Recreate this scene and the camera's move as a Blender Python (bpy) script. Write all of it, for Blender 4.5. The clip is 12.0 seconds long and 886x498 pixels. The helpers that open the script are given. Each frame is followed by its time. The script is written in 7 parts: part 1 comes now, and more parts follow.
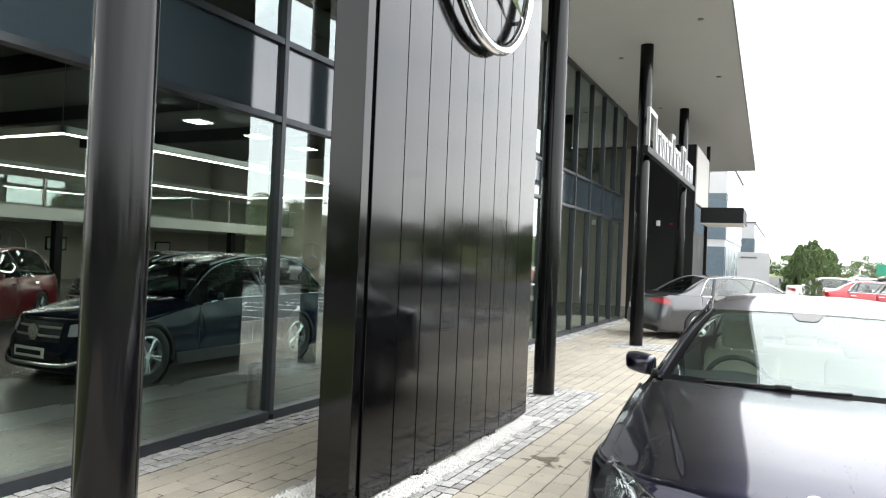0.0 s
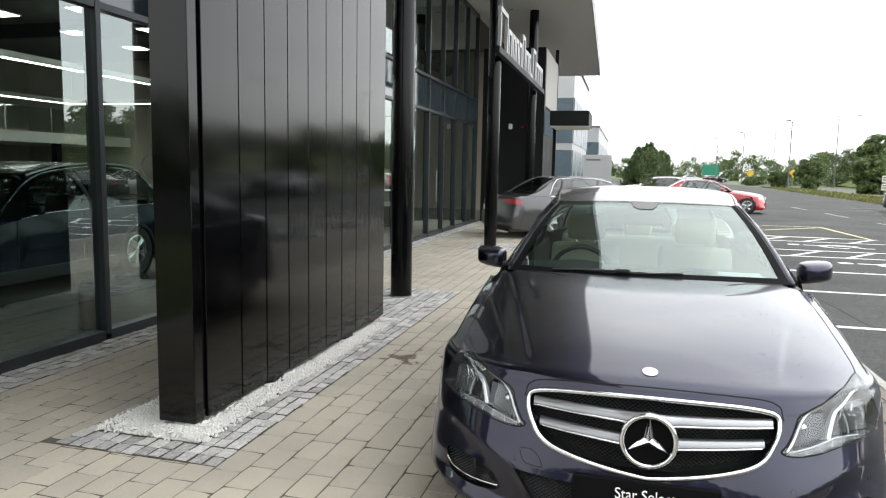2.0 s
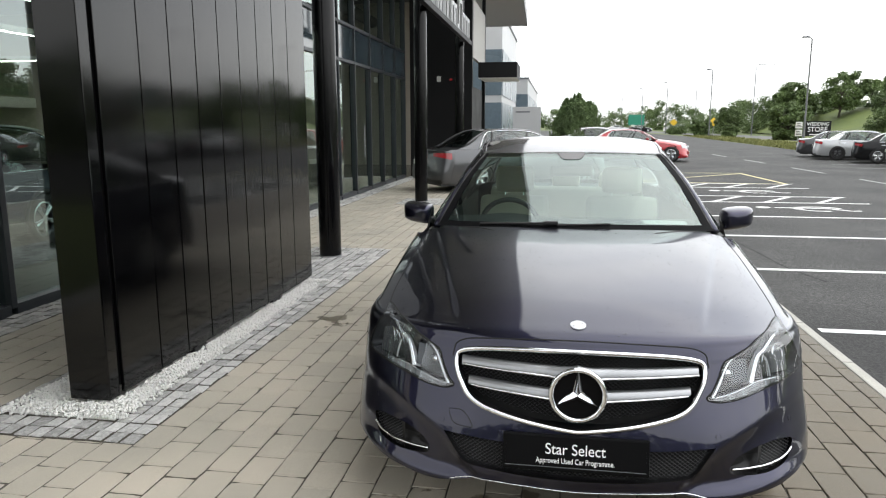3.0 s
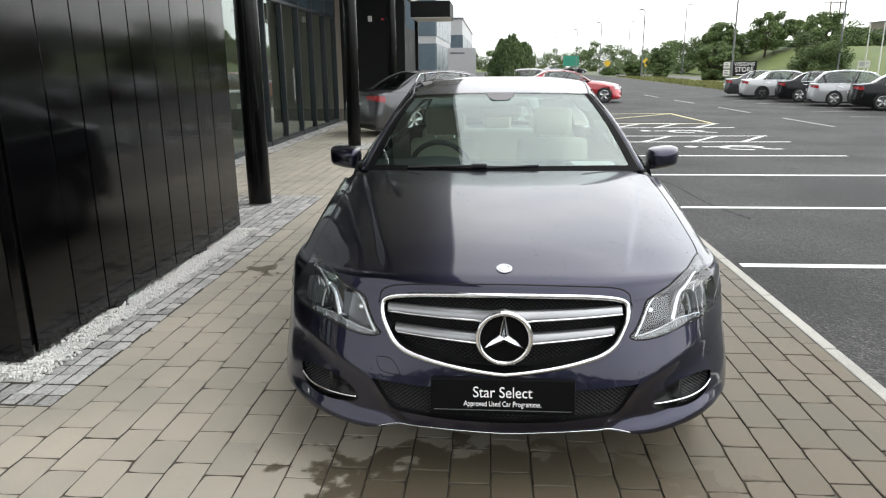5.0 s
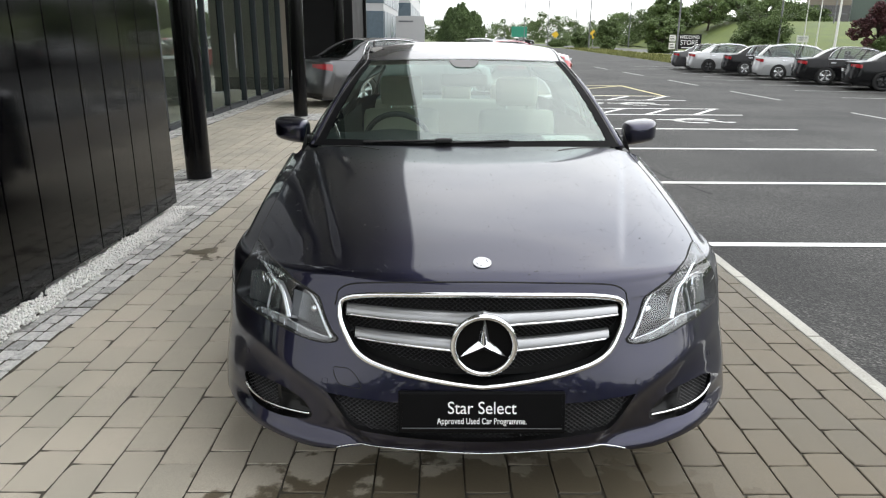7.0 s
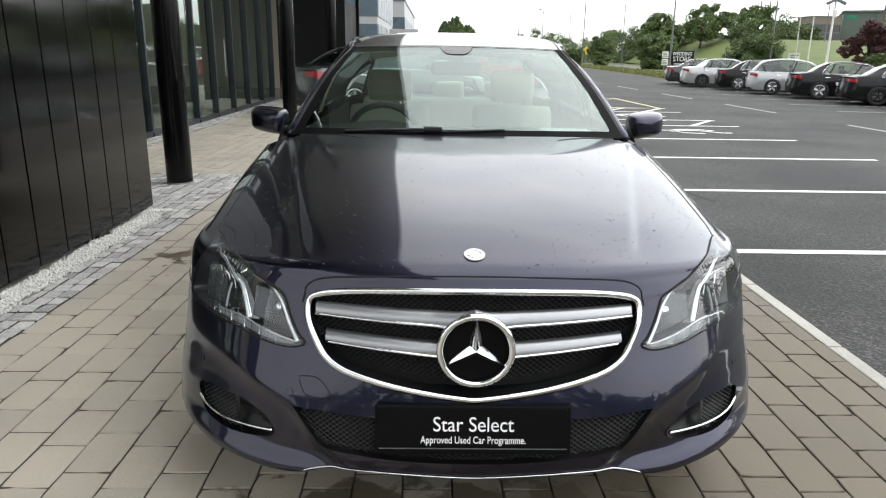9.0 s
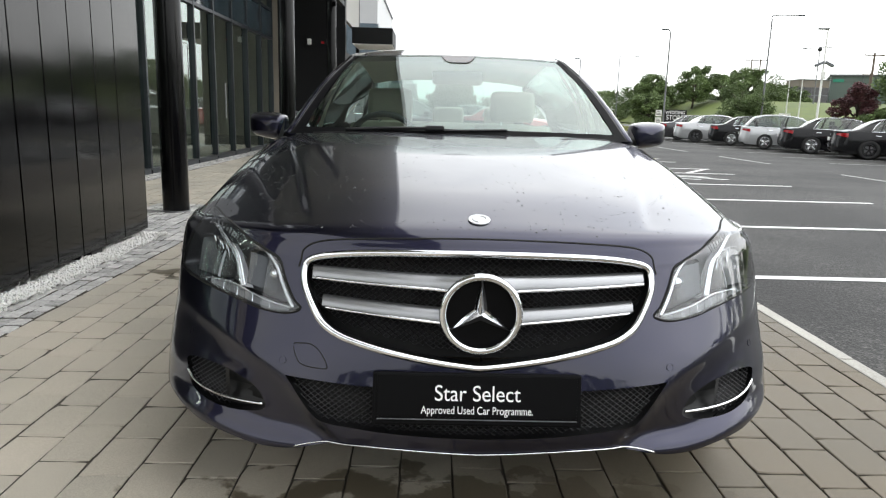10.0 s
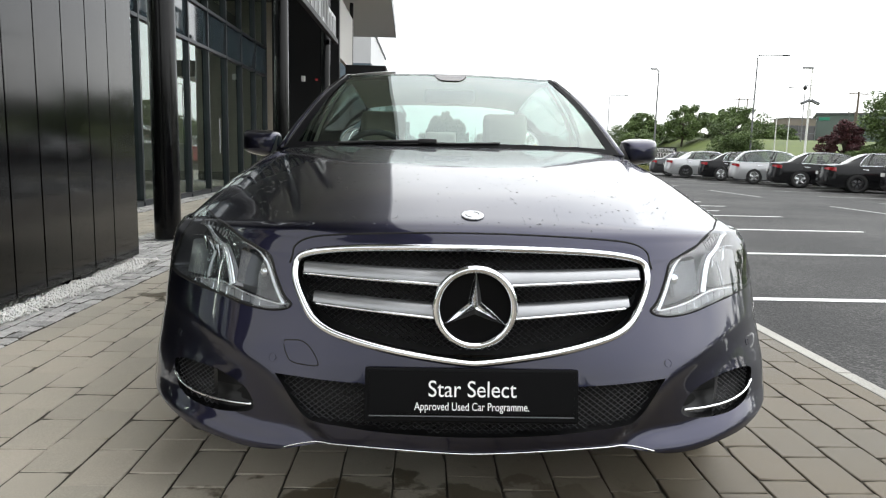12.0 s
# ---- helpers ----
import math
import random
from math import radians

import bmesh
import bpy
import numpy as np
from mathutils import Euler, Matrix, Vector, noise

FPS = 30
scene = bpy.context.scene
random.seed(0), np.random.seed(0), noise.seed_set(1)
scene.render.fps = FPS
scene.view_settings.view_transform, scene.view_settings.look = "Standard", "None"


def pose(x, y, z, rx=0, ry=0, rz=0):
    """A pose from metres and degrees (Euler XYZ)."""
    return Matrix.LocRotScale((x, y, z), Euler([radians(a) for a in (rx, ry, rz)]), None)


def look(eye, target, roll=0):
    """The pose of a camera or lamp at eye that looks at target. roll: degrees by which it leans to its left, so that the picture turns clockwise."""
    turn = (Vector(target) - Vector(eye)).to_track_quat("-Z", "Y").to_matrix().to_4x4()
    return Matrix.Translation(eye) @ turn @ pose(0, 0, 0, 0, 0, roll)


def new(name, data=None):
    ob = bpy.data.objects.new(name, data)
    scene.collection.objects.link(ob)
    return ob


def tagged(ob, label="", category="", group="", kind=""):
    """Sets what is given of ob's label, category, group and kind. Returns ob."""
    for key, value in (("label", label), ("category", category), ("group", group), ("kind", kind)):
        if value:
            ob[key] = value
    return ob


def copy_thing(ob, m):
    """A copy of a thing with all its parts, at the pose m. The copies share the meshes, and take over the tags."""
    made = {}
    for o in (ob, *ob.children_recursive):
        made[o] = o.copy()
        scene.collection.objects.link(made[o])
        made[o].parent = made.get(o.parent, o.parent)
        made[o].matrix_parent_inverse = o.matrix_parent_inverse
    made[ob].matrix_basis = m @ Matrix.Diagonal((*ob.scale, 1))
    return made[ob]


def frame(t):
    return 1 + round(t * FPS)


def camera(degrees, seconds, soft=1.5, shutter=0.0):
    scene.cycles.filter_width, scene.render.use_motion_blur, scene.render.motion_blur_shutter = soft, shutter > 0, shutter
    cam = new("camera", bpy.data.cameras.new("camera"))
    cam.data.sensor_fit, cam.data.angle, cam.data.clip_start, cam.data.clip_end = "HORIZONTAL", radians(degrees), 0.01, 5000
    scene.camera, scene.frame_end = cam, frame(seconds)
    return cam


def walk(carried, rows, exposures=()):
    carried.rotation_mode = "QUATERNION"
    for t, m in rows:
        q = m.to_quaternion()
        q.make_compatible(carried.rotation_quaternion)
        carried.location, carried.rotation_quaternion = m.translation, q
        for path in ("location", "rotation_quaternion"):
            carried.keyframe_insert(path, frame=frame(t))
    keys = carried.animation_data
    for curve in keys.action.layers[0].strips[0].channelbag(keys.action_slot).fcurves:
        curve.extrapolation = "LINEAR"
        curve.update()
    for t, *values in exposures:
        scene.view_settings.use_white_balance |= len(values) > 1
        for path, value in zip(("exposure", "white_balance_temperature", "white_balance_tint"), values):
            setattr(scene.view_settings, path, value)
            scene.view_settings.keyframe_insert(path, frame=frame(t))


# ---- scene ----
cam = camera(65.3, 12.0, soft=1.2)
PATH = [
    (0, (-0.115, -2.631, 1.6), (-1.008, -0.842, 1.622), 2.4),
    (0.5, (-0.122, -2.594, 1.576), (-0.899, -0.751, 1.522), 2.1),
    (1, (-0.109, -2.562, 1.557), (-0.762, -0.676, 1.431), 1.6),
    (1.5, (-0.109, -2.509, 1.544), (-0.691, -0.604, 1.365), 1.5),
    (2, (-0.118, -2.46, 1.525), (-0.622, -0.538, 1.297), 1.1),
    (2.5, (-0.112, -2.38, 1.522), (-0.526, -0.445, 1.228), 0.6),
    (3, (-0.098, -2.329, 1.515), (-0.412, -0.386, 1.162), -0.1),
    (3.5, (-0.078, -2.306, 1.51), (-0.329, -0.361, 1.114), -0.4),
    (5.5, (-0.05, -2.199, 1.495), (-0.163, -0.276, 0.96), -0.3),
    (6, (-0.065, -2.076, 1.485), (-0.154, -0.156, 0.932), -0.1),
    (6.5, (-0.113, -1.966, 1.479), (-0.153, -0.05, 0.905), 0.1),
    (7, (-0.135, -1.889, 1.467), (-0.123, 0.023, 0.879), 0.4),
    (9, (-0.114, -1.621, 1.314), (-0.082, 0.301, 0.768), 0.9),
    (9.5, (-0.124, -1.599, 1.190), (-0.088, 0.343, 0.726), 1.3),
    (10, (-0.129, -1.604, 1.066), (-0.087, 0.354, 0.676), 1.6),
    (10.5, (-0.126, -1.604, 0.993), (-0.081, 0.363, 0.649), 1.7),
    (11, (-0.124, -1.606, 0.973), (-0.071, 0.366, 0.659), 1.3),
    (11.5, (-0.125, -1.595, 0.960), (-0.067, 0.38, 0.666), 1.3),
    (12, (-0.126, -1.601, 0.956), (-0.067, 0.376, 0.675), 1.4),
]
walk(cam, [(t, look(eye, target, roll)) for t, eye, target, roll in PATH],
     exposures=[(0.0, 0.60), (0.5, 0.46), (1.0, 0.24), (1.5, 0.02), (2.0, -0.17), (2.5, -0.27), (3.0, -0.33), (5.5, -0.36), (7.0, -0.36), (9.5, -0.34), (12.0, -0.36)])

# ---- light: a bright overcast sky ----
world = bpy.data.worlds.new("overcast_sky")
scene.world = world
world.use_nodes = True
wn, wl = world.node_tree.nodes, world.node_tree.links
wn.clear()
sky = wn.new("ShaderNodeTexSky")
sky.sky_type, sky.sun_disc = "NISHITA", False
sky.sun_elevation, sky.sun_rotation = radians(38), radians(79)
sky_gain = wn.new("ShaderNodeVectorMath")
sky_gain.operation = "SCALE"
sky_gain.inputs["Scale"].default_value = 0.10
wl.new(sky.outputs[0], sky_gain.inputs[0])
wco = wn.new("ShaderNodeTexCoord")
wmap = wn.new("ShaderNodeMapping")
wmap.inputs["Scale"].default_value = (1.0, 1.0, 2.6)
wl.new(wco.outputs["Generated"], wmap.inputs[0])
cloud = wn.new("ShaderNodeTexNoise")
cloud.inputs["Scale"].default_value, cloud.inputs["Detail"].default_value = 2.2, 5.0
wl.new(wmap.outputs[0], cloud.inputs["Vector"])
ramp = wn.new("ShaderNodeValToRGB")
ramp.color_ramp.elements[0].position, ramp.color_ramp.elements[0].color = 0.30, (0.90, 0.93, 0.97, 1)
ramp.color_ramp.elements[1].position, ramp.color_ramp.elements[1].color = 0.70, (1.30, 1.30, 1.27, 1)
wl.new(cloud.outputs[0], ramp.inputs[0])
mixw = wn.new("ShaderNodeMix")
mixw.data_type = "RGBA"
mixw.inputs["Factor"].default_value = 0.88
wl.new(sky_gain.outputs[0], mixw.inputs["A"])
wl.new(ramp.outputs[0], mixw.inputs["B"])
# thin cloud, a little brighter overhead than at the horizon
wsep = wn.new("ShaderNodeSeparateXYZ")
wl.new(wco.outputs["Generated"], wsep.inputs[0])
rise = wn.new("ShaderNodeMapRange")
rise.inputs["From Min"].default_value, rise.inputs["From Max"].default_value = 0.0, 1.0
rise.inputs["To Min"].default_value, rise.inputs["To Max"].default_value = 2.45, 3.00
wl.new(wsep.outputs[2], rise.inputs["Value"])
# the cloud is brightest round the veiled sun
toward = wn.new("ShaderNodeVectorMath")
toward.operation = "DOT_PRODUCT"
toward.inputs[1].default_value = Vector((60, 12, 48)).normalized()
wl.new(wco.outputs["Generated"], toward.inputs[0])
near_sun = wn.new("ShaderNodeMapRange")
near_sun.inputs["From Min"].default_value, near_sun.inputs["From Max"].default_value = -0.1, 1.0
near_sun.inputs["To Min"].default_value, near_sun.inputs["To Max"].default_value = 0.66, 1.36
wl.new(toward.outputs["Value"], near_sun.inputs["Value"])
both = wn.new("ShaderNodeMath")
both.operation = "MULTIPLY"
wl.new(rise.outputs[0], both.inputs[0])
wl.new(near_sun.outputs[0], both.inputs[1])
bg = wn.new("ShaderNodeBackground")
wl.new(both.outputs[0], bg.inputs["Strength"])
wl.new(mixw.outputs["Result"], bg.inputs[0])
wout = wn.new("ShaderNodeOutputWorld")
wl.new(bg.outputs[0], wout.inputs[0])
sun = new("sun", bpy.data.lights.new("sun", "SUN"))
sun.data.energy, sun.data.angle, sun.data.color = 0.5, radians(75), (1.0, 0.97, 0.92)
sun.matrix_world = look((60, 12, 48), (0, 0, 0))


# ---- materials ----
def damp_shade_mask(n, l, position):
    """How dark the paving is: rain-damp outside the canopy's drip line, a puddle with painted bumper shade at the car's
    nose, a few drips.
    """
    def math_node(op, a, b=None, c=None):
        m = n.new("ShaderNodeMath")
        m.operation = op
        for k, v in enumerate((a, b, c)):
            if v is None:
                continue
            if isinstance(v, (int, float)):
                m.inputs[k].default_value = v
            else:
                l.new(v, m.inputs[k])
        return m.outputs[0]

    def soft(value, low, high):
        r = n.new("ShaderNodeMapRange")
        r.interpolation_type = "SMOOTHSTEP"
        r.inputs["From Min"].default_value, r.inputs["From Max"].default_value = low, high
        l.new(value, r.inputs["Value"])
        return r.outputs[0]

    def cloudy(scale, detail):
        t = n.new("ShaderNodeTexNoise")
        t.inputs["Scale"].default_value, t.inputs["Detail"].default_value = scale, detail
        l.new(position, t.inputs["Vector"])
        return t.outputs[0]

    xyz = n.new("ShaderNodeSeparateXYZ")
    l.new(position, xyz.inputs[0])
    broad, blots = cloudy(1.6, 4.0), cloudy(7.0, 5.0)
    drip = soft(math_node("MULTIPLY_ADD", broad, 1.3, xyz.outputs[0]), -0.15, 1.15)
    rain = math_node("MULTIPLY", drip, 0.92)
    # wet patch at the nose, widened to paint in the bumper's shade too
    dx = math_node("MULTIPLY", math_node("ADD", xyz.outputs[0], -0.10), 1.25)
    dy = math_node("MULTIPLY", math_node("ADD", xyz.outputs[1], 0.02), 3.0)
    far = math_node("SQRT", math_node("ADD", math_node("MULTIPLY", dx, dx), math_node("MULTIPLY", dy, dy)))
    pool_and_shade = soft(math_node("SUBTRACT", math_node("MULTIPLY", blots, 2.6), far), 0.18, 0.42)
    ex = math_node("MULTIPLY", math_node("ADD", xyz.outputs[0], 1.78), 1.3)
    ey = math_node("ADD", xyz.outputs[1], -2.78)
    far2 = math_node("SQRT", math_node("ADD", math_node("MULTIPLY", ex, ex), math_node("MULTIPLY", ey, ey)))
    drips = soft(math_node("SUBTRACT", math_node("MULTIPLY", blots, 3.2), math_node("MULTIPLY", far2, 1.2)), 1.48, 1.64)
    return math_node("MAXIMUM", rain, math_node("MAXIMUM", pool_and_shade, drips))


def mat(name, base, rough=0.6, metal=0.0, vary=0.15, scale=6.0, fine=90.0, bump=0.0, coat=0.0, spec=0.5, per_piece=0.0, rvary=0.08, tint=None, island=False, damp=False, grain=1.0):
    """A painted, stone or plastic surface: colour varied at two scales, roughness varied, fine relief."""
    m = bpy.data.materials.new(name)
    m.use_nodes = True
    n, l = m.node_tree.nodes, m.node_tree.links
    b = n["Principled BSDF"]
    b.inputs["Metallic"].default_value, b.inputs["Coat Weight"].default_value = metal, coat
    b.inputs["Coat Roughness"].default_value = 0.03
    b.inputs["Specular IOR Level"].default_value = spec
    co = n.new("ShaderNodeTexCoord")
    geo = n.new("ShaderNodeNewGeometry")
    big, small = n.new("ShaderNodeTexNoise"), n.new("ShaderNodeTexNoise")
    for t, s, d in ((big, scale, 4.0), (small, fine, 3.0)):
        t.inputs["Scale"].default_value, t.inputs["Detail"].default_value = s, d
        l.new(geo.outputs["Position"], t.inputs["Vector"])
    add = n.new("ShaderNodeMath")
    add.operation = "ADD"
    coarse = n.new("ShaderNodeMath")
    coarse.operation = "MULTIPLY_ADD"
    coarse.inputs[1].default_value, coarse.inputs[2].default_value = grain, 0.5 - 0.5 * grain
    l.new(small.outputs[0], coarse.inputs[0])
    l.new(big.outputs[0], add.inputs[0])
    l.new(coarse.outputs[0], add.inputs[1])
    value = add.outputs[0]
    if per_piece:
        info = n.new("ShaderNodeObjectInfo")
        pick = geo.outputs["Random Per Island"] if island else info.outputs["Random"]
        amount = n.new("ShaderNodeMath")
        amount.operation = "MULTIPLY_ADD"
        amount.inputs[1].default_value, amount.inputs[2].default_value = per_piece, -per_piece / 2
        l.new(pick, amount.inputs[0])
        more = n.new("ShaderNodeMath")
        more.operation = "ADD"
        l.new(value, more.inputs[0])
        l.new(amount.outputs[0], more.inputs[1])
        value = more.outputs[0]
    span = n.new("ShaderNodeMapRange")
    span.inputs["From Min"].default_value, span.inputs["From Max"].default_value = 0.6, 1.4
    l.new(value, span.inputs["Value"])
    mix = n.new("ShaderNodeMix")
    mix.data_type = "RGBA"
    other = tint or base
    mix.inputs["A"].default_value = (*[c * (1 - vary) for c in base], 1)
    mix.inputs["B"].default_value = (*[min(1, c * (1 + vary)) for c in other], 1)
    l.new(span.outputs[0], mix.inputs["Factor"])
    colour = mix.outputs["Result"]
    wet = damp_shade_mask(n, l, geo.outputs["Position"]) if damp else None
    if wet:
        # damp colour; at the nose it also carries the shade under the bumper
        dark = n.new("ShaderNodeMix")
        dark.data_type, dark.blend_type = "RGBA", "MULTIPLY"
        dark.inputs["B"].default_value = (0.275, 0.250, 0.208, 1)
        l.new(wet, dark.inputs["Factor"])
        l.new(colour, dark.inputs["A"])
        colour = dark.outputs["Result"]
    l.new(colour, b.inputs["Base Color"])
    rr = n.new("ShaderNodeMapRange")
    rr.inputs["From Min"].default_value, rr.inputs["From Max"].default_value = 0.3, 0.7
    rr.inputs["To Min"].default_value, rr.inputs["To Max"].default_value = max(0.02, rough - rvary * rough), min(1, rough + rvary * rough)
    l.new(big.outputs[0], rr.inputs["Value"])
    if wet:
        sheen = n.new("ShaderNodeMath")
        sheen.operation, sheen.inputs[1].default_value = "MULTIPLY_ADD", -0.28
        l.new(wet, sheen.inputs[0])
        l.new(rr.outputs[0], sheen.inputs[2])
        l.new(sheen.outputs[0], b.inputs["Roughness"])
    else:
        l.new(rr.outputs[0], b.inputs["Roughness"])
    if bump:
        bp = n.new("ShaderNodeBump")
        bp.inputs["Strength"].default_value, bp.inputs["Distance"].default_value = bump, 0.01
        l.new(small.outputs[0], bp.inputs["Height"])
        l.new(bp.outputs[0], b.inputs["Normal"])
    return m


def clear_glass(name, tint=(0.86, 0.93, 0.90), gloss=0.08, sheen=(1.0, 1.0, 1.0)):
    """A thin pane: it lets light straight through, tinted, and mirrors by its angle."""
    m = bpy.data.materials.new(name)
    m.use_nodes = True
    n, l = m.node_tree.nodes, m.node_tree.links
    n.clear()
    thin, shine, face, power, mirror, mixs, out = (n.new("ShaderNode" + k) for k in ("BsdfTransparent", "BsdfGlossy", "LayerWeight", "Math", "Math", "MixShader", "OutputMaterial"))
    thin.inputs[0].default_value = (*tint, 1)
    shine.inputs["Color"].default_value = (*sheen, 1)
    shine.inputs["Roughness"].default_value = 0.005
    face.inputs["Blend"].default_value = 0.5
    power.operation, power.inputs[1].default_value = "POWER", 4.6
    mirror.operation, mirror.inputs[1].default_value, mirror.inputs[2].default_value = "MULTIPLY_ADD", 1 - gloss, gloss
    l.new(face.outputs["Facing"], power.inputs[0])
    l.new(power.outputs[0], mirror.inputs[0])
    l.new(mirror.outputs[0], mixs.inputs[0])
    l.new(thin.outputs[0], mixs.inputs[1])
    l.new(shine.outputs[0], mixs.inputs[2])
    l.new(mixs.outputs[0], out.inputs[0])
    return m


def glow(name, colour, strength):
    m = bpy.data.materials.new(name)
    m.use_nodes = True
    n, l = m.node_tree.nodes, m.node_tree.links
    n.clear()
    e, out = n.new("ShaderNodeEmission"), n.new("ShaderNodeOutputMaterial")
    e.inputs[0].default_value, e.inputs[1].default_value = (*colour, 1), strength
    l.new(e.outputs[0], out.inputs[0])
    return m


PAINT = mat("violet_grey_car_paint", (0.0172, 0.0172, 0.0370), 0.35, 1.0, 0.06, 3.0, 900.0, coat=1.0)
PLATEBLACK = mat("plate_black", (0.004, 0.004, 0.0044), 0.35, 0.0, 0.1, 6.0, 60.0, spec=0.06)
CHROME = mat("chrome", (0.80, 0.81, 0.83), 0.07, 1.0, 0.03, 5.0, 60.0)
SATIN = mat("satin_silver", (0.50, 0.51, 0.52), 0.36, 0.85, 0.04, 5.0, 60.0)
GREYMETAL = mat("lamp_grey_trim", (0.13, 0.135, 0.145), 0.3, 0.4, 0.08, 12.0, 120.0)
LAMPBOWL = mat("lamp_silver_bowl", (0.42, 0.43, 0.45), 0.3, 0.2, 0.08, 12.0, 120.0)
BLACKTRIM = mat("black_plastic", (0.006, 0.006, 0.0065), 0.42, 0.0, 0.15, 10.0, 300.0, bump=0.1)
GLOSSBLACK = mat("gloss_black", (0.004, 0.004, 0.0045), 0.12, 0.0, 0.1, 4.0, 60.0, coat=0.6)
RUBBER = mat("tyre_rubber", (0.018, 0.018, 0.018), 0.75, 0.0, 0.2, 14.0, 150.0, bump=0.2)
ALLOY = mat("alloy_wheel", (0.55, 0.56, 0.57), 0.25, 0.9, 0.05, 9.0, 90.0)
GAP = mat("shut_line", (0.002, 0.002, 0.002), 0.8, 0.0, 0.1)
GLASS = clear_glass("windscreen_glass", (0.58, 0.71, 0.66), 0.15, (0.91, 1.0, 0.975))
LENS = clear_glass("lamp_lens", (0.93, 0.95, 0.96), 0.06)
SIDEGLASS = clear_glass("saloon_side_glass", (0.30, 0.37, 0.345), 0.07)
TINTED = clear_glass("dark_car_glass", (0.50, 0.57, 0.55), 0.07)
CREAM = mat("cream_leather", (0.60, 0.56, 0.47), 0.5, 0.0, 0.06, 8.0, 250.0, bump=0.15)
DASH = mat("dark_dashboard", (0.025, 0.027, 0.030), 0.6, 0.0, 0.1, 8.0, 300.0, bump=0.1)
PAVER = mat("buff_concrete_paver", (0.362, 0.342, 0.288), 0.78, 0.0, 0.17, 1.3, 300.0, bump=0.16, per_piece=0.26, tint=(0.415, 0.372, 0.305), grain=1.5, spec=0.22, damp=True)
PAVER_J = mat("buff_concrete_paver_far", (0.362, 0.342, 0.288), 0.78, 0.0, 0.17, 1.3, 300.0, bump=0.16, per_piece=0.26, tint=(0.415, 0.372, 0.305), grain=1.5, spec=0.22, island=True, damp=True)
JOINT = mat("dark_sand_joint", (0.075, 0.067, 0.053), 0.95, 0.0, 0.3, 20.0, 300.0, bump=0.3)
SETT = mat("grey_granite_sett", (0.42, 0.415, 0.40), 0.9, 0.0, 0.45, 45.0, 160.0, bump=0.6, per_piece=0.5, island=True)
SETT_P = mat("grey_granite_sett_near", (0.42, 0.415, 0.40), 0.9, 0.0, 0.45, 45.0, 160.0, bump=0.6, per_piece=0.5)
PEBBLE = mat("white_pebble", (0.76, 0.75, 0.72), 0.55, 0.0, 0.1, 20.0, 200.0, bump=0.1, per_piece=0.35, island=True)


def chippings(name):
    """Worn asphalt: stone chips of several greys in dark bitumen, paler where wheels have polished it."""
    m = bpy.data.materials.new(name)
    m.use_nodes = True
    n, l = m.node_tree.nodes, m.node_tree.links
    b = n["Principled BSDF"]
    b.inputs["Roughness"].default_value, b.inputs["Specular IOR Level"].default_value = 0.72, 0.3
    geo = n.new("ShaderNodeNewGeometry")
    chips, wide, tiny = n.new("ShaderNodeTexVoronoi"), n.new("ShaderNodeTexNoise"), n.new("ShaderNodeTexNoise")
    chips.inputs["Scale"].default_value = 88.0
    wide.inputs["Scale"].default_value, wide.inputs["Detail"].default_value = 0.55, 8.0
    tiny.inputs["Scale"].default_value, tiny.inputs["Detail"].default_value = 38.0, 6.0
    for t in (chips, wide, tiny):
        l.new(geo.outputs["Position"], t.inputs["Vector"])
    shade = n.new("ShaderNodeValToRGB")
    for k, (at, c) in enumerate(((0.0, (0.006, 0.006, 0.006)), (0.55, (0.023, 0.0228, 0.0215)), (0.85, (0.056, 0.055, 0.051)), (1.0, (0.150, 0.146, 0.135)))):
        e = shade.color_ramp.elements[k] if k < 2 else shade.color_ramp.elements.new(at)
        e.position, e.color = at, (*c, 1)
    pick = n.new("ShaderNodeSeparateColor")
    l.new(chips.outputs["Color"], pick.inputs[0])
    blend = n.new("ShaderNodeMath")
    blend.operation, blend.inputs[1].default_value = "MULTIPLY_ADD", 0.75
    l.new(pick.outputs[0], blend.inputs[0])
    part_noise = n.new("ShaderNodeMath")
    part_noise.operation, part_noise.inputs[1].default_value = "MULTIPLY", 0.25
    l.new(tiny.outputs[0], part_noise.inputs[0])
    l.new(part_noise.outputs[0], blend.inputs[2])
    l.new(blend.outputs[0], shade.inputs[0])
    worn_part = n.new("ShaderNodeMapRange")
    worn_part.inputs["From Min"].default_value, worn_part.inputs["From Max"].default_value = 0.35, 0.68
    worn_part.inputs["To Min"].default_value, worn_part.inputs["To Max"].default_value = 0.56, 1.62
    l.new(wide.outputs[0], worn_part.inputs["Value"])
    scale = n.new("ShaderNodeVectorMath")
    scale.operation = "SCALE"
    l.new(shade.outputs[0], scale.inputs[0])
    l.new(worn_part.outputs[0], scale.inputs["Scale"])
    l.new(scale.outputs[0], b.inputs["Base Color"])
    bump = n.new("ShaderNodeBump")
    bump.inputs["Strength"].default_value, bump.inputs["Distance"].default_value = 0.6, 0.004
    l.new(chips.outputs["Distance"], bump.inputs["Height"])
    l.new(bump.outputs[0], b.inputs["Normal"])
    return m


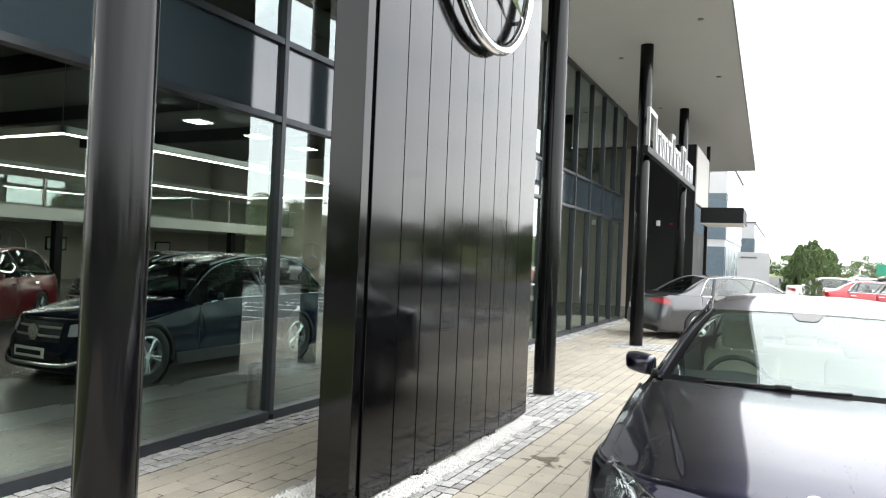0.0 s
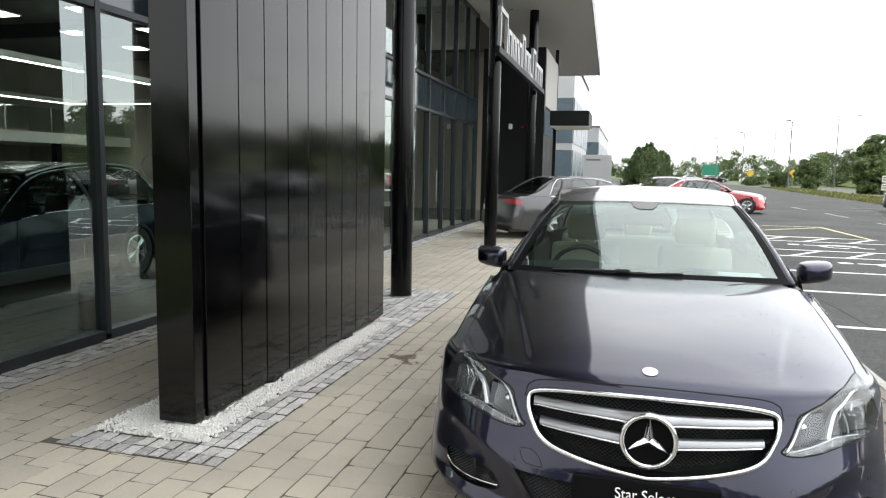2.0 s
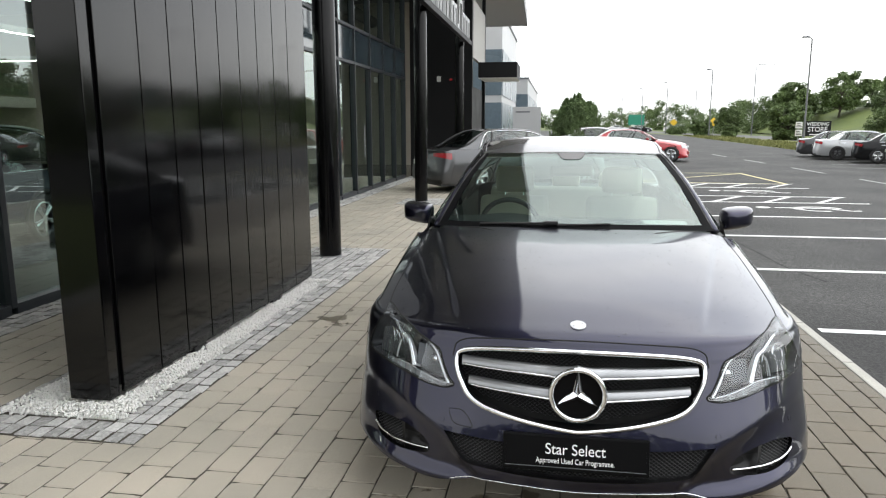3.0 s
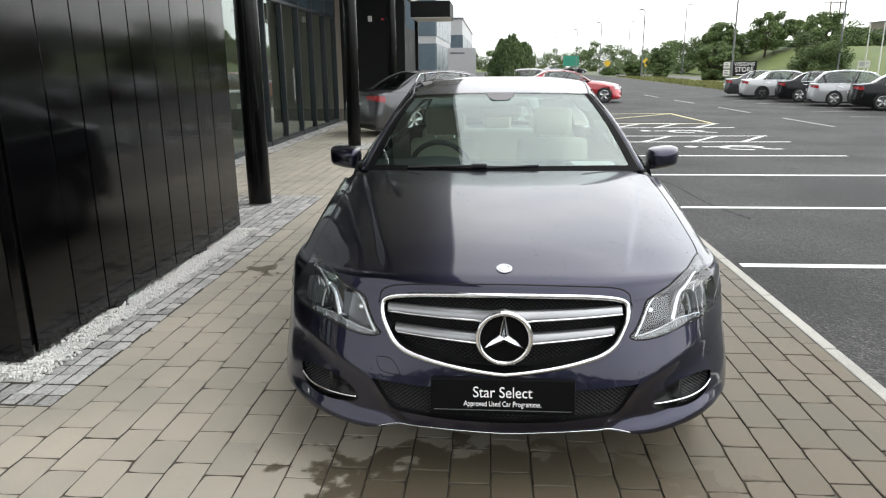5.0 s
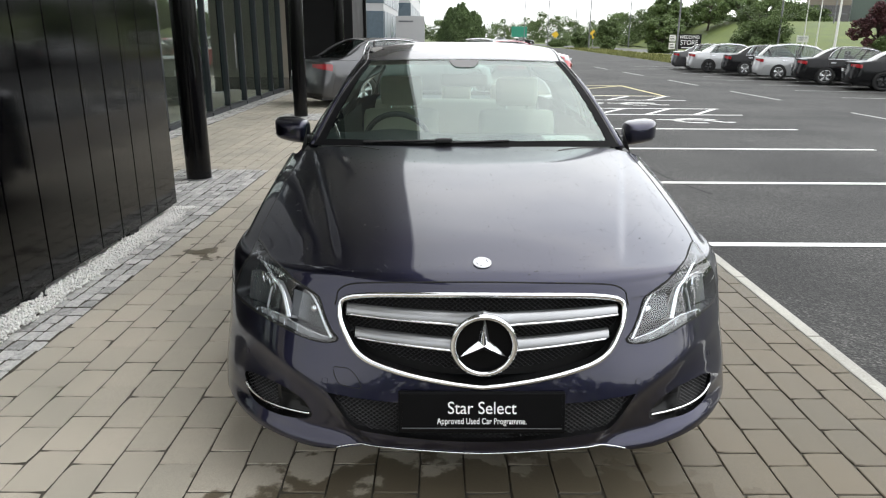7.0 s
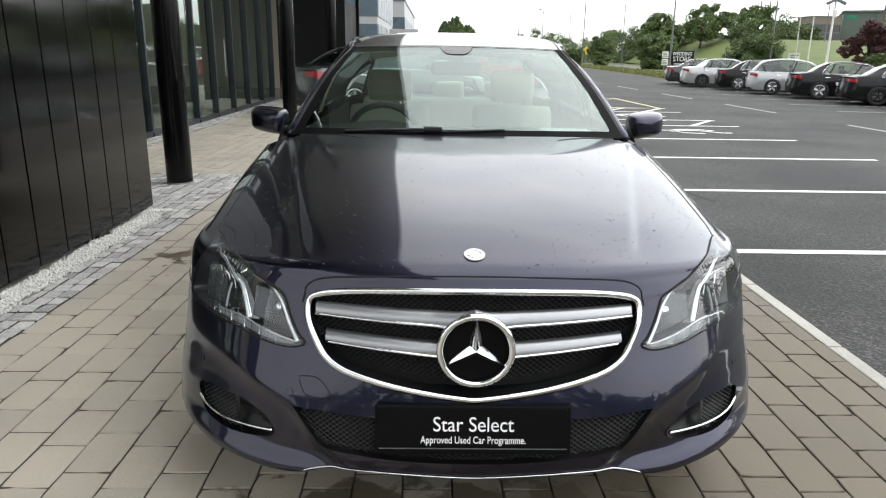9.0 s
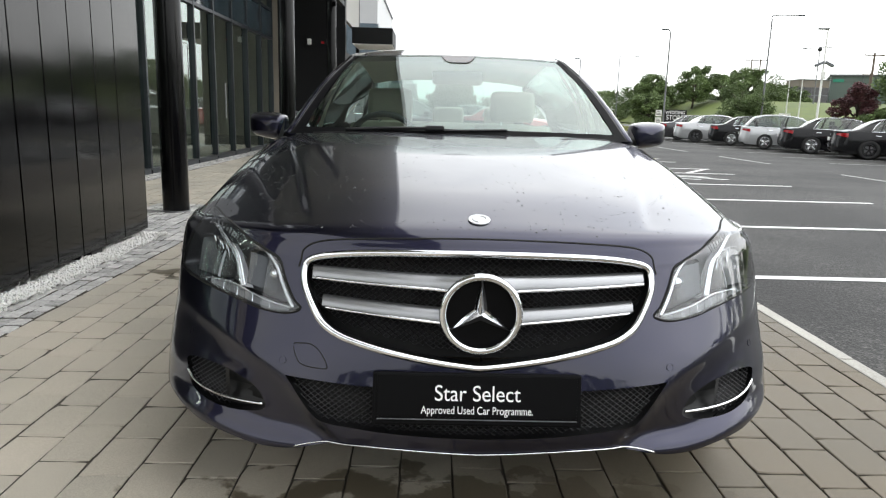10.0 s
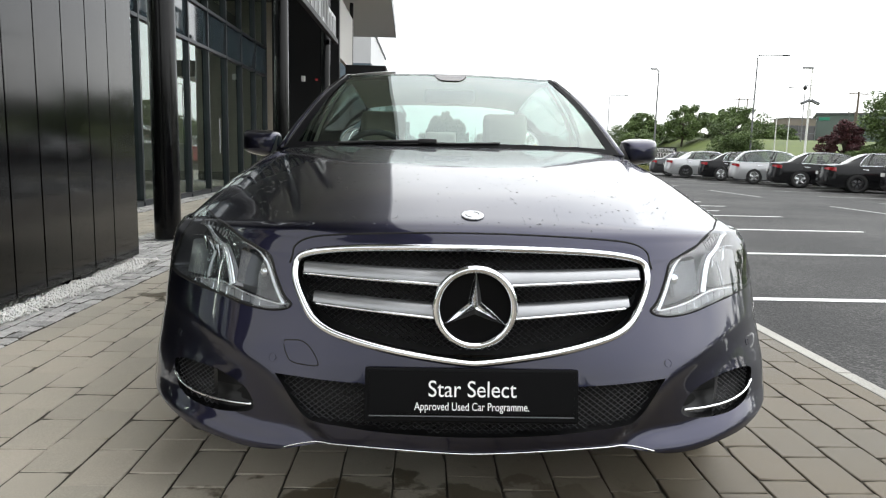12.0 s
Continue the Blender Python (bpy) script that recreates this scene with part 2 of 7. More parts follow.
ASPHALT = chippings("asphalt")
KERB = mat("concrete_kerb", (0.37, 0.36, 0.325), 0.8, 0.0, 0.30, 3.0, 120.0, bump=0.2)
ROADGREY = mat("grey_main_road", (0.10, 0.10, 0.098), 0.8, 0.0, 0.15, 0.5, 60.0, bump=0.2)
LINEPAINT = mat("white_road_paint", (0.74, 0.74, 0.72), 0.6, 0.0, 0.1, 7.0, 140.0, bump=0.15)
WORNPAINT = mat("worn_white_paint", (0.34, 0.34, 0.33), 0.7, 0.0, 0.35, 9.0, 60.0, bump=0.15)
YELLOWPAINT = mat("yellow_road_paint", (0.62, 0.55, 0.28), 0.6, 0.0, 0.12, 7.0, 140.0, bump=0.15)
CLAD = mat("black_glossy_cladding", (0.0012, 0.0012, 0.0014), 0.095, 0.0, 0.08, 1.2, 40.0, spec=0.38, rvary=0.35)
COLPAINT = mat("black_column_paint", (0.003, 0.003, 0.0034), 0.13, 0.0, 0.15, 2.0, 60.0, spec=0.22, rvary=0.4)
MULLION = mat("anthracite_frame", (0.040, 0.046, 0.052), 0.32, 0.5, 0.1, 5.0, 90.0)
SPANDREL = mat("slate_blue_spandrel", (0.036, 0.052, 0.062), 0.05, 0.0, 0.06, 1.0, 30.0, spec=1.0)
SHOPGLASS = clear_glass("showroom_glass", (0.63, 0.76, 0.71), 0.20, (0.90, 1.0, 0.97))
SOFFIT = mat("pale_grey_soffit", (0.53, 0.53, 0.515), 0.55, 0.0, 0.05, 1.0, 60.0)
CHARCOAL = mat("charcoal_panel", (0.0055, 0.0055, 0.006), 0.55, 0.0, 0.12, 1.5, 60.0, spec=0.25)
WHITEPANEL = mat("off_white_panel", (0.70, 0.70, 0.67), 0.5, 0.0, 0.05, 1.0, 50.0)
SILVERSIGN = mat("silver_sign_panel", (0.42, 0.425, 0.43), 0.4, 0.3, 0.05, 1.0, 50.0)
SHOPFLOOR = mat("grey_floor_tile", (0.17, 0.165, 0.155), 0.22, 0.0, 0.1, 0.8, 60.0, per_piece=0.15)
PLASTER = mat("beige_plaster", (0.50, 0.46, 0.39), 0.8, 0.0, 0.05, 0.9, 70.0)
CEILDARK = mat("dark_ceiling", (0.09, 0.088, 0.082), 0.8, 0.0, 0.12, 0.6, 30.0)
GRASS = mat("grass", (0.056, 0.094, 0.017), 0.85, 0.0, 0.35, 0.35, 9.0, bump=0.6, tint=(0.098, 0.122, 0.028))
VERGEGRASS = mat("dry_verge_grass", (0.105, 0.130, 0.034), 0.85, 0.0, 0.35, 0.35, 9.0, bump=0.6, tint=(0.175, 0.175, 0.060))
LEAF = mat("dark_leaf", (0.070, 0.110, 0.034), 0.6, 0.0, 0.40, 0.5, 14.0, per_piece=0.5, tint=(0.115, 0.165, 0.054), island=True)
CONIFER = mat("conifer_leaf", (0.082, 0.132, 0.042), 0.65, 0.0, 0.4, 1.5, 18.0, per_piece=0.6, tint=(0.105, 0.155, 0.055), island=True)
COPPER = mat("copper_beech_leaf", (0.055, 0.018, 0.022), 0.6, 0.0, 0.4, 0.8, 14.0, per_piece=0.6, tint=(0.10, 0.035, 0.04), island=True)
BARK = mat("bark", (0.09, 0.075, 0.06), 0.9, 0.0, 0.3, 3.0, 50.0, bump=0.6)
GALV = mat("galvanised_steel", (0.26, 0.265, 0.27), 0.5, 0.6, 0.1, 3.0, 60.0)
WOODPOLE = mat("weathered_pole", (0.13, 0.10, 0.08), 0.85, 0.0, 0.2, 3.0, 60.0)
TEXTWHITE = mat("white_lettering", (0.85, 0.85, 0.85), 0.5, 0.0, 0.02)
STRIP = glow("linear_light", (1.0, 0.95, 0.86), 27.65)
PANELLIGHT = glow("ceiling_panel_light", (1.0, 0.96, 0.90), 13.82)
RED_LENS = mat("red_tail_lamp", (0.30, 0.010, 0.015), 0.12, 0.0, 0.15, 20.0, 80.0, coat=0.8)


# ---- shape helpers ----
def part(name, bm, material, parent=None, label="", smooth=False):
    """One mesh object out of a bmesh, under its thing or part."""
    me = bpy.data.meshes.new(name)
    bmesh.ops.recalc_face_normals(bm, faces=bm.faces)
    bm.to_mesh(me)
    bm.free()
    me.materials.append(material)
    if smooth:
        me.shade_smooth()
    ob = new(name, me)
    ob.parent = parent
    return tagged(ob, label)


def thing(name, label, category, group="", m=None, kind=""):
    ob = new(name)
    ob.empty_display_size = 0.2
    if m is not None:
        ob.matrix_world = m
    return tagged(ob, label, category, group, kind)


def block(bm, x0, x1, y0, y1, z0, z1, bevel=0.0):
    """A box, its edges eased."""
    made = bmesh.ops.create_cube(bm, size=1.0)["verts"]
    for v in made:
        v.co = ((x0 + x1) / 2 + v.co.x * (x1 - x0), (y0 + y1) / 2 + v.co.y * (y1 - y0), (z0 + z1) / 2 + v.co.z * (z1 - z0))
    if bevel:
        edges = list({e for v in made for e in v.link_edges})
        bmesh.ops.bevel(bm, geom=edges, offset=bevel, segments=2, affect="EDGES", profile=0.6)
    return bm


def box(x0, x1, y0, y1, z0, z1, bevel=0.0):
    return block(bmesh.new(), x0, x1, y0, y1, z0, z1, bevel)


def sweep(bm, path, radius, sides=8, closed=False, flat=1.0, up=(0, 0, 1)):
    """A bar along a path; radius a number or one for each point; flat squeezes it along up."""
    pts = [Vector(p) for p in path]
    rings = []
    for i, p in enumerate(pts):
        a = pts[i - 1] if (i or closed) else p
        b = pts[(i + 1) % len(pts)] if (i + 1 < len(pts) or closed) else p
        d = (b - a).normalized()
        side = d.cross(Vector(up))
        if side.length < 1e-4:
            side = d.cross(Vector((1, 0, 0)))
        side.normalize()
        top = side.cross(d).normalized()
        r = radius[i] if isinstance(radius, (list, tuple)) else radius
        rings.append([bm.verts.new(p + side * (r * math.cos(t)) + top * (r * flat * math.sin(t))) for t in (2 * math.pi * k / sides for k in range(sides))])
    for i in range(len(rings) if closed else len(rings) - 1):
        a, b = rings[i], rings[(i + 1) % len(rings)]
        for k in range(sides):
            bm.faces.new((a[k], a[(k + 1) % sides], b[(k + 1) % sides], b[k]))
    if not closed:
        bm.faces.new(rings[0][::-1])
        bm.faces.new(rings[-1])
    return bm


def patch(f, nu, nv, bm=None):
    """A sheet of f(u, v) over the unit square."""
    bm = bm or bmesh.new()
    g = [[bm.verts.new(f(i / nu, j / nv)) for i in range(nu + 1)] for j in range(nv + 1)]
    for j in range(nv):
        for i in range(nu):
            bm.faces.new((g[j][i], g[j][i + 1], g[j + 1][i + 1], g[j + 1][i]))
    return bm


def lathe(bm, profile, m, sides=32):
    """A turned form: profile of (radius, height) round the z axis of the pose m."""
    rings = [[bm.verts.new(m @ Vector((r * math.cos(2 * math.pi * k / sides), r * math.sin(2 * math.pi * k / sides), h))) for k in range(sides)] for r, h in profile]
    for a, b in zip(rings, rings[1:]):
        for k in range(sides):
            bm.faces.new((a[k], a[(k + 1) % sides], b[(k + 1) % sides], b[k]))
    return bm


def drum(bm, r, h, m, sides=24, ease=0.0):
    """A short cylinder with closed, eased ends."""
    e = ease or min(r, h) * 0.05
    return lathe(bm, [(0.0005, 0), (r - e, 0), (r, e), (r, h - e), (r - e, h), (0.0005, h)], m, sides)


def curve_through(points, per=8, closed=False):
    """A smooth line through points of any dimension."""
    p = [tuple(q) for q in points]
    n = len(p)
    out = []
    for i in range(n if closed else n - 1):
        if closed:
            a, b, c, d = (p[(i + k) % n] for k in (-1, 0, 1, 2))
        else:
            a, b, c, d = p[max(i - 1, 0)], p[i], p[i + 1], p[min(i + 2, n - 1)]
        for k in range(per):
            f = k / per
            out.append(tuple(q + 0.5 * f * (r - o + f * (2 * o - 5 * q + 4 * r - s + f * (3 * (q - r) + s - o))) for o, q, r, s in zip(a, b, c, d)))
    if not closed:
        out.append(p[-1])
    return out


def letters(name, text, size, m, material, parent, depth=0.001, align="CENTER", wide=1.0):
    """Raised lettering in the built-in font, as a mesh."""
    cu = bpy.data.curves.new(name, "FONT")
    cu.body, cu.size, cu.extrude, cu.align_x, cu.align_y = text, size, depth, align, "CENTER"
    tmp = new(name, cu)
    me = bpy.data.meshes.new_from_object(tmp.evaluated_get(bpy.context.evaluated_depsgraph_get()))
    bpy.data.objects.remove(tmp)
    me.materials.append(material)
    for v in me.vertices:
        v.co.x *= wide
    ob = new(name, me)
    ob.matrix_world = m
    ob.parent = parent
    return ob


# ---- ground, road, markings ----
def sheet(name, corners, z, material, label, category, step=0):
    bm = bmesh.new()
    vs = [bm.verts.new((x, y, z)) for x, y in corners]
    bm.faces.new(vs)
    ob = part(name, bm, material)
    return tagged(ob, label, category, kind="structure")


sheet("ground", [(-1500, -1500), (1500, -1500), (1500, 1500), (-1500, 1500)], -0.075, GRASS, "flat green grass ground running out to the horizon", "ground")
sheet("road", [(1.84, -70), (19.0, -70), (18.2, 18), (17.6, 36), (14.2, 40.5), (16.2, 70), (17.2, 100), (13.0, 190), (-30, 190), (-30, 24), (1.84, 24)], -0.03, ASPHALT, "worn dark grey asphalt of the car park, damp in places", "car park")
sheet("road", [(-30, -70), (1.839, -70), (1.839, -9.02), (-30, -9.02)], -0.03, ASPHALT, "worn dark grey asphalt of the drive behind the forecourt", "car park")
sheet("road", [(23.5, 40), (31.5, 40), (27.5, 100), (20, 200), (14.5, 200), (20.5, 100)], -0.04, ROADGREY, "pale grey main road beyond the grass verge", "road")


def marking(name, bm, material, label):
    return tagged(part(name, bm, material), label, "road marking", kind="structure")


def stripe(bm, a, b, w, z=-0.026):
    a, b = Vector((*a, z)), Vector((*b, z))
    side = (b - a).cross(Vector((0, 0, 1))).normalized() * w / 2
    bm.faces.new([bm.verts.new(p) for p in (a - side, b - side, b + side, a + side)])
    return bm


for y in (-8.5, -6.2, -3.9, -1.6, 0.8, 3.13, 5.46, 7.85, 10.06, 12.35, 13.6, 15.75, 17.0):
    marking("bay_line", stripe(bmesh.new(), (1.92, y), (6.03, y), 0.10), LINEPAINT, "white painted parking bay line on the asphalt")
for k in range(4):
    marking("hatch_line", stripe(bmesh.new(), (2.1 + 1.0 * k, 12.40), (2.9 + 1.0 * k, 13.55), 0.10), LINEPAINT, "white diagonal hatch line between two bays")
    marking("hatch_line", stripe(bmesh.new(), (2.1 + 1.0 * k, 15.80), (2.9 + 1.0 * k, 16.95), 0.10), LINEPAINT, "white diagonal hatch line between two bays")
for a, b in (((1.95, 17.3), (5.9, 17.0)), ((5.9, 17.0), (5.75, 21.2)), ((5.75, 21.2), (2.0, 21.0)), ((2.0, 17.4), (5.7, 21.0))):
    marking("yellow_line", stripe(bmesh.new(), a, b, 0.10), YELLOWPAINT, "faded yellow no-parking line on the asphalt")
for y in (-1.2, 4.4, 10.0, 16.0, 21.5, 27.4, 33.2):
    marking("lane_dash", stripe(bmesh.new(), (8.95 - 0.025 * y, y), (8.95 - 0.025 * (y + 3.0), y + 3.0), 0.10), WORNPAINT, "white dash along the middle of the driving lane")
for k in range(-3, 9):
    marking("bay_line", stripe(bmesh.new(), (10.6, 16.9 + 2.55 * k), (15.2, 15.9 + 2.55 * k), 0.09), WORNPAINT, "white painted parking bay line on the asphalt")


marking("tar_seam", sweep(bmesh.new(), curve_through([(2.06, 8.3, -0.0285), (2.27, 7.54, -0.0285), (2.37, 6.71, -0.0285), (2.43, 5.7, -0.0285), (2.60, 4.9, -0.0285)], 6), 0.016, 6, False, 0.12), GAP, "thin dark sealed crack across the asphalt")


def wheelchair(x, y):
    """The painted sign of a bay for disabled drivers, lying on the asphalt."""
    bm = bmesh.new()
    z = -0.024
    ring = [(x + 0.42 * math.cos(a), y + 0.34 * math.sin(a)) for a in (radians(d) for d in range(20, 300, 20))]
    for a, b in zip(ring, ring[1:]):
        stripe(bm, a, b, 0.10, z)
    for a, b in (((x - 0.75, y + 0.15), (x + 0.15, y + 0.12)), ((x + 0.15, y + 0.12), (x + 0.45, y - 0.25)), ((x + 0.45, y - 0.25), (x + 0.62, y - 0.2)), ((x - 0.35, y + 0.12), (x - 0.35, y - 0.2))):
        stripe(bm, a, b, 0.10, z)
    bmesh.ops.create_circle(bm, cap_ends=True, radius=0.13, segments=14, matrix=Matrix.Translation((x - 0.95, y + 0.16, z)))
    return marking("wheelchair_sign", bm, LINEPAINT, "white wheelchair symbol painted on a parking bay")


wheelchair(4.75, 11.3)
wheelchair(4.6, 14.7)

# kerb stones, nearly flush
kerb = thing("kerb", "pale concrete edging kerb between paving and asphalt", "kerb", kind="structure")
kb = box(1.766, 1.840, -0.455, 0.455, -0.12, 0.003, 0.008)
first = part("kerb_stone", kb, KERB, kerb)
for k in range(-4, 28):
    o = first if k == 0 else new("kerb_stone", first.data)
    o.parent, o.location = kerb, (0, 0.92 * k, 0)

# bed of sand under the paving
sheet("paving_bed", [(-4.40, -9), (1.76, -9), (1.76, 25), (-4.40, 25)], -0.008, JOINT, "dark sand bed showing in the joints of the paving", "paving")

# ---- canopy and columns ----
EDGE = lambda y: -1.07 - 0.0222 * (y - 9.4)
can = thing("canopy", "pale flat canopy roof over the forecourt with white edge", "canopy", kind="structure")
bm = bmesh.new()
pts = [(-4.5, -6.0), (EDGE(-6.0), -6.0), (EDGE(30.7), 30.7), (-4.5, 30.7)]
for z in (5.95, 6.4):
    vs = [bm.verts.new((x, y, z)) for x, y in pts]
    bm.faces.new(vs)
bm.verts.ensure_lookup_table()
for k in range(4):
    bm.faces.new([bm.verts[i] for i in (k, (k + 1) % 4, 4 + (k + 1) % 4, 4 + k)])
part("soffit", bm, SOFFIT, can, "smooth pale grey underside")
bm = bmesh.new()
ends = [(EDGE(y) + dx, y, z) for y in (-6.0, 30.7) for dx, z in ((0.004, 5.935), (0.03, 5.935), (0.03, 6.42), (0.004, 6.42))]
ends = [bm.verts.new(p) for p in ends]
for q in ((0, 1, 2, 3), (7, 6, 5, 4), (0, 4, 5, 1), (1, 5, 6, 2), (2, 6, 7, 3), (3, 7, 4, 0)):
    bm.faces.new([ends[k] for k in q])
part("fascia", bm, GALV, can, "thin grey metal edge strip")
for x, y in ((-1.62, 10.1), (-1.66, 14.1), (-3.4, 12.0), (-3.4, 6.0), (-1.6, 4.0), (-3.4, 17.0)):
    part("downlight", drum(bmesh.new(), 0.05, 0.02, pose(x, y, 5.932), 20), GALV, can)


def column(x, y):
    c = thing("column", "tall round gloss black steel column holding the canopy", "column", "canopy columns", pose(x, y, 0))
    part("shaft", lathe(bmesh.new(), [(0.127, 0.0), (0.127, 5.96)], pose(0, 0, 0), 48), COLPAINT, c, smooth=True)
    part("foot_ring", lathe(bmesh.new(), [(0.129, 0.004), (0.134, 0.004), (0.134, 0.02), (0.129, 0.02)], pose(0, 0, 0), 48), GALV, c)
    return c


for x, y in ((-2.62, -0.66), (-2.68, 5.36), (-2.74, 11.3), (-2.80, 17.3)):
    column(x, y)

# ---- pylon of dark cladding ----
pyl = thing("pylon", "tall freestanding pylon clad in gloss black panels", "pylon")
part("end_post", box(-2.665, -2.425, 0.86, 0.945, 0.055, 5.6, 0.006), CLAD, pyl)
part("core", box(-2.645, -2.45, 0.93, 3.95, 0.10, 5.58), BLACKTRIM, pyl)
joints = [0.975] + [1.355 + 0.318 * k for k in range(9)]
for y0, y1 in zip(joints, joints[1:]):
    part("panel", box(-2.442, -2.420, y0 + 0.004, y1 - 0.004, 0.062, 5.6, 0.004), CLAD, pyl)
    part("panel", box(-2.668, -2.646, y0 + 0.004, y1 - 0.004, 0.062, 5.6, 0.004), CLAD, pyl)
part("end_post", box(-2.655, -2.432, 3.912, 4.035, 0.062, 5.6, 0.006), CLAD, pyl)
for y in (1.75, 3.05):
    part("foot", box(-2.60, -2.425, y, y + 0.16, 0.0, 0.11, 0.004), BLACKTRIM, pyl)
ringbm = bmesh.new()
cy, cz, cr = 2.54, 4.2, 0.87
sweep(ringbm, [(-2.34, cy + cr * math.cos(a), cz + cr * math.sin(a)) for a in (2 * math.pi * k / 64 for k in range(64))], 0.05, 10, True)
badge = thing("wall_emblem", "big round chrome ring emblem fixed to the pylon face", "emblem")
part("ring", ringbm, CHROME, badge, smooth=True)


def star_blade(bm, m, length, half, thick):
    """Three tapering ridged arms from a centre, in the xy plane of m."""
    for k in range(3):
        a = math.pi / 2 + k * 2 * math.pi / 3
        d, s = Vector((math.cos(a), math.sin(a), 0)), Vector((-math.sin(a), math.cos(a), 0))
        w = half
        top = Vector((0, 0, thick))
        tip = bm.verts.new(m @ (d * length + top * 0.3))
        base = bm.verts.new(m @ top)
        l = bm.verts.new(m @ (d * w * 0.5 + s * w * 0.87))
        r = bm.verts.new(m @ (d * w * 0.5 - s * w * 0.87))
        for f in ((base, l, tip), (base, tip, r), (l, r, tip)):
            bm.faces.new(f)
    return bm


part("arms", star_blade(bmesh.new(), Matrix.Translation((-2.36, cy, cz)) @ Matrix(((0, 0, 1, 0), (1, 0, 0, 0), (0, 1, 0, 0), (0, 0, 0, 1))), cr, 0.16, 0.06), CHROME, badge)
for a in (90, 210, 330):
    part("bracket", drum(bmesh.new(), 0.02, 0.10, Matrix.Translation((-2.43, cy + cr * math.cos(radians(a)), cz + cr * math.sin(radians(a)))) @ pose(0, 0, 0, 0, 90, 0), 10), GALV, badge)

# ---- glazed shop front ----
front = thing("shop_front", "tall glazed showroom front in dark grey frames", "facade", kind="structure")
GX = -4.42
YM = [-0.72, 0.88, 2.48, 3.84, 5.2, 6.56, 7.9, 9.1, 10.2, 11.3, 12.45, 13.72, 14.95, 16.25, 17.5]
for y in YM:
    part("mullion", box(GX - 0.10, GX + 0.035, y - 0.03, y + 0.03, 0.06, 5.93, 0.004), MULLION, front)
for z, h in ((0.03, 0.06), (2.82, 0.03), (3.55, 0.03), (5.90, 0.04)):
    for a, b in zip(YM, YM[1:]):
        part("transom", box(GX - 0.09, GX + 0.03, a + 0.031, b - 0.031, z - h, z + h, 0.003), MULLION, front)
for a, b in zip(YM, YM[1:]):
    for z0, z1 in ((0.10, 2.78), (3.59, 5.85)):
        pane = part("pane", patch(lambda u, w: Vector((GX - 0.02, a + 0.03 + (b - a - 0.06) * u, z0 + (z1 - z0) * w)), 1, 1), SHOPGLASS, front)
        pane.visible_shadow = False
    part("spandrel", box(GX - 0.05, GX - 0.012, a + 0.032, b - 0.032, 2.852, 3.518), SPANDREL, front)
for z in (1.05,):
    part("door_handle", sweep(bmesh.new(), [(GX + 0.07, 12.95, 0.8), (GX + 0.07, 12.95, 1.5)], 0.014, 8), GALV, front)

# ---- showroom behind the glass ----
sheet("floor", [(-27, -0.9), (-4.4, -0.9), (-4.4, 24), (-27, 24)], 0.0, SHOPFLOOR, "polished grey tiled showroom floor", "floor")
tagged(part("ceiling", box(-27, -4.5, -1.1, 24, 6.0, 6.2), CEILDARK), "dark exposed showroom ceiling", "ceiling", kind="structure")
tagged(part("wall_back", box(-27.3, -27, -1.1, 24, 0, 6.2), PLASTER), "beige plastered back wall of the showroom", "wall", kind="structure")
tagged(part("wall_near", box(-27, -4.33, -1.1, -0.752, 0, 5.94), PLASTER), "beige plastered side wall of the showroom", "wall", kind="structure")
tagged(part("wall_far", box(-27, -4.5, 24, 24.3, 0, 6.2), PLASTER), "beige plastered far wall of the showroom", "wall", kind="structure")
mez = thing("mezzanine", "pale mezzanine floor with glass balustrade", "mezzanine", kind="structure")
part("slab", box(-27, -21.5, -0.9, 24, 2.25, 2.65), WHITEPANEL, mez)
for k in range(12):
    y = -0.8 + 2.05 * k
    part("post", box(-21.62, -21.57, y, y + 0.05, 2.65, 3.6), GALV, mez)
    part("glass_panel", patch(lambda u, w: Vector((-21.6, y + 0.1 + 1.9 * u, 2.72 + 0.83 * w)), 1, 1), SHOPGLASS, mez)
for y in (4.0, 12.0, 20.0):
    part("pillar", box(-21.9, -21.65, y, y + 0.25, 0, 2.25), CHARCOAL, mez)
for k in range(9):
    y = -1 + 2.7 * k
    f = thing("picture_frame", "small framed picture hung on the beige wall", "picture", "framed pictures")
    part("frame", box(-27.0, -26.95, y, y + 0.9, 1.2, 1.75, 0.01), CHARCOAL, f)
    part("print", box(-26.948, -26.944, y + 0.06, y + 0.84, 1.26, 1.69), WHITEPANEL, f)


def light_loop(x0, x1, y0, y1, z):
    """A hanging rectangle of white channel with a glowing underside."""
    t = thing("pendant_light", "large rectangular white linear light hung from the ceiling", "light", "linear lights")
    for a, b in (((x0, y0), (x1, y0)), ((x1, y0), (x1, y1)), ((x1, y1), (x0, y1)), ((x0, y1), (x0, y0))):
        lo, hi = (min(a[0], b[0]) - 0.06, min(a[1], b[1]) - 0.06), (max(a[0], b[0]) + 0.06, max(a[1], b[1]) + 0.06)
        part("channel", box(lo[0], hi[0], lo[1], hi[1], z + 0.004, z + 0.16), WHITEPANEL, t)
        part("diffuser", box(lo[0] + 0.01, hi[0] - 0.01, lo[1] + 0.01, hi[1] - 0.01, z - 0.012, z), STRIP, t)
    for x, y in ((x0, y0), (x1, y0), (x0, y1), (x1, y1)):
        part("cable", sweep(bmesh.new(), [(x, y, z + 0.16), (x, y, 6.0)], 0.006, 5), GALV, t)
    return t


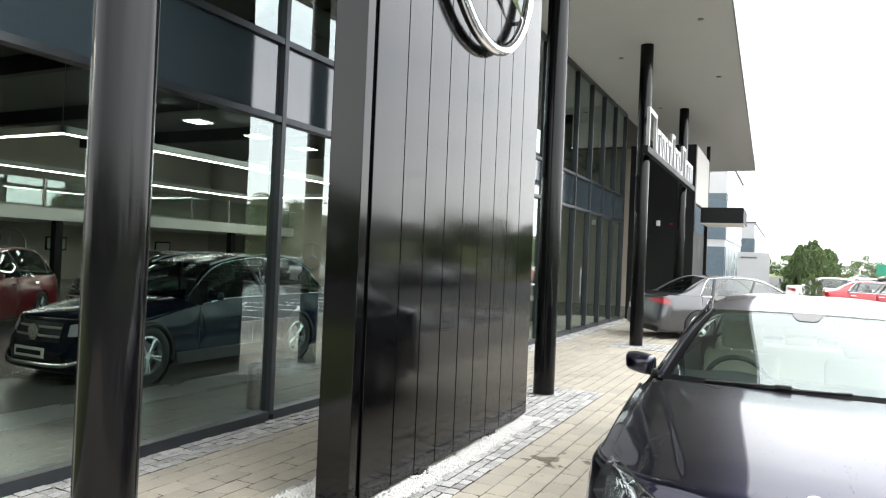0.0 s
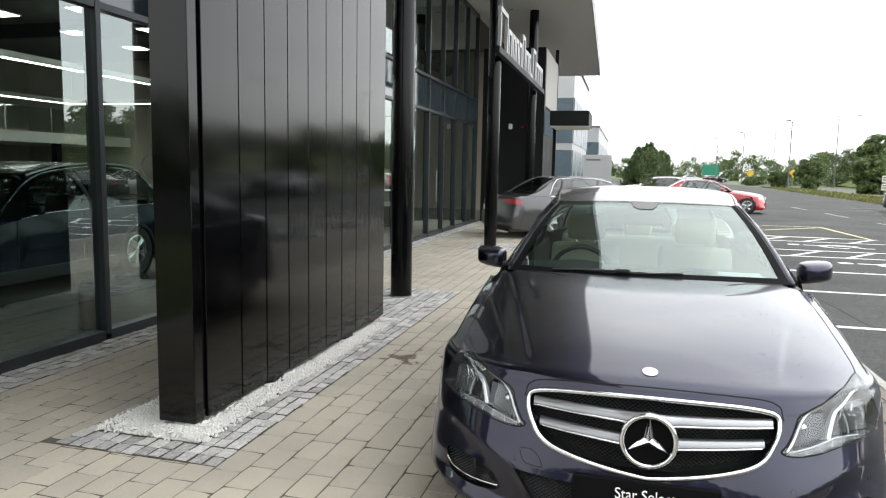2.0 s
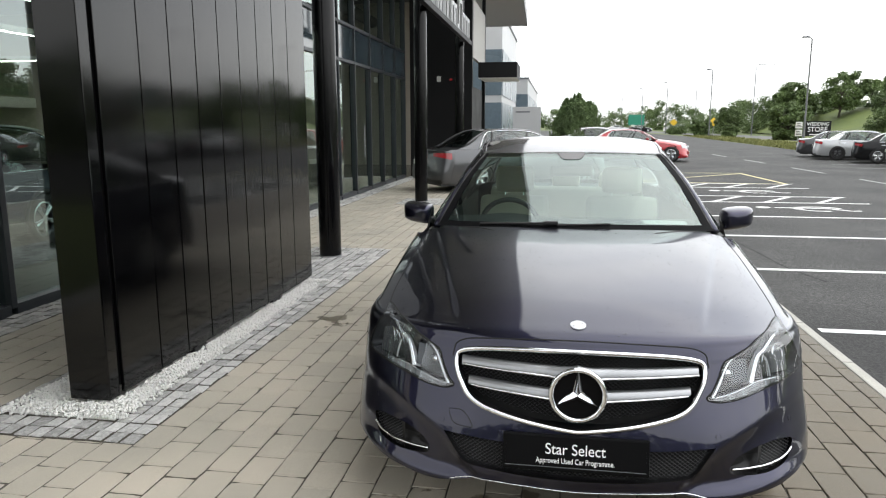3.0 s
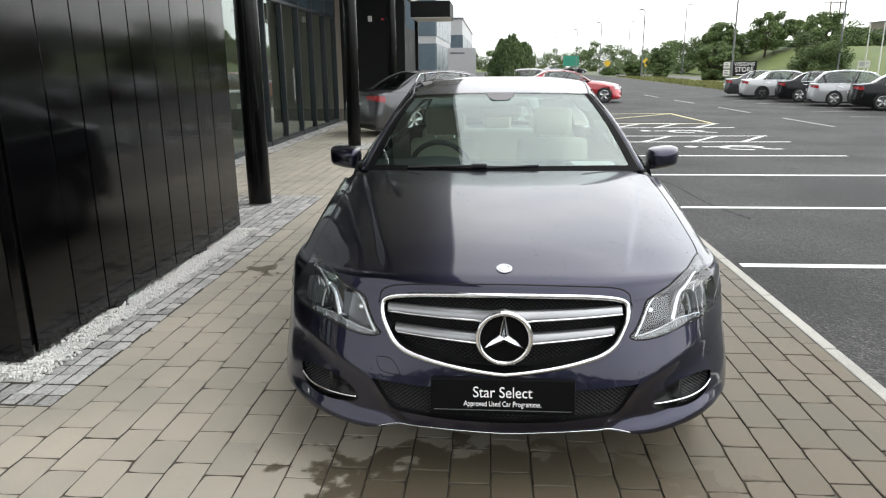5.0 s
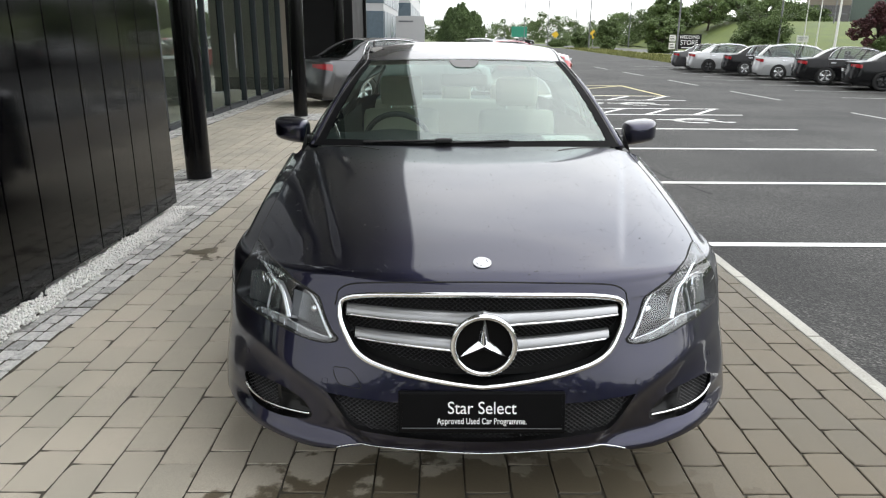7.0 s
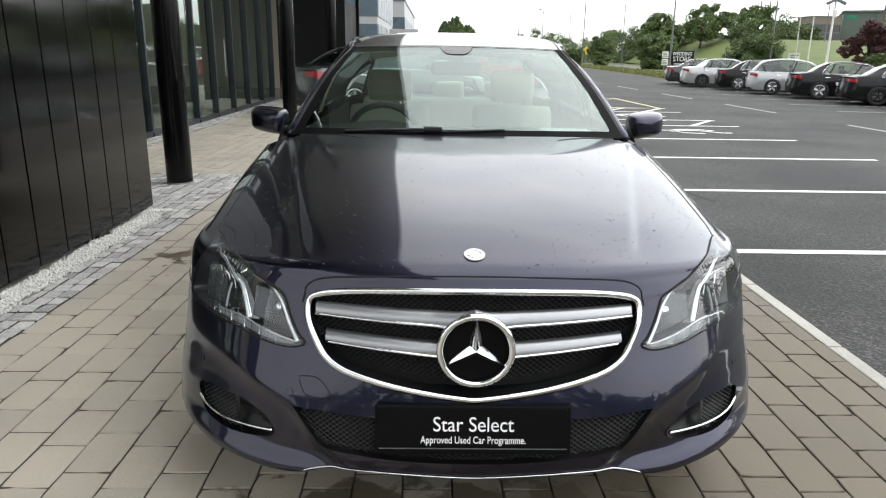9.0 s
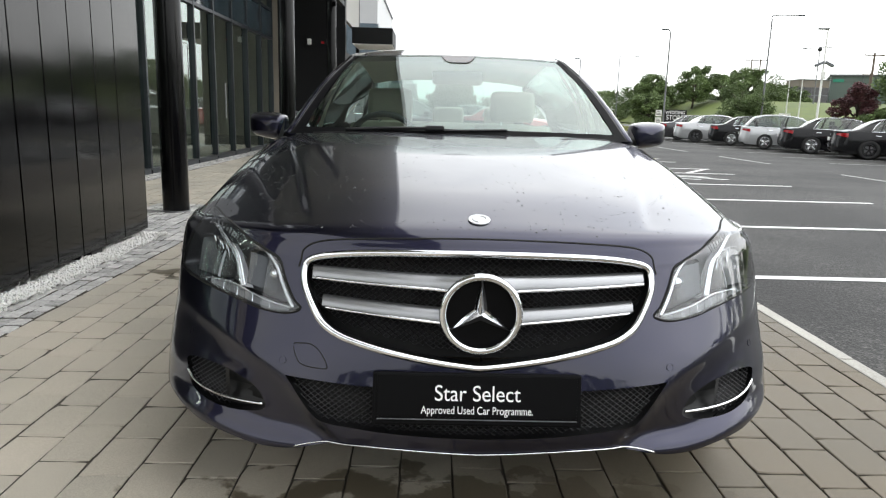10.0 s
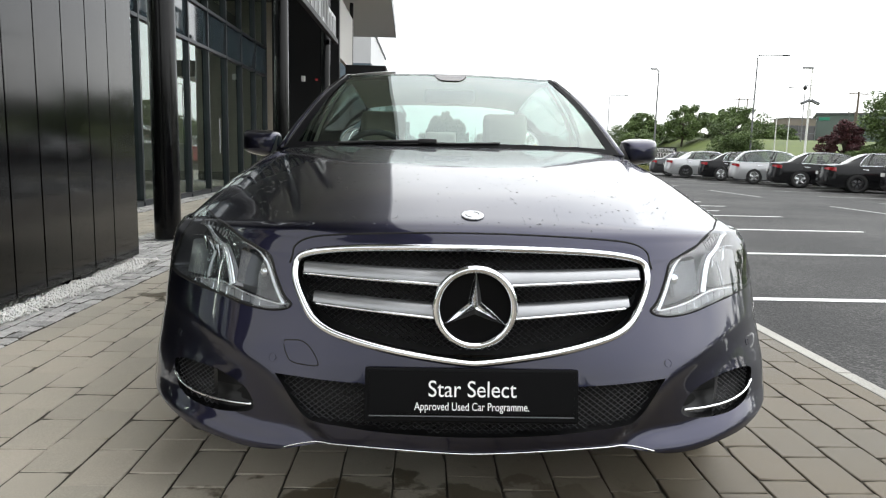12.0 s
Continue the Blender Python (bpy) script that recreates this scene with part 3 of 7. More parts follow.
light_loop(-21.3, -13.5, 6.5, 20.5, 3.8)
light_loop(-13.2, -8.0, -2.6, -0.6, 3.8)
for x in (-10.5, -13.0, -15.5):
    for y in (9.5, 12.0, 14.5, 17.0):
        p = thing("ceiling_panel", "square glowing ceiling light panel", "light", "ceiling panels")
        part("frame", box(x - 0.32, x + 0.32, y - 0.32, y + 0.32, 5.2, 5.24, 0.005), WHITEPANEL, p)
        part("diffuser", box(x - 0.29, x + 0.29, y - 0.29, y + 0.29, 5.19, 5.199), PANELLIGHT, p)
        part("rod", sweep(bmesh.new(), [(x, y, 5.24), (x, y, 6.0)], 0.008, 5), GALV, p)
for y in (-1.5, 3.0, 7.5, 12.0, 16.5):
    tagged(part("ceiling_beam", box(-27, -4.6, y, y + 0.25, 5.55, 5.999, 0.01), CHARCOAL), "dark steel beam under the showroom ceiling", "beam", kind="structure")
for x in (-7.0, -12.0):
    duct = tagged(part("air_duct", sweep(bmesh.new(), [(x, -0.85, 5.3), (x, 23.9, 5.3)], 0.2, 16), CEILDARK, smooth=True), "long round grey air duct under the ceiling", "duct", kind="structure")
proj = thing("ceiling_projector", "small white projector hung from the ceiling", "projector")
part("body", box(-9.2, -8.8, 1.4, 1.7, 3.75, 3.88, 0.02), WHITEPANEL, proj)
part("rod", sweep(bmesh.new(), [(-9.0, 1.55, 3.88), (-9.0, 1.55, 6.0)], 0.02, 8), GALV, proj)
bin_ = thing("waste_bin", "slim black waste bin beside the glass", "bin")
part("body", lathe(bmesh.new(), [(0.001, 0), (0.13, 0), (0.15, 0.02), (0.15, 0.58), (0.14, 0.6), (0.13, 0.6), (0.12, 0.05), (0.001, 0.05)], pose(-4.85, 2.78, 0) @ Matrix.Diagonal((0.6, 0.6, 0.75, 1)), 24), BLACKTRIM, bin_, smooth=True)

# ---- dark entrance portal, awning, long sign ----
BEIGEPANEL = mat("beige_cladding", (0.31, 0.30, 0.275), 0.6, 0.0, 0.06, 1.0, 50.0)
portal = thing("entrance_portal", "projecting charcoal panelled entrance block", "portal", kind="structure")
part("front_wall", box(-4.36, -2.53, 18.05, 18.3, 0, 5.09), CHARCOAL, portal)
part("side_wall", box(-2.63, -2.53, 18.31, 21.6, 3.45, 5.09), BEIGEPANEL, portal, "off-white side panel")
part("side_door", box(-2.71, -2.61, 18.31, 21.6, 0, 2.65), CHARCOAL, portal)
part("corner_post", box(-2.63, -2.52, 21.61, 21.75, 0, 5.6), CHARCOAL, portal)
part("awning", box(-2.529, -1.33, 19.6, 21.5, 2.96, 3.42, 0.01), CHARCOAL, portal)
part("awning_underside", box(-2.51, -1.35, 19.62, 21.48, 2.935, 2.956), WHITEPANEL, portal)
part("flood_light", box(-2.92, -2.80, 17.93, 18.049, 4.86, 4.95, 0.01), SATIN, portal)
part("wall_lamp", box(-3.55, -3.45, 17.95, 18.049, 2.75, 2.90, 0.01), WHITEPANEL, portal)
part("alarm_light", box(-3.18, -3.10, 17.98, 18.049, 2.78, 2.84, 0.01), RED_LENS, portal)
sign = thing("fascia_sign", "long black sign bar carrying tall silver letter shapes", "sign")
part("bar", box(-2.57, -2.47, 10.3, 17.4, 3.68, 3.80, 0.005), CHARCOAL, sign)
x, shapes = 10.5, ((0.86, 0.74), (0.46, 0.50), (0.36, 0.50), (0.42, 0.50), (0.46, 0.50), (0.48, 0.74), (0.46, 0.50), (0.38, 0.50), (0.26, 0.10), (0.60, 0.74), (0.46, 0.50), (0.46, 0.50), (0.40, 0.50))
for w, h in shapes:
    # one bent bar: up, across, down
    a, b, z0, z1 = x, x + w - 0.05, 3.80, 3.81 + h
    arch = [(a, z0), (a, z1), (b, z1), (b, z0), (b - 0.075, z0), (b - 0.075, z1 - 0.09), (a + 0.075, z1 - 0.09), (a + 0.075, z0)]
    bm = bmesh.new()
    rows = [[bm.verts.new((px, py, pz)) for py, pz in arch] for px in (-2.55, -2.49)]
    for q in ((0, 1, 6, 7), (1, 2, 5, 6), (2, 3, 4, 5)):
        bm.faces.new([rows[1][i] for i in q])
        bm.faces.new([rows[0][i] for i in q[::-1]])
    for i in range(8):
        j = (i + 1) % 8
        bm.faces.new((rows[0][i], rows[0][j], rows[1][j], rows[1][i]))
    part("letter_shape", bm, SILVERSIGN, sign)
    x += w + 0.045

# round silver emblems on the showroom's inner walls
for m in (Matrix.Translation((-26.98, 13.74, 1.37)) @ pose(0, 0, 0, 90, 0, 90), Matrix.Translation((-20.3, 23.98, 1.38)) @ pose(0, 0, 0, 90, 0, 0)):
    e = thing("back_wall_emblem", "round silver ring emblem on the beige inner wall", "emblem", "inner wall emblems", m)
    part("ring", sweep(bmesh.new(), [(0.62 * math.cos(a), 0.62 * math.sin(a), 0.05) for a in (2 * math.pi * k / 40 for k in range(40))], 0.05, 8, True), SATIN, e, smooth=True)
    part("arms", star_blade(bmesh.new(), pose(0, 0, 0), 0.62, 0.12, 0.06), SATIN, e)

# ---- neighbouring buildings ----
def glass_block(name, label, x0, x1, y0, y1, h, storeys, bays, parapet=0.0):
    t = thing(name, label, "building")
    part("wall", box(x0, x1 - 0.05, y0, y1, 0, h), SILVERSIGN, t)
    part("roof", box(x0 - 0.05, x1 + 0.05, y0 - 0.05, y1 + 0.05, h, h + 0.18), GREYMETAL, t)
    for s in range(storeys):
        z0, z1 = 0.15 + s * (h - parapet) / storeys, (s + 1) * (h - parapet) / storeys - 0.28
        for b in range(bays):
            a = y0 + (y1 - y0) * b / bays
            e = y0 + (y1 - y0) * (b + 1) / bays
            part("window", box(x1 - 0.06, x1 + 0.0, a + 0.06, e - 0.06, z0, z1), BLUEGLASS, t)
        n = 3
        for b in range(n):
            a = x0 + (x1 - x0) * b / n
            e = x0 + (x1 - x0) * (b + 1) / n
            part("window", box(a + 0.06, e - 0.06, y0 - 0.03, y0 + 0.03, z0, z1), BLUEGLASS, t)
    return t


BLUEGLASS = mat("blue_office_glass", (0.085, 0.115, 0.138), 0.28, 0.0, 0.2, 0.3, 8.0, spec=0.35)
glass_block("office_building", "white two-storey office with blue glass bands", -14, -3.4, 41, 56, 8.1, 2, 6, 1.8)
glass_block("office_building", "farther white office with blue glass bands", -15, -2.85, 66, 100, 5.8, 2, 9, 1.1)
totem = thing("totem_sign", "plain silver panel sign standing beside the entrance", "sign")
part("panel", box(-2.55, -0.98, 37.9, 38.1, 0.0, 2.52, 0.01), SILVERSIGN, totem)
part("title_bar", box(-2.4, -1.6, 37.885, 37.899, 2.2, 2.28), GREYMETAL, totem)
part("text_bar", box(-2.4, -1.3, 37.885, 37.899, 0.75, 0.80), GREYMETAL, totem)


# ---- the saloon: shapes ----
# nose of the saloon: rows from the lip up and back to the windscreen: y, z on the centre line, half width, sweep, drop, roundness
NOSE = [
    (0.05, 0.17, 0.86, 0.6, 0.02, 2.7), (-0.022, 0.2, 0.9, 0.64, 0.015, 2.8),
    (-0.046, 0.27, 0.918, 0.66, 0.0, 2.75), (-0.046, 0.36, 0.922, 0.68, 0.0, 2.65),
    (-0.035, 0.43, 0.922, 0.692, 0.0, 2.50), (-0.018, 0.50, 0.92, 0.688, 0.0, 2.34),
    (0.009, 0.59, 0.918, 0.672, 0.0, 2.20), (0.048, 0.69, 0.912, 0.66, 0.0, 2.15),
    (0.066, 0.735, 0.900, 0.68, 0.012, 2.2), (0.09, 0.766, 0.890, 0.68, 0.032, 2.3),
    (0.155, 0.793, 0.888, 0.67, 0.06, 2.4), (0.35, 0.846, 0.892, 0.6, 0.09, 2.4),
    (0.65, 0.897, 0.896, 0.52, 0.1, 2.5), (1.0, 0.942, 0.896, 0.42, 0.1, 2.6),
    (1.36, 0.972, 0.895, 0.33, 0.09, 2.6),
]


def glide(rows, v):
    """A smooth curve through evenly spaced rows of numbers."""
    v = min(max(v, 0.0), len(rows) - 1.0)
    i = min(int(v), len(rows) - 2)
    f = v - i
    a, b, c, d = rows[max(i - 1, 0)], rows[i], rows[i + 1], rows[min(i + 2, len(rows) - 1)]
    return [q + 0.5 * f * (r - p + f * (2 * p - 5 * q + 4 * r - s + f * (3 * (q - r) + s - p))) for p, q, r, s in zip(a, b, c, d)]


def ease(k):
    k = min(1.0, max(0.0, k))
    return k * k * (3 - 2 * k)


# the fold that runs from the lower intake out under the headlamp, and the bumper's lower edge
FOLD = curve_through([(0.30, 0.222), (0.374, 0.303), (0.42, 0.352), (0.468, 0.396), (0.522, 0.428), (0.594, 0.460), (0.66, 0.484), (0.744, 0.506), (0.95, 0.535)], 5)
LOWER = [(0.0, 1.60), (0.075, 1.73), (0.165, 1.81), (0.205, 1.72), (0.240, 1.58), (0.280, 1.48), (0.335, 1.48), (0.395, 1.60), (0.455, 1.70), (0.520, 1.81), (0.585, 1.98), (0.70, 2.15), (1.0, 2.20)]


def fold_height(x):
    if x <= FOLD[0][0]:
        return FOLD[0][1] - 1.09 * (FOLD[0][0] - x)
    for (xa, za), (xb, zb) in zip(FOLD, FOLD[1:]):
        if x <= xb:
            return za + (zb - za) * (x - xa) / (xb - xa)
    return FOLD[-1][1]


def nose(s, v):
    """A point of the nose: s runs across from -1 to 1, v up the rows."""
    y, z, w, sweep, drop, n = glide(NOSE, v)
    p = 2.2 + 0.24 * max(0.0, v - 10) ** 2
    u = math.sin(abs(s) * math.pi / 2) ** (2 / n)
    back = 1 - max(0.0, 1 - u ** n) ** (1 / n)
    x = math.copysign(w * u, s)
    # sculpted bumper: a fold beside the lower intake, behind it the hollow of the fog lamps; a shelf under the headlamps
    ax, dig, lift = abs(x), 0.0, 0.0
    if v < 7:
        below = fold_height(ax) - z
        below = (below + math.sqrt(below * below + 0.00012)) / 2
        ledge = 0.232 + 0.035 * ease((ax - 0.50) / 0.28)
        hollow = (1 - math.exp(-below / 0.055)) * ease((z - ledge) / 0.060) * ease((0.93 - ax) / 0.14)
        dig += 0.040 * hollow * (1 - 0.35 * ease((ax - 0.62) / 0.20))
        dig += 0.004 * ease((z - 0.47) / 0.09) * ease((0.70 - z) / 0.10) * math.exp(-((ax - 0.52) / 0.15) ** 2)
    if v > 9.5:
        # a long crease each side: a sharp step down from the raised middle, rising again to the wing
        off = ax - 0.415 - 0.245 * y
        lift = -0.0105 * (0.5 + 0.5 * math.tanh(off / 0.013)) * math.exp(-max(0.0, off) / 0.10) * ease((v - 9.6) / 1.2) * ease((14.3 - v) / 1.4)
    return (x, y + sweep * back + dig, z - drop * u ** p + lift)


def nose_normal(s, v):
    e = 1e-3
    a, b = Vector(nose(s + e, v)) - Vector(nose(s - e, v)), Vector(nose(s, min(v + 10 * e, 14))) - Vector(nose(s, max(v - 10 * e, 0)))
    return a.cross(b).normalized()


def nose_y(x, z):
    """How far back the bumper's skin lies at x, z."""
    lo, hi = 0.5, 8.0
    for _ in range(16):
        mid = (lo + hi) / 2
        lo, hi = (mid, hi) if glide(NOSE, mid)[1] < z else (lo, mid)
    _, _, w, _, _, n = glide(NOSE, lo)
    u = min(0.999, abs(x) / w)
    return nose(math.asin(u ** (n / 2)) * 2 / math.pi, lo)[1]


def on_nose(points, lift=0.0, per=6, closed=False):
    out = []
    for s, v in curve_through(points, per, closed):
        out.append(tuple(Vector(nose(s, v)) + nose_normal(s, v) * lift))
    return out


# outlines on the nose, as (s, v), for the side of positive s
HEAD = [(0.297, 5.80), (0.330, 5.66), (0.396, 5.70), (0.482, 5.88), (0.596, 6.02), (0.700, 6.10), (0.735, 6.22), (0.722, 6.56), (0.695, 7.12), (0.672, 8.32), (0.668, 9.60), (0.665, 10.48), (0.560, 9.97), (0.498, 8.80), (0.452, 7.75), (0.415, 7.34), (0.390, 7.12), (0.361, 6.90), (0.343, 6.48), (0.316, 6.02)]
GRILLE = [(0.000, 7.65), (0.089, 7.60), (0.186, 7.44), (0.261, 7.18), (0.293, 6.96), (0.300, 6.70), (0.296, 6.40), (0.279, 6.04), (0.250, 5.58), (0.211, 5.26), (0.157, 5.02), (0.089, 4.76), (0.032, 4.56), (0.000, 4.44)]
SHUT = [(0.000, 8.70), (0.061, 8.66), (0.154, 8.50), (0.236, 8.26), (0.282, 7.94), (0.307, 7.40), (0.311, 6.96), (0.314, 6.76)]
INTAKE = [(0.000, 3.67), (0.121, 3.68), (0.189, 3.72), (0.232, 3.76), (0.286, 3.80), (0.264, 3.44), (0.232, 2.84), (0.207, 2.52), (0.182, 2.44), (0.143, 2.38), (0.100, 2.30), (0.043, 2.22), (0.000, 2.18)]
FOG = [(0.598, 3.36), (0.555, 3.54), (0.478, 3.54), (0.408, 3.40), (0.352, 3.12), (0.324, 2.74), (0.319, 2.50), (0.345, 2.34), (0.405, 2.28), (0.486, 2.36), (0.558, 2.58), (0.584, 2.98)]
STRIPE = [(0.592, 2.98), (0.560, 2.78), (0.510, 2.64), (0.450, 2.56), (0.390, 2.55), (0.326, 2.58)]
TOW = [(0.289, 4.86), (0.275, 4.92), (0.254, 4.92), (0.232, 4.70), (0.211, 4.26), (0.218, 4.16), (0.257, 4.22), (0.275, 4.46)]
LIP = [(0.000, 1.665), (0.075, 1.795), (0.165, 1.875), (0.205, 1.785), (0.245, 1.62)]
ARCH_Y, ARCH_Z, ARCH_R = 0.84, 0.325, 0.355


def arch_edge():
    """The front wheel arch on the nose: (s, v) where it meets the opening."""
    out = []
    for k in range(25):
        v = 7.0 * k / 24
        lo, hi = 0.4, 1.0
        z = nose(0.9, v)[2]
        far = ARCH_R ** 2 - (z - ARCH_Z) ** 2
        if far < 0:
            continue
        want = ARCH_Y - math.sqrt(far)
        for _ in range(30):
            mid = (lo + hi) / 2
            lo, hi = (mid, hi) if nose(mid, v)[1] < want else (lo, mid)
        if lo < 0.995:
            out.append((lo, v))
    return out


def flip(loop):
    return [(-s, v) for s, v in loop[::-1]]


def nose_regions():
    """Cuts the nose along its outlines; gives the triangles of each region with places and normals."""
    from mathutils.geometry import delaunay_2d_cdt
    K = 7.0
    verts, edges, faces, names = [], [], [], []

    def add(loop, name):
        n = len(verts)
        if sum(a[0] * b[1] - b[0] * a[1] for a, b in zip(loop, loop[1:] + loop[:1])) < 0:
            loop = loop[::-1]
        verts.extend(Vector((s * K, v)) for s, v in loop)
        faces.append(list(range(n, n + len(loop))))
        names.append(name)

    for i in range(-90, 91):
        for j in range(0, 90):
            verts.append(Vector((i / 90 * K, j / 90 * 6.9)))
    for i in range(-100, 101):
        for j in range(70, 141):
            verts.append(Vector((i / 100 * K, j / 10)))
    low = curve_through(LOWER, 4)
    add(flip(low)[:-1] + low + [(1.0, 0.0), (-1.0, 0.0)], "under")
    both = lambda right: right + flip(right)[1:-1]
    add(both(curve_through(GRILLE, 5)), "grille")
    add(both(curve_through(INTAKE[:5], 4)[:-1] + curve_through(INTAKE[4:], 4)), "intake")
    for side, loop in (("l", HEAD), ("r", flip(HEAD))):
        add(curve_through(loop, 4, True), "head_" + side)
    for side, loop in (("l", FOG), ("r", flip(FOG))):
        add(curve_through(loop, 4, True), "fog_" + side)
    arch = arch_edge()
    loop = arch + [(1.0, arch[-1][1] + 0.05), (1.0, 0.0)]
    add(loop, "arch_l")
    add(flip(loop), "arch_r")
    # bonnet: the shut line, the inner edge of the lamps, the wing seam, the back edge
    seam = [(0.320, 6.80), (0.361, 6.93), (0.386, 7.16), (0.415, 7.38), (0.452, 7.78), (0.498, 8.82), (0.560, 9.99), (0.665, 10.50), (0.681, 10.9), (0.680, 11.3), (0.670, 12.0), (0.660, 13.0), (0.648, 14.0)]
    right = curve_through(SHUT, 5)[:-1] + curve_through(seam, 4)
    add(right + flip(right)[:-1], "bonnet")
    # wings: outside the seam, above the bumper seam
    wing = curve_through([(0.665, 10.49), (0.681, 10.9), (0.680, 11.3), (0.670, 12.0), (0.660, 13.0), (0.648, 14.0)], 4) + [(1.0, 14.0), (1.0, 6.4)] + [(0.80, 6.35), (0.735, 6.24), (0.724, 6.58), (0.697, 7.14), (0.674, 8.33), (0.670, 9.6)]
    add(wing, "wing_l")
    add(flip(wing), "wing_r")
    vs, _, fs, ov, _, of = delaunay_2d_cdt(verts, edges, faces, 0, 1e-5)
    out = {}
    for f, src in zip(fs, of):
        tags = [names[k] for k in src]
        pick = "bumper"
        for key in ("arch_l", "arch_r", "under", "head_l", "head_r", "grille", "intake", "fog_l", "fog_r", "bonnet", "wing_l", "wing_r"):
            if key in tags:
                pick = key
                break
        out.setdefault(pick, []).append(f)
    params = [(max(-1.0, min(1.0, p.x / K)), max(0.0, min(14.0, p.y))) for p in vs]
    return params, out


NOSE_PARAMS, NOSE_FACES = nose_regions()


def nose_part(name, region, material, parent, lift=0.0, label=""):
    """One panel of the nose, shaded by the true surface so that panels flow into one another."""
    used = sorted({i for f in NOSE_FACES[region] for i in f})
    index = {k: n for n, k in enumerate(used)}
    norms = [nose_normal(*NOSE_PARAMS[k]) for k in used]
    vs = [Vector(nose(*NOSE_PARAMS[k])) + n * lift for k, n in zip(used, norms)]
    me = bpy.data.meshes.new(name)
    me.from_pydata([tuple(v) for v in vs], [], [tuple(index[i] for i in f) for f in NOSE_FACES[region]])
    me.materials.append(material)
    me.shade_smooth()
    me.normals_split_custom_set_from_vertices([tuple(n) for n in norms])
    ob = new(name, me)
    ob.parent = parent
    return tagged(ob, label)


def flange(name, loop, depth, material, parent, closed=True, lift=0.0, inward=0.0):
    """The turned-in edge of an opening in the nose."""
    bm = bmesh.new()
    rows = []
    for s, v in loop:
        p = Vector(nose(s, v)) + nose_normal(s, v) * lift
        q = p + Vector((-p.x * inward, depth, 0))
        rows.append((bm.verts.new(p), bm.verts.new(q)))
    n = len(rows)
    for k in range(n if closed else n - 1):
        a, b = rows[k], rows[(k + 1) % n]
        bm.faces.new((a[0], b[0], b[1], a[1]))
    return part(name, bm, material, parent, smooth=True)


saloon = thing("saloon_car", "dark violet-grey executive saloon parked nose-out, wet with raindrops", "car")
bumper = nose_part("bumper", "bumper", PAINT, saloon)
bonnet = nose_part("bonnet", "bonnet", PAINT, saloon)
low_edge = [p for p in curve_through(LOWER, 4) if p[0] < 0.80]
low_edge = flip(low_edge)[:-1] + low_edge
flange("lower_return", low_edge, 0.05, PAINT, bumper, closed=False)
for side in "lr":
    nose_part("wing", "wing_" + side, PAINT, saloon)


for m in (1, -1):
    part("wing_shoulder", sweep(bmesh.new(), [tuple(Vector(nose(m, 9.5 + 0.1 * k)) + Vector((-m * 0.004, 0, -0.008))) for k in range(46)], 0.013, 8), PAINT, saloon, smooth=True)


def seam(path, r, parent, name="shut_line"):
    return part(name, sweep(bmesh.new(), path, r, 6), GAP, parent)


shut = curve_through(SHUT, 5)
seam([tuple(Vector(nose(s, v)) + nose_normal(s, v) * -0.0005) for s, v in flip(shut)[:-1] + shut], 0.0028, bonnet)
for m in (1, -1):
    seam(on_nose([(m * s, v) for s, v in ((0.665, 10.49), (0.681, 10.9), (0.680, 11.3), (0.670, 12.0), (0.660, 13.0), (0.648, 14.0))], -0.0005), 0.0026, bonnet)
    seam(on_nose([(m * s, v) for s, v in HEAD], 0.000, 4, True) + on_nose([(m * HEAD[0][0], HEAD[0][1])], 0.0, 1), 0.0045, saloon, "lamp_seal")
    seam(on_nose([(m * s, v) for s, v in ((0.735, 6.24), (0.80, 6.35), (1.0, 6.4))], -0.0005), 0.0025, bumper)
seam(on_nose([(-s, v) for s, v in TOW], -0.0006, 4, True), 0.0017, bumper, "tow_cover_line")

MESHGREY = mat("mesh_plastic", (0.0468, 0.0468, 0.0495), 0.30, 0.0, 0.1, 10.0, 100.0)
BARSILVER = mat("satin_grille_bar", (0.34, 0.345, 0.355), 0.34, 0.85, 0.05, 5.0, 60.0)
# grille: chrome surround, dark mesh, two double bars each side, ring and star
grille = thing("grille", "", "")
for key in ("label", "category"):
    if key in grille:
        del grille[key]
grille.parent = saloon
loop = curve_through(GRILLE, 6)
full = loop + flip(loop)[1:-1]
flange("surround_return", full, 0.05, BLACKTRIM, grille)
path = [tuple(Vector(nose(s, v)) + nose_normal(s, v) * 0.002) for s, v in full]
part("surround", sweep(bmesh.new(), path, 0.0092, 8, True, 0.8, (0, 1, 0)), CHROME, grille, "polished chrome surround", smooth=True)


def grille_depth(x, z):
    return 0.055 + 0.30 * x * x + 0.16 * (z - 0.46)


bm = bmesh.new()
patch(lambda u, w: ((u - 0.5) * 0.90, grille_depth((u - 0.5) * 0.90, 0.45 + 0.29 * w) + 0.025, 0.45 + 0.29 * w), 16, 4, bm)
part("backing", bm, GAP, grille)


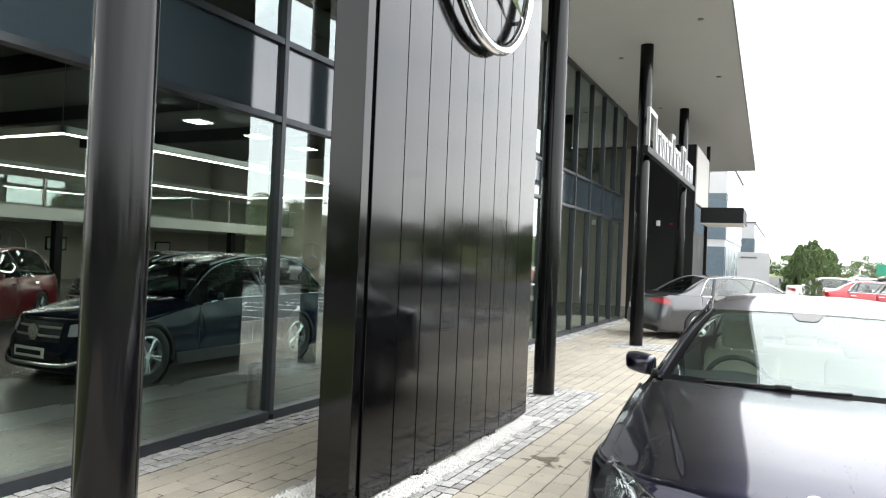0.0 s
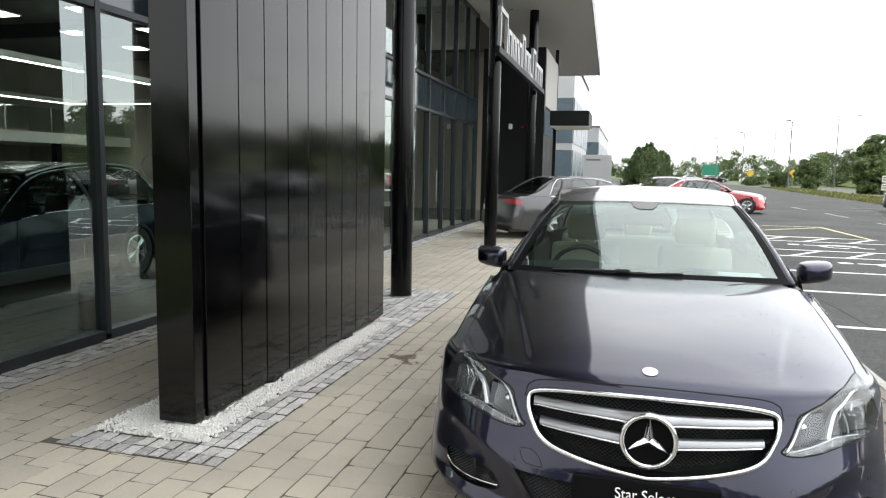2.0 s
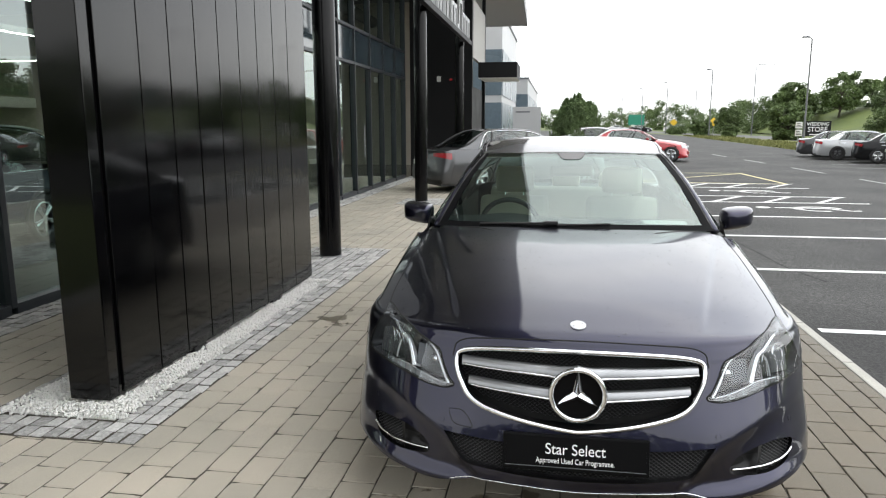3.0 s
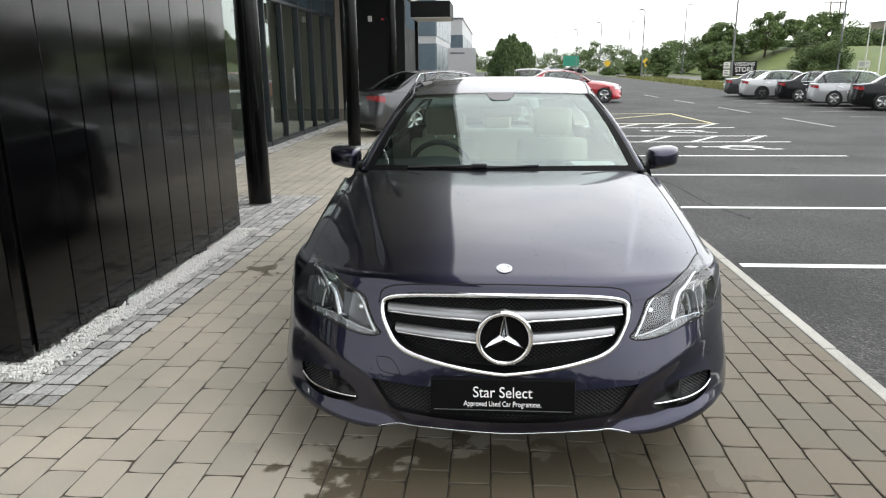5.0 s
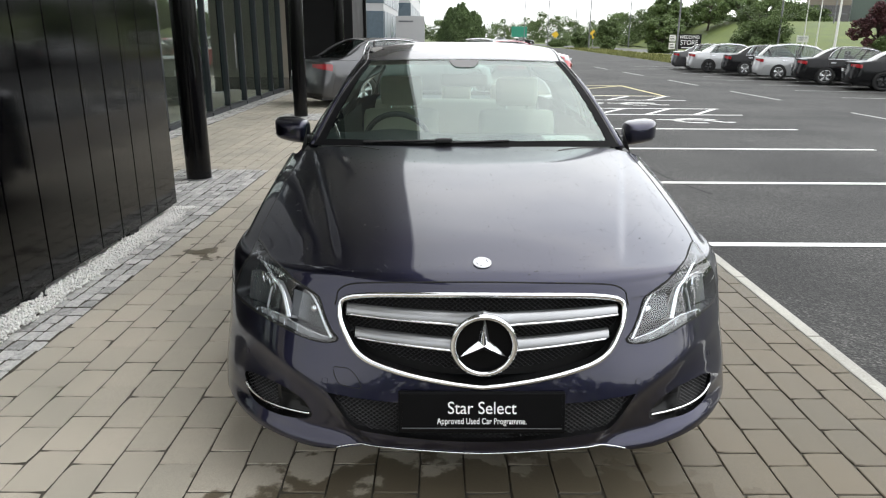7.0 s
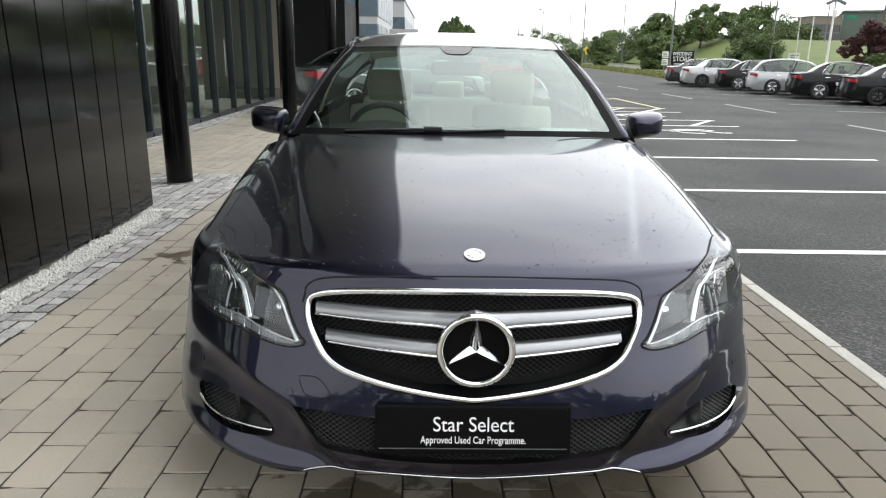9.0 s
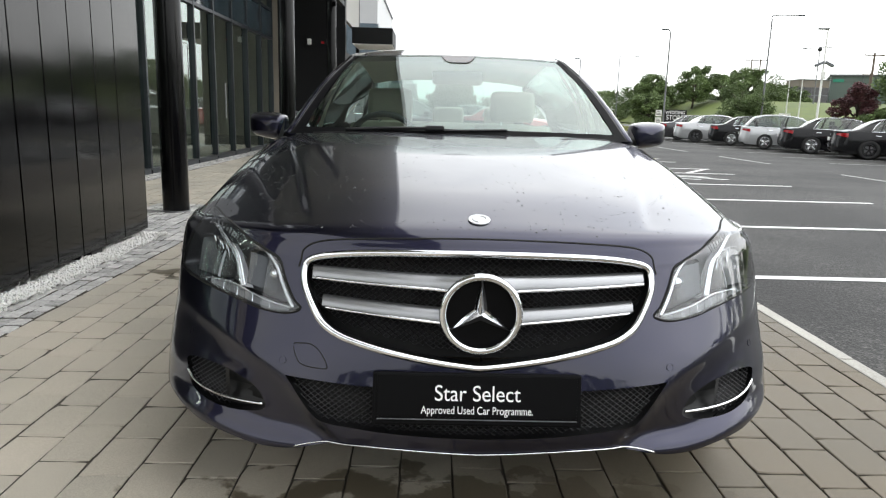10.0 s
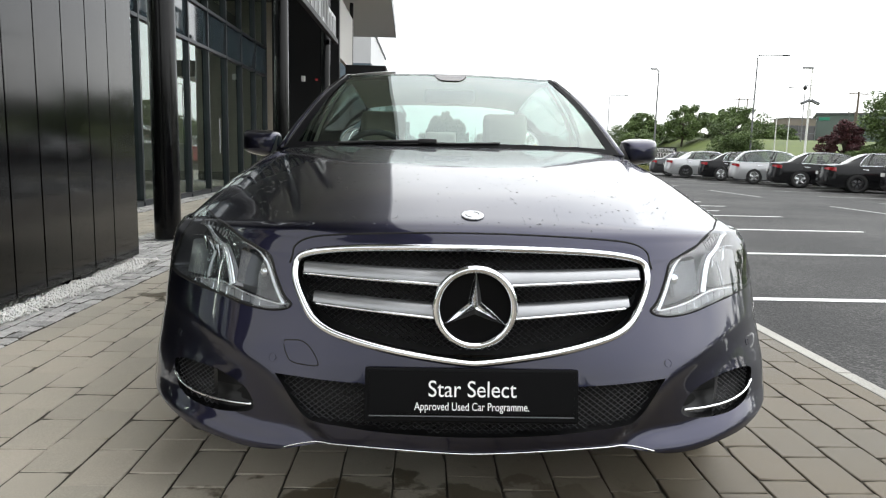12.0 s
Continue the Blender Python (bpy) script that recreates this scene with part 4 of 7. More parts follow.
def honeycomb(x0, x1, z0, z1, pitch, wire, depth, keep, wide=1.35):
    """A mesh of slanting wires."""
    bm = bmesh.new()
    rows = int((z1 - z0) / pitch) + 1
    cols = int((x1 - x0) / (pitch * 2 * wide)) + 1
    for r in range(rows):
        for c in range(cols):
            cx, cz = x0 + (c + 0.5 * (r % 2)) * pitch * 2 * wide, z0 + r * pitch
            for dx, dz in ((pitch * wide, pitch), (-pitch * wide, pitch)):
                a, b = (cx, cz), (cx + dx, cz + dz)
                if not (keep(*a) and keep(*b)):
                    continue
                pa, pb = Vector((a[0], depth(*a), a[1])), Vector((b[0], depth(*b), b[1]))
                side = Vector((-(pb - pa).z, 0, (pb - pa).x)).normalized() * wire
                front = Vector((0, -wire * 2.2, 0))
                v = [bm.verts.new(p) for p in (pa - side, pb - side, pb + side, pa + side, pa + front, pb + front)]
                for f in ((0, 1, 5, 4), (4, 5, 2, 3)):
                    bm.faces.new([v[i] for i in f])
    return bm


def inside(loop3d):
    poly = [(p[0], p[2]) for p in loop3d]

    def test(x, z):
        hit = False
        for (xa, za), (xb, zb) in zip(poly, poly[1:] + poly[:1]):
            if (za > z) != (zb > z) and x < (xb - xa) * (z - za) / (zb - za) + xa:
                hit = not hit
        return hit
    return test


part("mesh", honeycomb(-0.46, 0.46, 0.46, 0.74, 0.0068, 0.0010, lambda x, z: grille_depth(x, z) + 0.012, inside(path)), MESHGREY, grille, "black honeycomb mesh")
for m in (1, -1):
    for zi, zo, reach in ((0.650, 0.662, 0.418), (0.566, 0.591, 0.392)):
        def bar(u, w, m=m, zi=zi, zo=zo, reach=reach):
            # broad blade with a rolled lower edge
            x = reach * u
            z = zi + (zo - zi) * u
            h = 0.036 * (1 - 0.25 * u) * (1 + 0.7 * math.exp(-u * 14))
            k = w * 1.16
            # the upper face curls over from lying to upright
            bend = min(k, 1) * math.pi / 2
            dz, dy = h * (0.52 - 1.02 * (1 - math.cos(bend))), -0.002 - 0.026 * math.sin(bend)
            if k > 1:
                dy += 0.16 * (k - 1)
            return (m * x, grille_depth(x, z) - 0.024 + dy - 0.020 * max(0, 1 - u * 4), z + dz)
        part("bar", patch(bar, 20, 12), BARSILVER, grille, "satin silver double bar", smooth=True)
        edge = [bar(u / 20, 0.84) for u in range(21)]
        part("bar_trim", sweep(bmesh.new(), edge, 0.0042, 6), CHROME, grille, smooth=True)
ring = [(0.0915 * math.cos(a), -0.022, 0.594 + 0.0915 * math.sin(a)) for a in (2 * math.pi * k / 56 for k in range(56))]
part("star_ring", sweep(bmesh.new(), ring, 0.0090, 10, True, 1.0, (0, 1, 0)), CHROME, grille, "polished chrome ring", smooth=True)
bm = bmesh.new()
drum(bm, 0.090, 0.02, Matrix.Translation((0, 0.010, 0.594)) @ pose(0, 0, 0, 90, 0, 0), 40)
part("star_plate", bm, PLATEBLACK, grille)
M = Matrix.Translation((0, -0.008, 0.594)) @ pose(0, 0, 0, 90, 0, 0)
part("star", star_blade(bmesh.new(), M, 0.088, 0.020, 0.020), CHROME, grille, "raised three-armed chrome star")

# lower intake with mesh, chrome lip
intake_loop = curve_through(INTAKE[:5], 4)[:-1] + curve_through(INTAKE[4:], 4)
intake_full = intake_loop + flip(intake_loop)[1:-1]
flange("intake_return", intake_full, 0.06, BLACKTRIM, bumper)
ipath = [nose(s, v) for s, v in intake_full]
idep = lambda x, z: nose_y(x, z) + 0.020
part("intake_mesh", honeycomb(-0.50, 0.50, 0.255, 0.43, 0.0066, 0.0011, idep, inside(ipath)), MESHGREY, bumper, "black honeycomb mesh")
part("intake_backing", patch(lambda u, w: ((u - 0.5) * 1.0, idep((u - 0.5) * 1.0, 0.24 + 0.2 * w) + 0.022, 0.24 + 0.2 * w), 24, 6), GAP, bumper)
lip = on_nose(LIP, 0.003, 8)
lip = [(-x, y, z) for x, y, z in lip[::-1]][:-1] + lip
part("chrome_lip", sweep(bmesh.new(), lip, 0.0020, 6), CHROME, bumper, "thin chrome strip along the bumper lip", smooth=True)
under = [tuple(Vector(nose(k / 20, 1.2)) + Vector((0, 0.06, 0.025))) for k in range(-13, 14)]
bm = bmesh.new()
rows = [(bm.verts.new(p), bm.verts.new((p[0] * 0.95, p[1] + 0.5, p[2] + 0.02))) for p in under]
for a, b in zip(rows, rows[1:]):
    bm.faces.new((a[0], b[0], b[1], a[1]))
part("undertray", bm, BLACKTRIM, saloon)
part("valance", patch(lambda u, w: Vector(nose(1.3 * u - 0.65, 1.3 + 1.3 * w)) + Vector((0, 0.055, 0.02)), 40, 8), BLACKTRIM, bumper, smooth=True)
for m in (1, -1):
    fl = curve_through([(m * s, v) for s, v in FOG], 4, True)
    flange("fog_return", fl, 0.05, GLOSSBLACK, bumper, inward=0.02)
    fp = [nose(s, v) for s, v in fl]
    keep = inside(fp)
    key = "fog_l" if m > 0 else "fog_r"
    used = sorted({i for f in NOSE_FACES[key] for i in f})
    index = {k: n for n, k in enumerate(used)}
    me = bpy.data.meshes.new("fog_backing")
    me.from_pydata([tuple(Vector(nose(*NOSE_PARAMS[k])) + Vector((-m * 0.012, 0.048, 0.0))) for k in used], [], [tuple(index[i] for i in f) for f in NOSE_FACES[key]])
    me.materials.append(GAP)
    new("fog_backing", me).parent = bumper
    back = lambda x, z: nose_y(x, z) + 0.022
    xs = sorted((m * 0.655, m * 0.84))
    part("fog_mesh", honeycomb(xs[0], xs[1], 0.27, 0.42, 0.0058, 0.0011, back, keep), MESHGREY, bumper)
    part("fog_vane", patch(lambda u, w: Vector((m * (0.642 + 0.014 * u), back(0.64, 0.33) - 0.004 + 0.014 * u, 0.292 + 0.105 * w)), 2, 2), BLACKTRIM, bumper)
    part("fog_strip", sweep(bmesh.new(), on_nose([(m * s, v) for s, v in STRIPE], -0.002, 6), 0.0042, 6), CHROME, bumper, "thin chrome strip across the fog recess", smooth=True)

# parking sensors in the bumper skin
for m in (1, -1):
    for sx, sv in ((0.60, 4.35), (0.30, 4.30)):
        rot = nose_normal(m * sx, sv).to_track_quat("Z", "Y").to_matrix().to_4x4()
        part("parking_sensor", lathe(bmesh.new(), [(0.0005, 0.0008), (0.0085, 0.0008), (0.0090, -0.001), (0.0100, -0.001), (0.0104, 0.0006)], Matrix.Translation(nose(m * sx, sv)) @ rot, 20), PAINT, bumper)

# number plate with its two lines of lettering
plate = thing("number_plate", "", "")
for key in ("label", "category"):
    if key in plate:
        del plate[key]
plate.parent = saloon
lean = 13
plate.matrix_world = pose(-0.004, -0.050, 0.391, 90 - lean, 0, 0) @ Matrix.Scale(0.955, 4)
part("holder", box(-0.262, 0.262, -0.066, 0.066, -0.010, 0.010, 0.006), PLATEBLACK, plate)
part("face", box(-0.250, 0.250, -0.044, 0.059, 0.0105, 0.0125, 0.001), PLATEBLACK, plate, "black plate face")
part("lower_lip", box(-0.250, 0.250, -0.051, -0.0485, 0.0105, 0.013), GREYMETAL, plate)
letters("plate_title", "Star Select", 0.056, pose(0, 0.014, 0.0130), TEXTWHITE, plate, 0.0006, wide=0.90)
letters("plate_line", "Approved Used Car Programme.", 0.0275, pose(0, -0.027, 0.0130), TEXTWHITE, plate, 0.0006, wide=0.76)

# round bonnet badge
bm = bmesh.new()
bn = nose_normal(0.0, 10.0)
rot = bn.to_track_quat("Z", "Y").to_matrix().to_4x4()
drum(bm, 0.029, 0.004, Matrix.Translation(nose(0, 10.0)) @ rot, 32, 0.001)
eb = part("bonnet_badge", bm, SATIN, saloon, "small round silver badge", smooth=False)
bm = bmesh.new()
lathe(bm, [(0.0165, 0.0042), (0.0175, 0.0052), (0.0185, 0.0042)], Matrix.Translation(nose(0, 10.0)) @ rot, 32)
part("badge_ring", bm, CHROME, eb)

# headlamps
LAMPDARK = mat("smoked_lamp_pocket", (0.048, 0.049, 0.054), 0.2, 0.4, 0.1, 12.0, 90.0, coat=0.3)
STRIPGREY = mat("frosted_lamp_strip", (0.20, 0.205, 0.215), 0.3, 0.1, 0.12, 30.0, 200.0, coat=0.5)
LAMPHOUSE = mat("lamp_housing", (0.095, 0.098, 0.105), 0.26, 0.5, 0.1, 12.0, 90.0)
LENSWHITE = mat("clear_light_guide", (0.80, 0.82, 0.84), 0.22, 0.75, 0.05, 20.0, 90.0, coat=0.5)
for m in (1, -1):
    key = "head_l" if m > 0 else "head_r"
    lamp = thing("headlight", "", "")
    for k in ("label", "category"):
        if k in lamp:
            del lamp[k]
    lamp.parent = saloon
    nose_part("lens", key, LENS, lamp, 0.004)
    hl = curve_through([(m * s, v) for s, v in HEAD], 4, True)
    flange("housing_edge", hl, 0.07, LAMPHOUSE, lamp, inward=0.10)
    used = sorted({i for f in NOSE_FACES[key] for i in f})
    index = {k: n for n, k in enumerate(used)}
    me = bpy.data.meshes.new("housing")
    me.from_pydata([tuple(Vector(nose(*NOSE_PARAMS[k])) + Vector((-m * 0.035, 0.062, 0.004))) for k in used], [], [tuple(index[i] for i in f) for f in NOSE_FACES[key]])
    me.materials.append(LAMPHOUSE)
    me.shade_smooth()
    hs = new("housing", me)
    hs.parent = lamp
    put = lambda pts, lift, per=8: on_nose([(m * s, v) for s, v in pts], lift, per)
    deep = lambda s, v, d: Vector(nose(m * s, v)) - nose_normal(m * s, v) * d
    # dark pockets behind the lens, a broad outer one and a smaller inner one
    part("pocket", patch(lambda u, w: deep(0.485 + 0.185 * u, 6.26 - 0.08 * u + (0.55 + 1.0 * math.sin(math.pi * min(1, 0.78 * u)) - 0.25 * u) * w, 0.024 + 0.022 * math.sin(math.pi * u)), 14, 10), LAMPDARK, lamp, smooth=True)
    part("pocket", patch(lambda u, w: deep(0.366 + 0.085 * u, 6.12 + 0.10 * u + (0.40 + 0.55 * u) * w, 0.020 + 0.014 * math.sin(math.pi * u)), 10, 8), LAMPHOUSE, lamp, smooth=True)
    part("light_guide", sweep(bmesh.new(), put([(0.600, 8.75), (0.571, 8.18), (0.525, 7.30), (0.489, 6.94), (0.468, 6.54), (0.450, 6.14)], -0.008), [0.0045 + 0.0050 * k / 40 for k in range(41)], 8, False, 0.4, (0, 1, 0)), LENSWHITE, lamp, "pale slanting light guide", smooth=True)
    part("guide_wall", patch(lambda u, w: deep(0.450 + 0.075 * u - 0.012 * w, 6.14 + 1.14 * u, 0.010 + 0.022 * w), 12, 3), LAMPBOWL, lamp, smooth=True)
    part("inner_guide", sweep(bmesh.new(), put([(0.446, 7.46), (0.407, 7.20), (0.382, 6.92), (0.362, 6.62), (0.342, 6.24), (0.314, 5.80)], -0.005), [0.0030 + 0.0030 * k / 40 for k in range(41)], 8, False, 0.6, (0, 1, 0)), LENSWHITE, lamp, smooth=True)
    part("lower_guide", sweep(bmesh.new(), put([(0.582, 6.04), (0.575, 6.13), (0.511, 6.17), (0.464, 6.14), (0.386, 5.92), (0.318, 5.80)], -0.005), 0.0020, 8), LENSWHITE, lamp, smooth=True)
    part("led_strip", patch(lambda u, w: deep(0.325 + 0.245 * u, 5.62 + 0.40 * u + (0.16 + 0.10 * math.sin(math.pi * u)) * w, 0.012), 24, 3), STRIPGREY, lamp, smooth=True)
    for k in range(10):
        f = (k + 0.5) / 10
        s, v = 0.335 + 0.235 * f, 5.63 + 0.38 * f
        top = 0.14 + 0.10 * math.sin(math.pi * f)
        hook = [tuple(deep(s + 0.014, v + top, 0.008)), tuple(deep(s + 0.001, v + top, 0.007)), tuple(deep(s - 0.002, v + 0.03, 0.007)), tuple(deep(s + 0.010, v + 0.03, 0.008))]
        part("led_cell", sweep(bmesh.new(), hook, 0.0013, 5), CHROME if k % 2 else LAMPDARK, lamp)
    # projector, ribbed reflector and lamp holder in the pockets
    q = Matrix.Translation(deep(0.376, 6.52, 0.020)) @ pose(0, 0, 0, 90, 0, -m * 14)
    part("projector", lathe(bmesh.new(), [(0.0005, 0.010), (0.008, 0.008), (0.013, 0.0), (0.015, -0.002), (0.015, -0.012)], q, 20), CHROME, lamp, smooth=True)
    part("inner_reflector", patch(lambda u, w: deep(0.392 + 0.055 * u, 6.92 + 0.10 * u + 0.16 * w, 0.012 + 0.010 * w + 0.003 * math.sin(u * 22)), 16, 3), CHROME, lamp)
    for k in range(7):
        f = k / 6
        s, v = 0.590 - 0.088 * f, 7.48 - 0.42 * f
        low = (0.62, 0.30, 0.42, 0.26, 0.50, 0.30, 0.46)[k]
        part("reflector_rib", sweep(bmesh.new(), [tuple(deep(s, v, 0.014)), tuple(deep(s - 0.001, v - 0.5 * low, 0.022)), tuple(deep(s - 0.006, v - low, 0.026))], 0.0018 if k else 0.0034, 5), CHROME, lamp)
    part("reflector_edge", sweep(bmesh.new(), [tuple(deep(0.655 - 0.15 * k / 8, 7.36 + 0.30 * math.sin(math.pi * k / 8) - 0.28 * k / 8, 0.012)) for k in range(9)], 0.0014, 6), CHROME, lamp, smooth=True)
    part("holder", sweep(bmesh.new(), put([(0.548, 6.22), (0.545, 6.5), (0.536, 6.85)], -0.018), 0.0030, 8), LAMPBOWL, lamp, smooth=True)
    for k in range(11):
        f = k / 10
        at_in = curve_through([(0.640, 10.1), (0.536, 8.98), (0.480, 7.90)], 10)
        at_out = curve_through([(0.618, 8.95), (0.548, 8.02), (0.494, 7.42)], 10)
        i = min(int(f * 20), len(at_in) - 1, len(at_out) - 1)
        part("louvre", sweep(bmesh.new(), [tuple(deep(*at_in[i], 0.005)), tuple(deep(*at_out[i], 0.009))], 0.0022, 5), LAMPDARK, lamp)
    part("louvre_tray", patch(lambda u, w: deep(0.630 - 0.138 * u + 0.016 * (w - 0.5) * math.sin(math.pi * u), 9.0 - 1.55 * u + (0.95 - 0.45 * u) * w, 0.011), 14, 4), STRIPGREY, lamp, smooth=True)

# ---- glasshouse, roof, flanks ----
def screen(u, w):
    a = 2 * u - 1
    lo = Vector((0.762 * a, 1.392 + 0.138 * a * a, 0.972 - 0.012 * a * a))
    hi = Vector((0.560 * a, 2.085 + 0.06 * a * a, 1.346 - 0.012 * a * a))
    p = lo.lerp(hi, w)
    p.z += 0.030 * math.sin(math.pi * w)
    return p


SEALBLACK = mat("matt_black_seal", (0.004, 0.004, 0.0045), 0.6, 0.0, 0.1, spec=0.06)
FRIT = mat("printed_glass_band", (0.085, 0.078, 0.080), 0.25, 0.0, 0.08, 30.0, 200.0)
ws = part("windscreen", patch(screen, 24, 16), GLASS, saloon, smooth=True)
ws.visible_shadow = False
part("screen_band", patch(lambda u, w: screen(u, -0.02 + 0.055 * w) + Vector((0, -0.001, 0.003)), 24, 2), SEALBLACK, saloon)
for m in (1, -1):
    part("screen_edge", patch(lambda u, w: screen((0.5 - m * 0.5) + m * 0.042 * u, w) + Vector((0, -0.001, 0.003)), 2, 16), SEALBLACK, saloon)
part("screen_edge", patch(lambda u, w: screen(u, 0.988 + 0.012 * w) + Vector((0, -0.001, 0.003)), 24, 2), BLACKTRIM, saloon)


def roof(u, w):
    a = 2 * u - 1
    y = 2.09 + 1.66 * w
    half = 0.560 + 0.04 * math.sin(math.pi * w)
    z = 1.348 + 0.096 * math.sin(math.pi * w) - 0.024 * w
    k = min(1, w / 0.3)
    return Vector((half * a, y + 0.06 * a * a * (1 - 2 * w), z - (1 - k) * 0.012 * a * a - k * 0.038 * abs(a) ** 3.2))


part("roof", patch(roof, 28, 28), PAINT, saloon, smooth=True)


def backlight(u, w):
    a = 2 * u - 1
    lo = Vector((0.70 * a, 4.42 - 0.14 * a * a, 1.005))
    hi = Vector((0.545 * a, 3.76 - 0.06 * a * a, 1.318 - 0.03 * a * a))
    p = lo.lerp(hi, w)
    p.z += 0.03 * math.sin(math.pi * w)
    return p


rw = part("rear_window", patch(backlight, 20, 12), GLASS, saloon, smooth=True)
rw.visible_shadow = False


def side_x(y, z):
    x = 0.918 - (0.55 * (z - 0.6) ** 2 if z > 0.6 else 0.22 * (0.6 - z) ** 2)
    if y < 1.66:
        x -= 0.012 * ease((z - 0.6) / 0.15) * ease((1.66 - y) / 0.4)
    return x - 0.05 * max(0.0, (y - 3.6) / 1.2) ** 2


def belt(y):
    """Top edge of the flank."""
    if y < 1.70:
        lo, hi = 6.0, 14.0
        for _ in range(24):
            mid = (lo + hi) / 2
            lo, hi = (mid, hi) if nose(1.0, mid)[1] < y else (lo, mid)
        return nose(1.0, lo)[2] - 0.004
    return 0.88 + 0.06 * min(1, (y - 1.70) / 0.5) + 0.02 * (y - 2.2) / 2


def flank_faces(y0, y1):
    from mathutils.geometry import delaunay_2d_cdt
    ny = max(4, int((y1 - y0) / 0.05))
    verts, faces = [], []
    outline = [(y0 + (y1 - y0) * k / ny, belt(y0 + (y1 - y0) * k / ny)) for k in range(ny + 1)]
    outline += [(y1, 0.20)] + [(y0, 0.20)]
    verts += [Vector(p) for p in outline]
    faces.append(list(range(len(outline)))[::-1])
    for c in (ARCH_Y, 3.714):
        ring = [(c + ARCH_R * math.cos(a), ARCH_Z + ARCH_R * math.sin(a)) for a in (2 * math.pi * k / 48 for k in range(48))]
        if y0 - 0.4 < c < y1 + 0.4:
            n = len(verts)
            verts += [Vector(p) for p in ring]
            faces.append(list(range(n, n + 48)))
    for i in range(1, ny):
        y = y0 + (y1 - y0) * i / ny
        for j in range(1, 14):
            verts.append(Vector((y, 0.20 + (belt(y) - 0.20) * j / 14)))
    vs, _, fs, _, _, of = delaunay_2d_cdt(verts, [], faces, 0, 1e-5)
    keep = [f for f, src in zip(fs, of) if src == [0]]
    return vs, keep


for name, y0, y1 in (("wing_side", 0.70, 1.66), ("front_door", 1.668, 2.70), ("rear_door", 2.708, 3.66), ("rear_wing", 3.668, 4.30)):
    vs, keep = flank_faces(y0, y1)
    for m in (1, -1):
        me = bpy.data.meshes.new(name)
        me.from_pydata([(m * side_x(p.x, p.y), p.x, p.y) for p in vs], [], keep)
        me.materials.append(PAINT)
        me.shade_smooth()
        ob = new(name, me)
        ob.parent = saloon
        if "door" in name:
            yh = y1 - 0.18
            part("door_handle", sweep(bmesh.new(), [(m * (side_x(yh, 0.83) + 0.012), yh - 0.10, 0.83), (m * (side_x(yh, 0.83) + 0.024), yh - 0.05, 0.832), (m * (side_x(yh, 0.83) + 0.024), yh + 0.05, 0.834), (m * (side_x(yh, 0.83) + 0.012), yh + 0.10, 0.836)], 0.011, 8), PAINT, ob, smooth=True)

TAIL = [(4.74, 0.22, 0.875, 0.30, 0.0, 3.0, 2.2), (4.83, 0.30, 0.895, 0.40, 0.0, 2.8, 2.2), (4.86, 0.45, 0.908, 0.45, 0.0, 2.6, 2.2), (4.85, 0.60, 0.905, 0.48, 0.0, 2.5, 2.2),
        (4.82, 0.75, 0.90, 0.50, 0.0, 2.5, 2.2), (4.80, 0.90, 0.88, 0.48, 0.01, 2.5, 2.2), (4.79, 0.965, 0.85, 0.40, 0.03, 2.6, 3.0), (4.70, 0.985, 0.84, 0.30, 0.05, 2.8, 4.0), (4.43, 1.0, 0.84, 0.12, 0.06, 3.0, 5.0)]


def tail(s, v):
    y, z, w, sw, drop, n, p = glide(TAIL, v)
    u = math.sin(abs(s) * math.pi / 2) ** (2 / n)
    back = 1 - max(0.0, 1 - u ** n) ** (1 / n)
    return (math.copysign(w * u, s), y - sw * back, z - drop * u ** p)


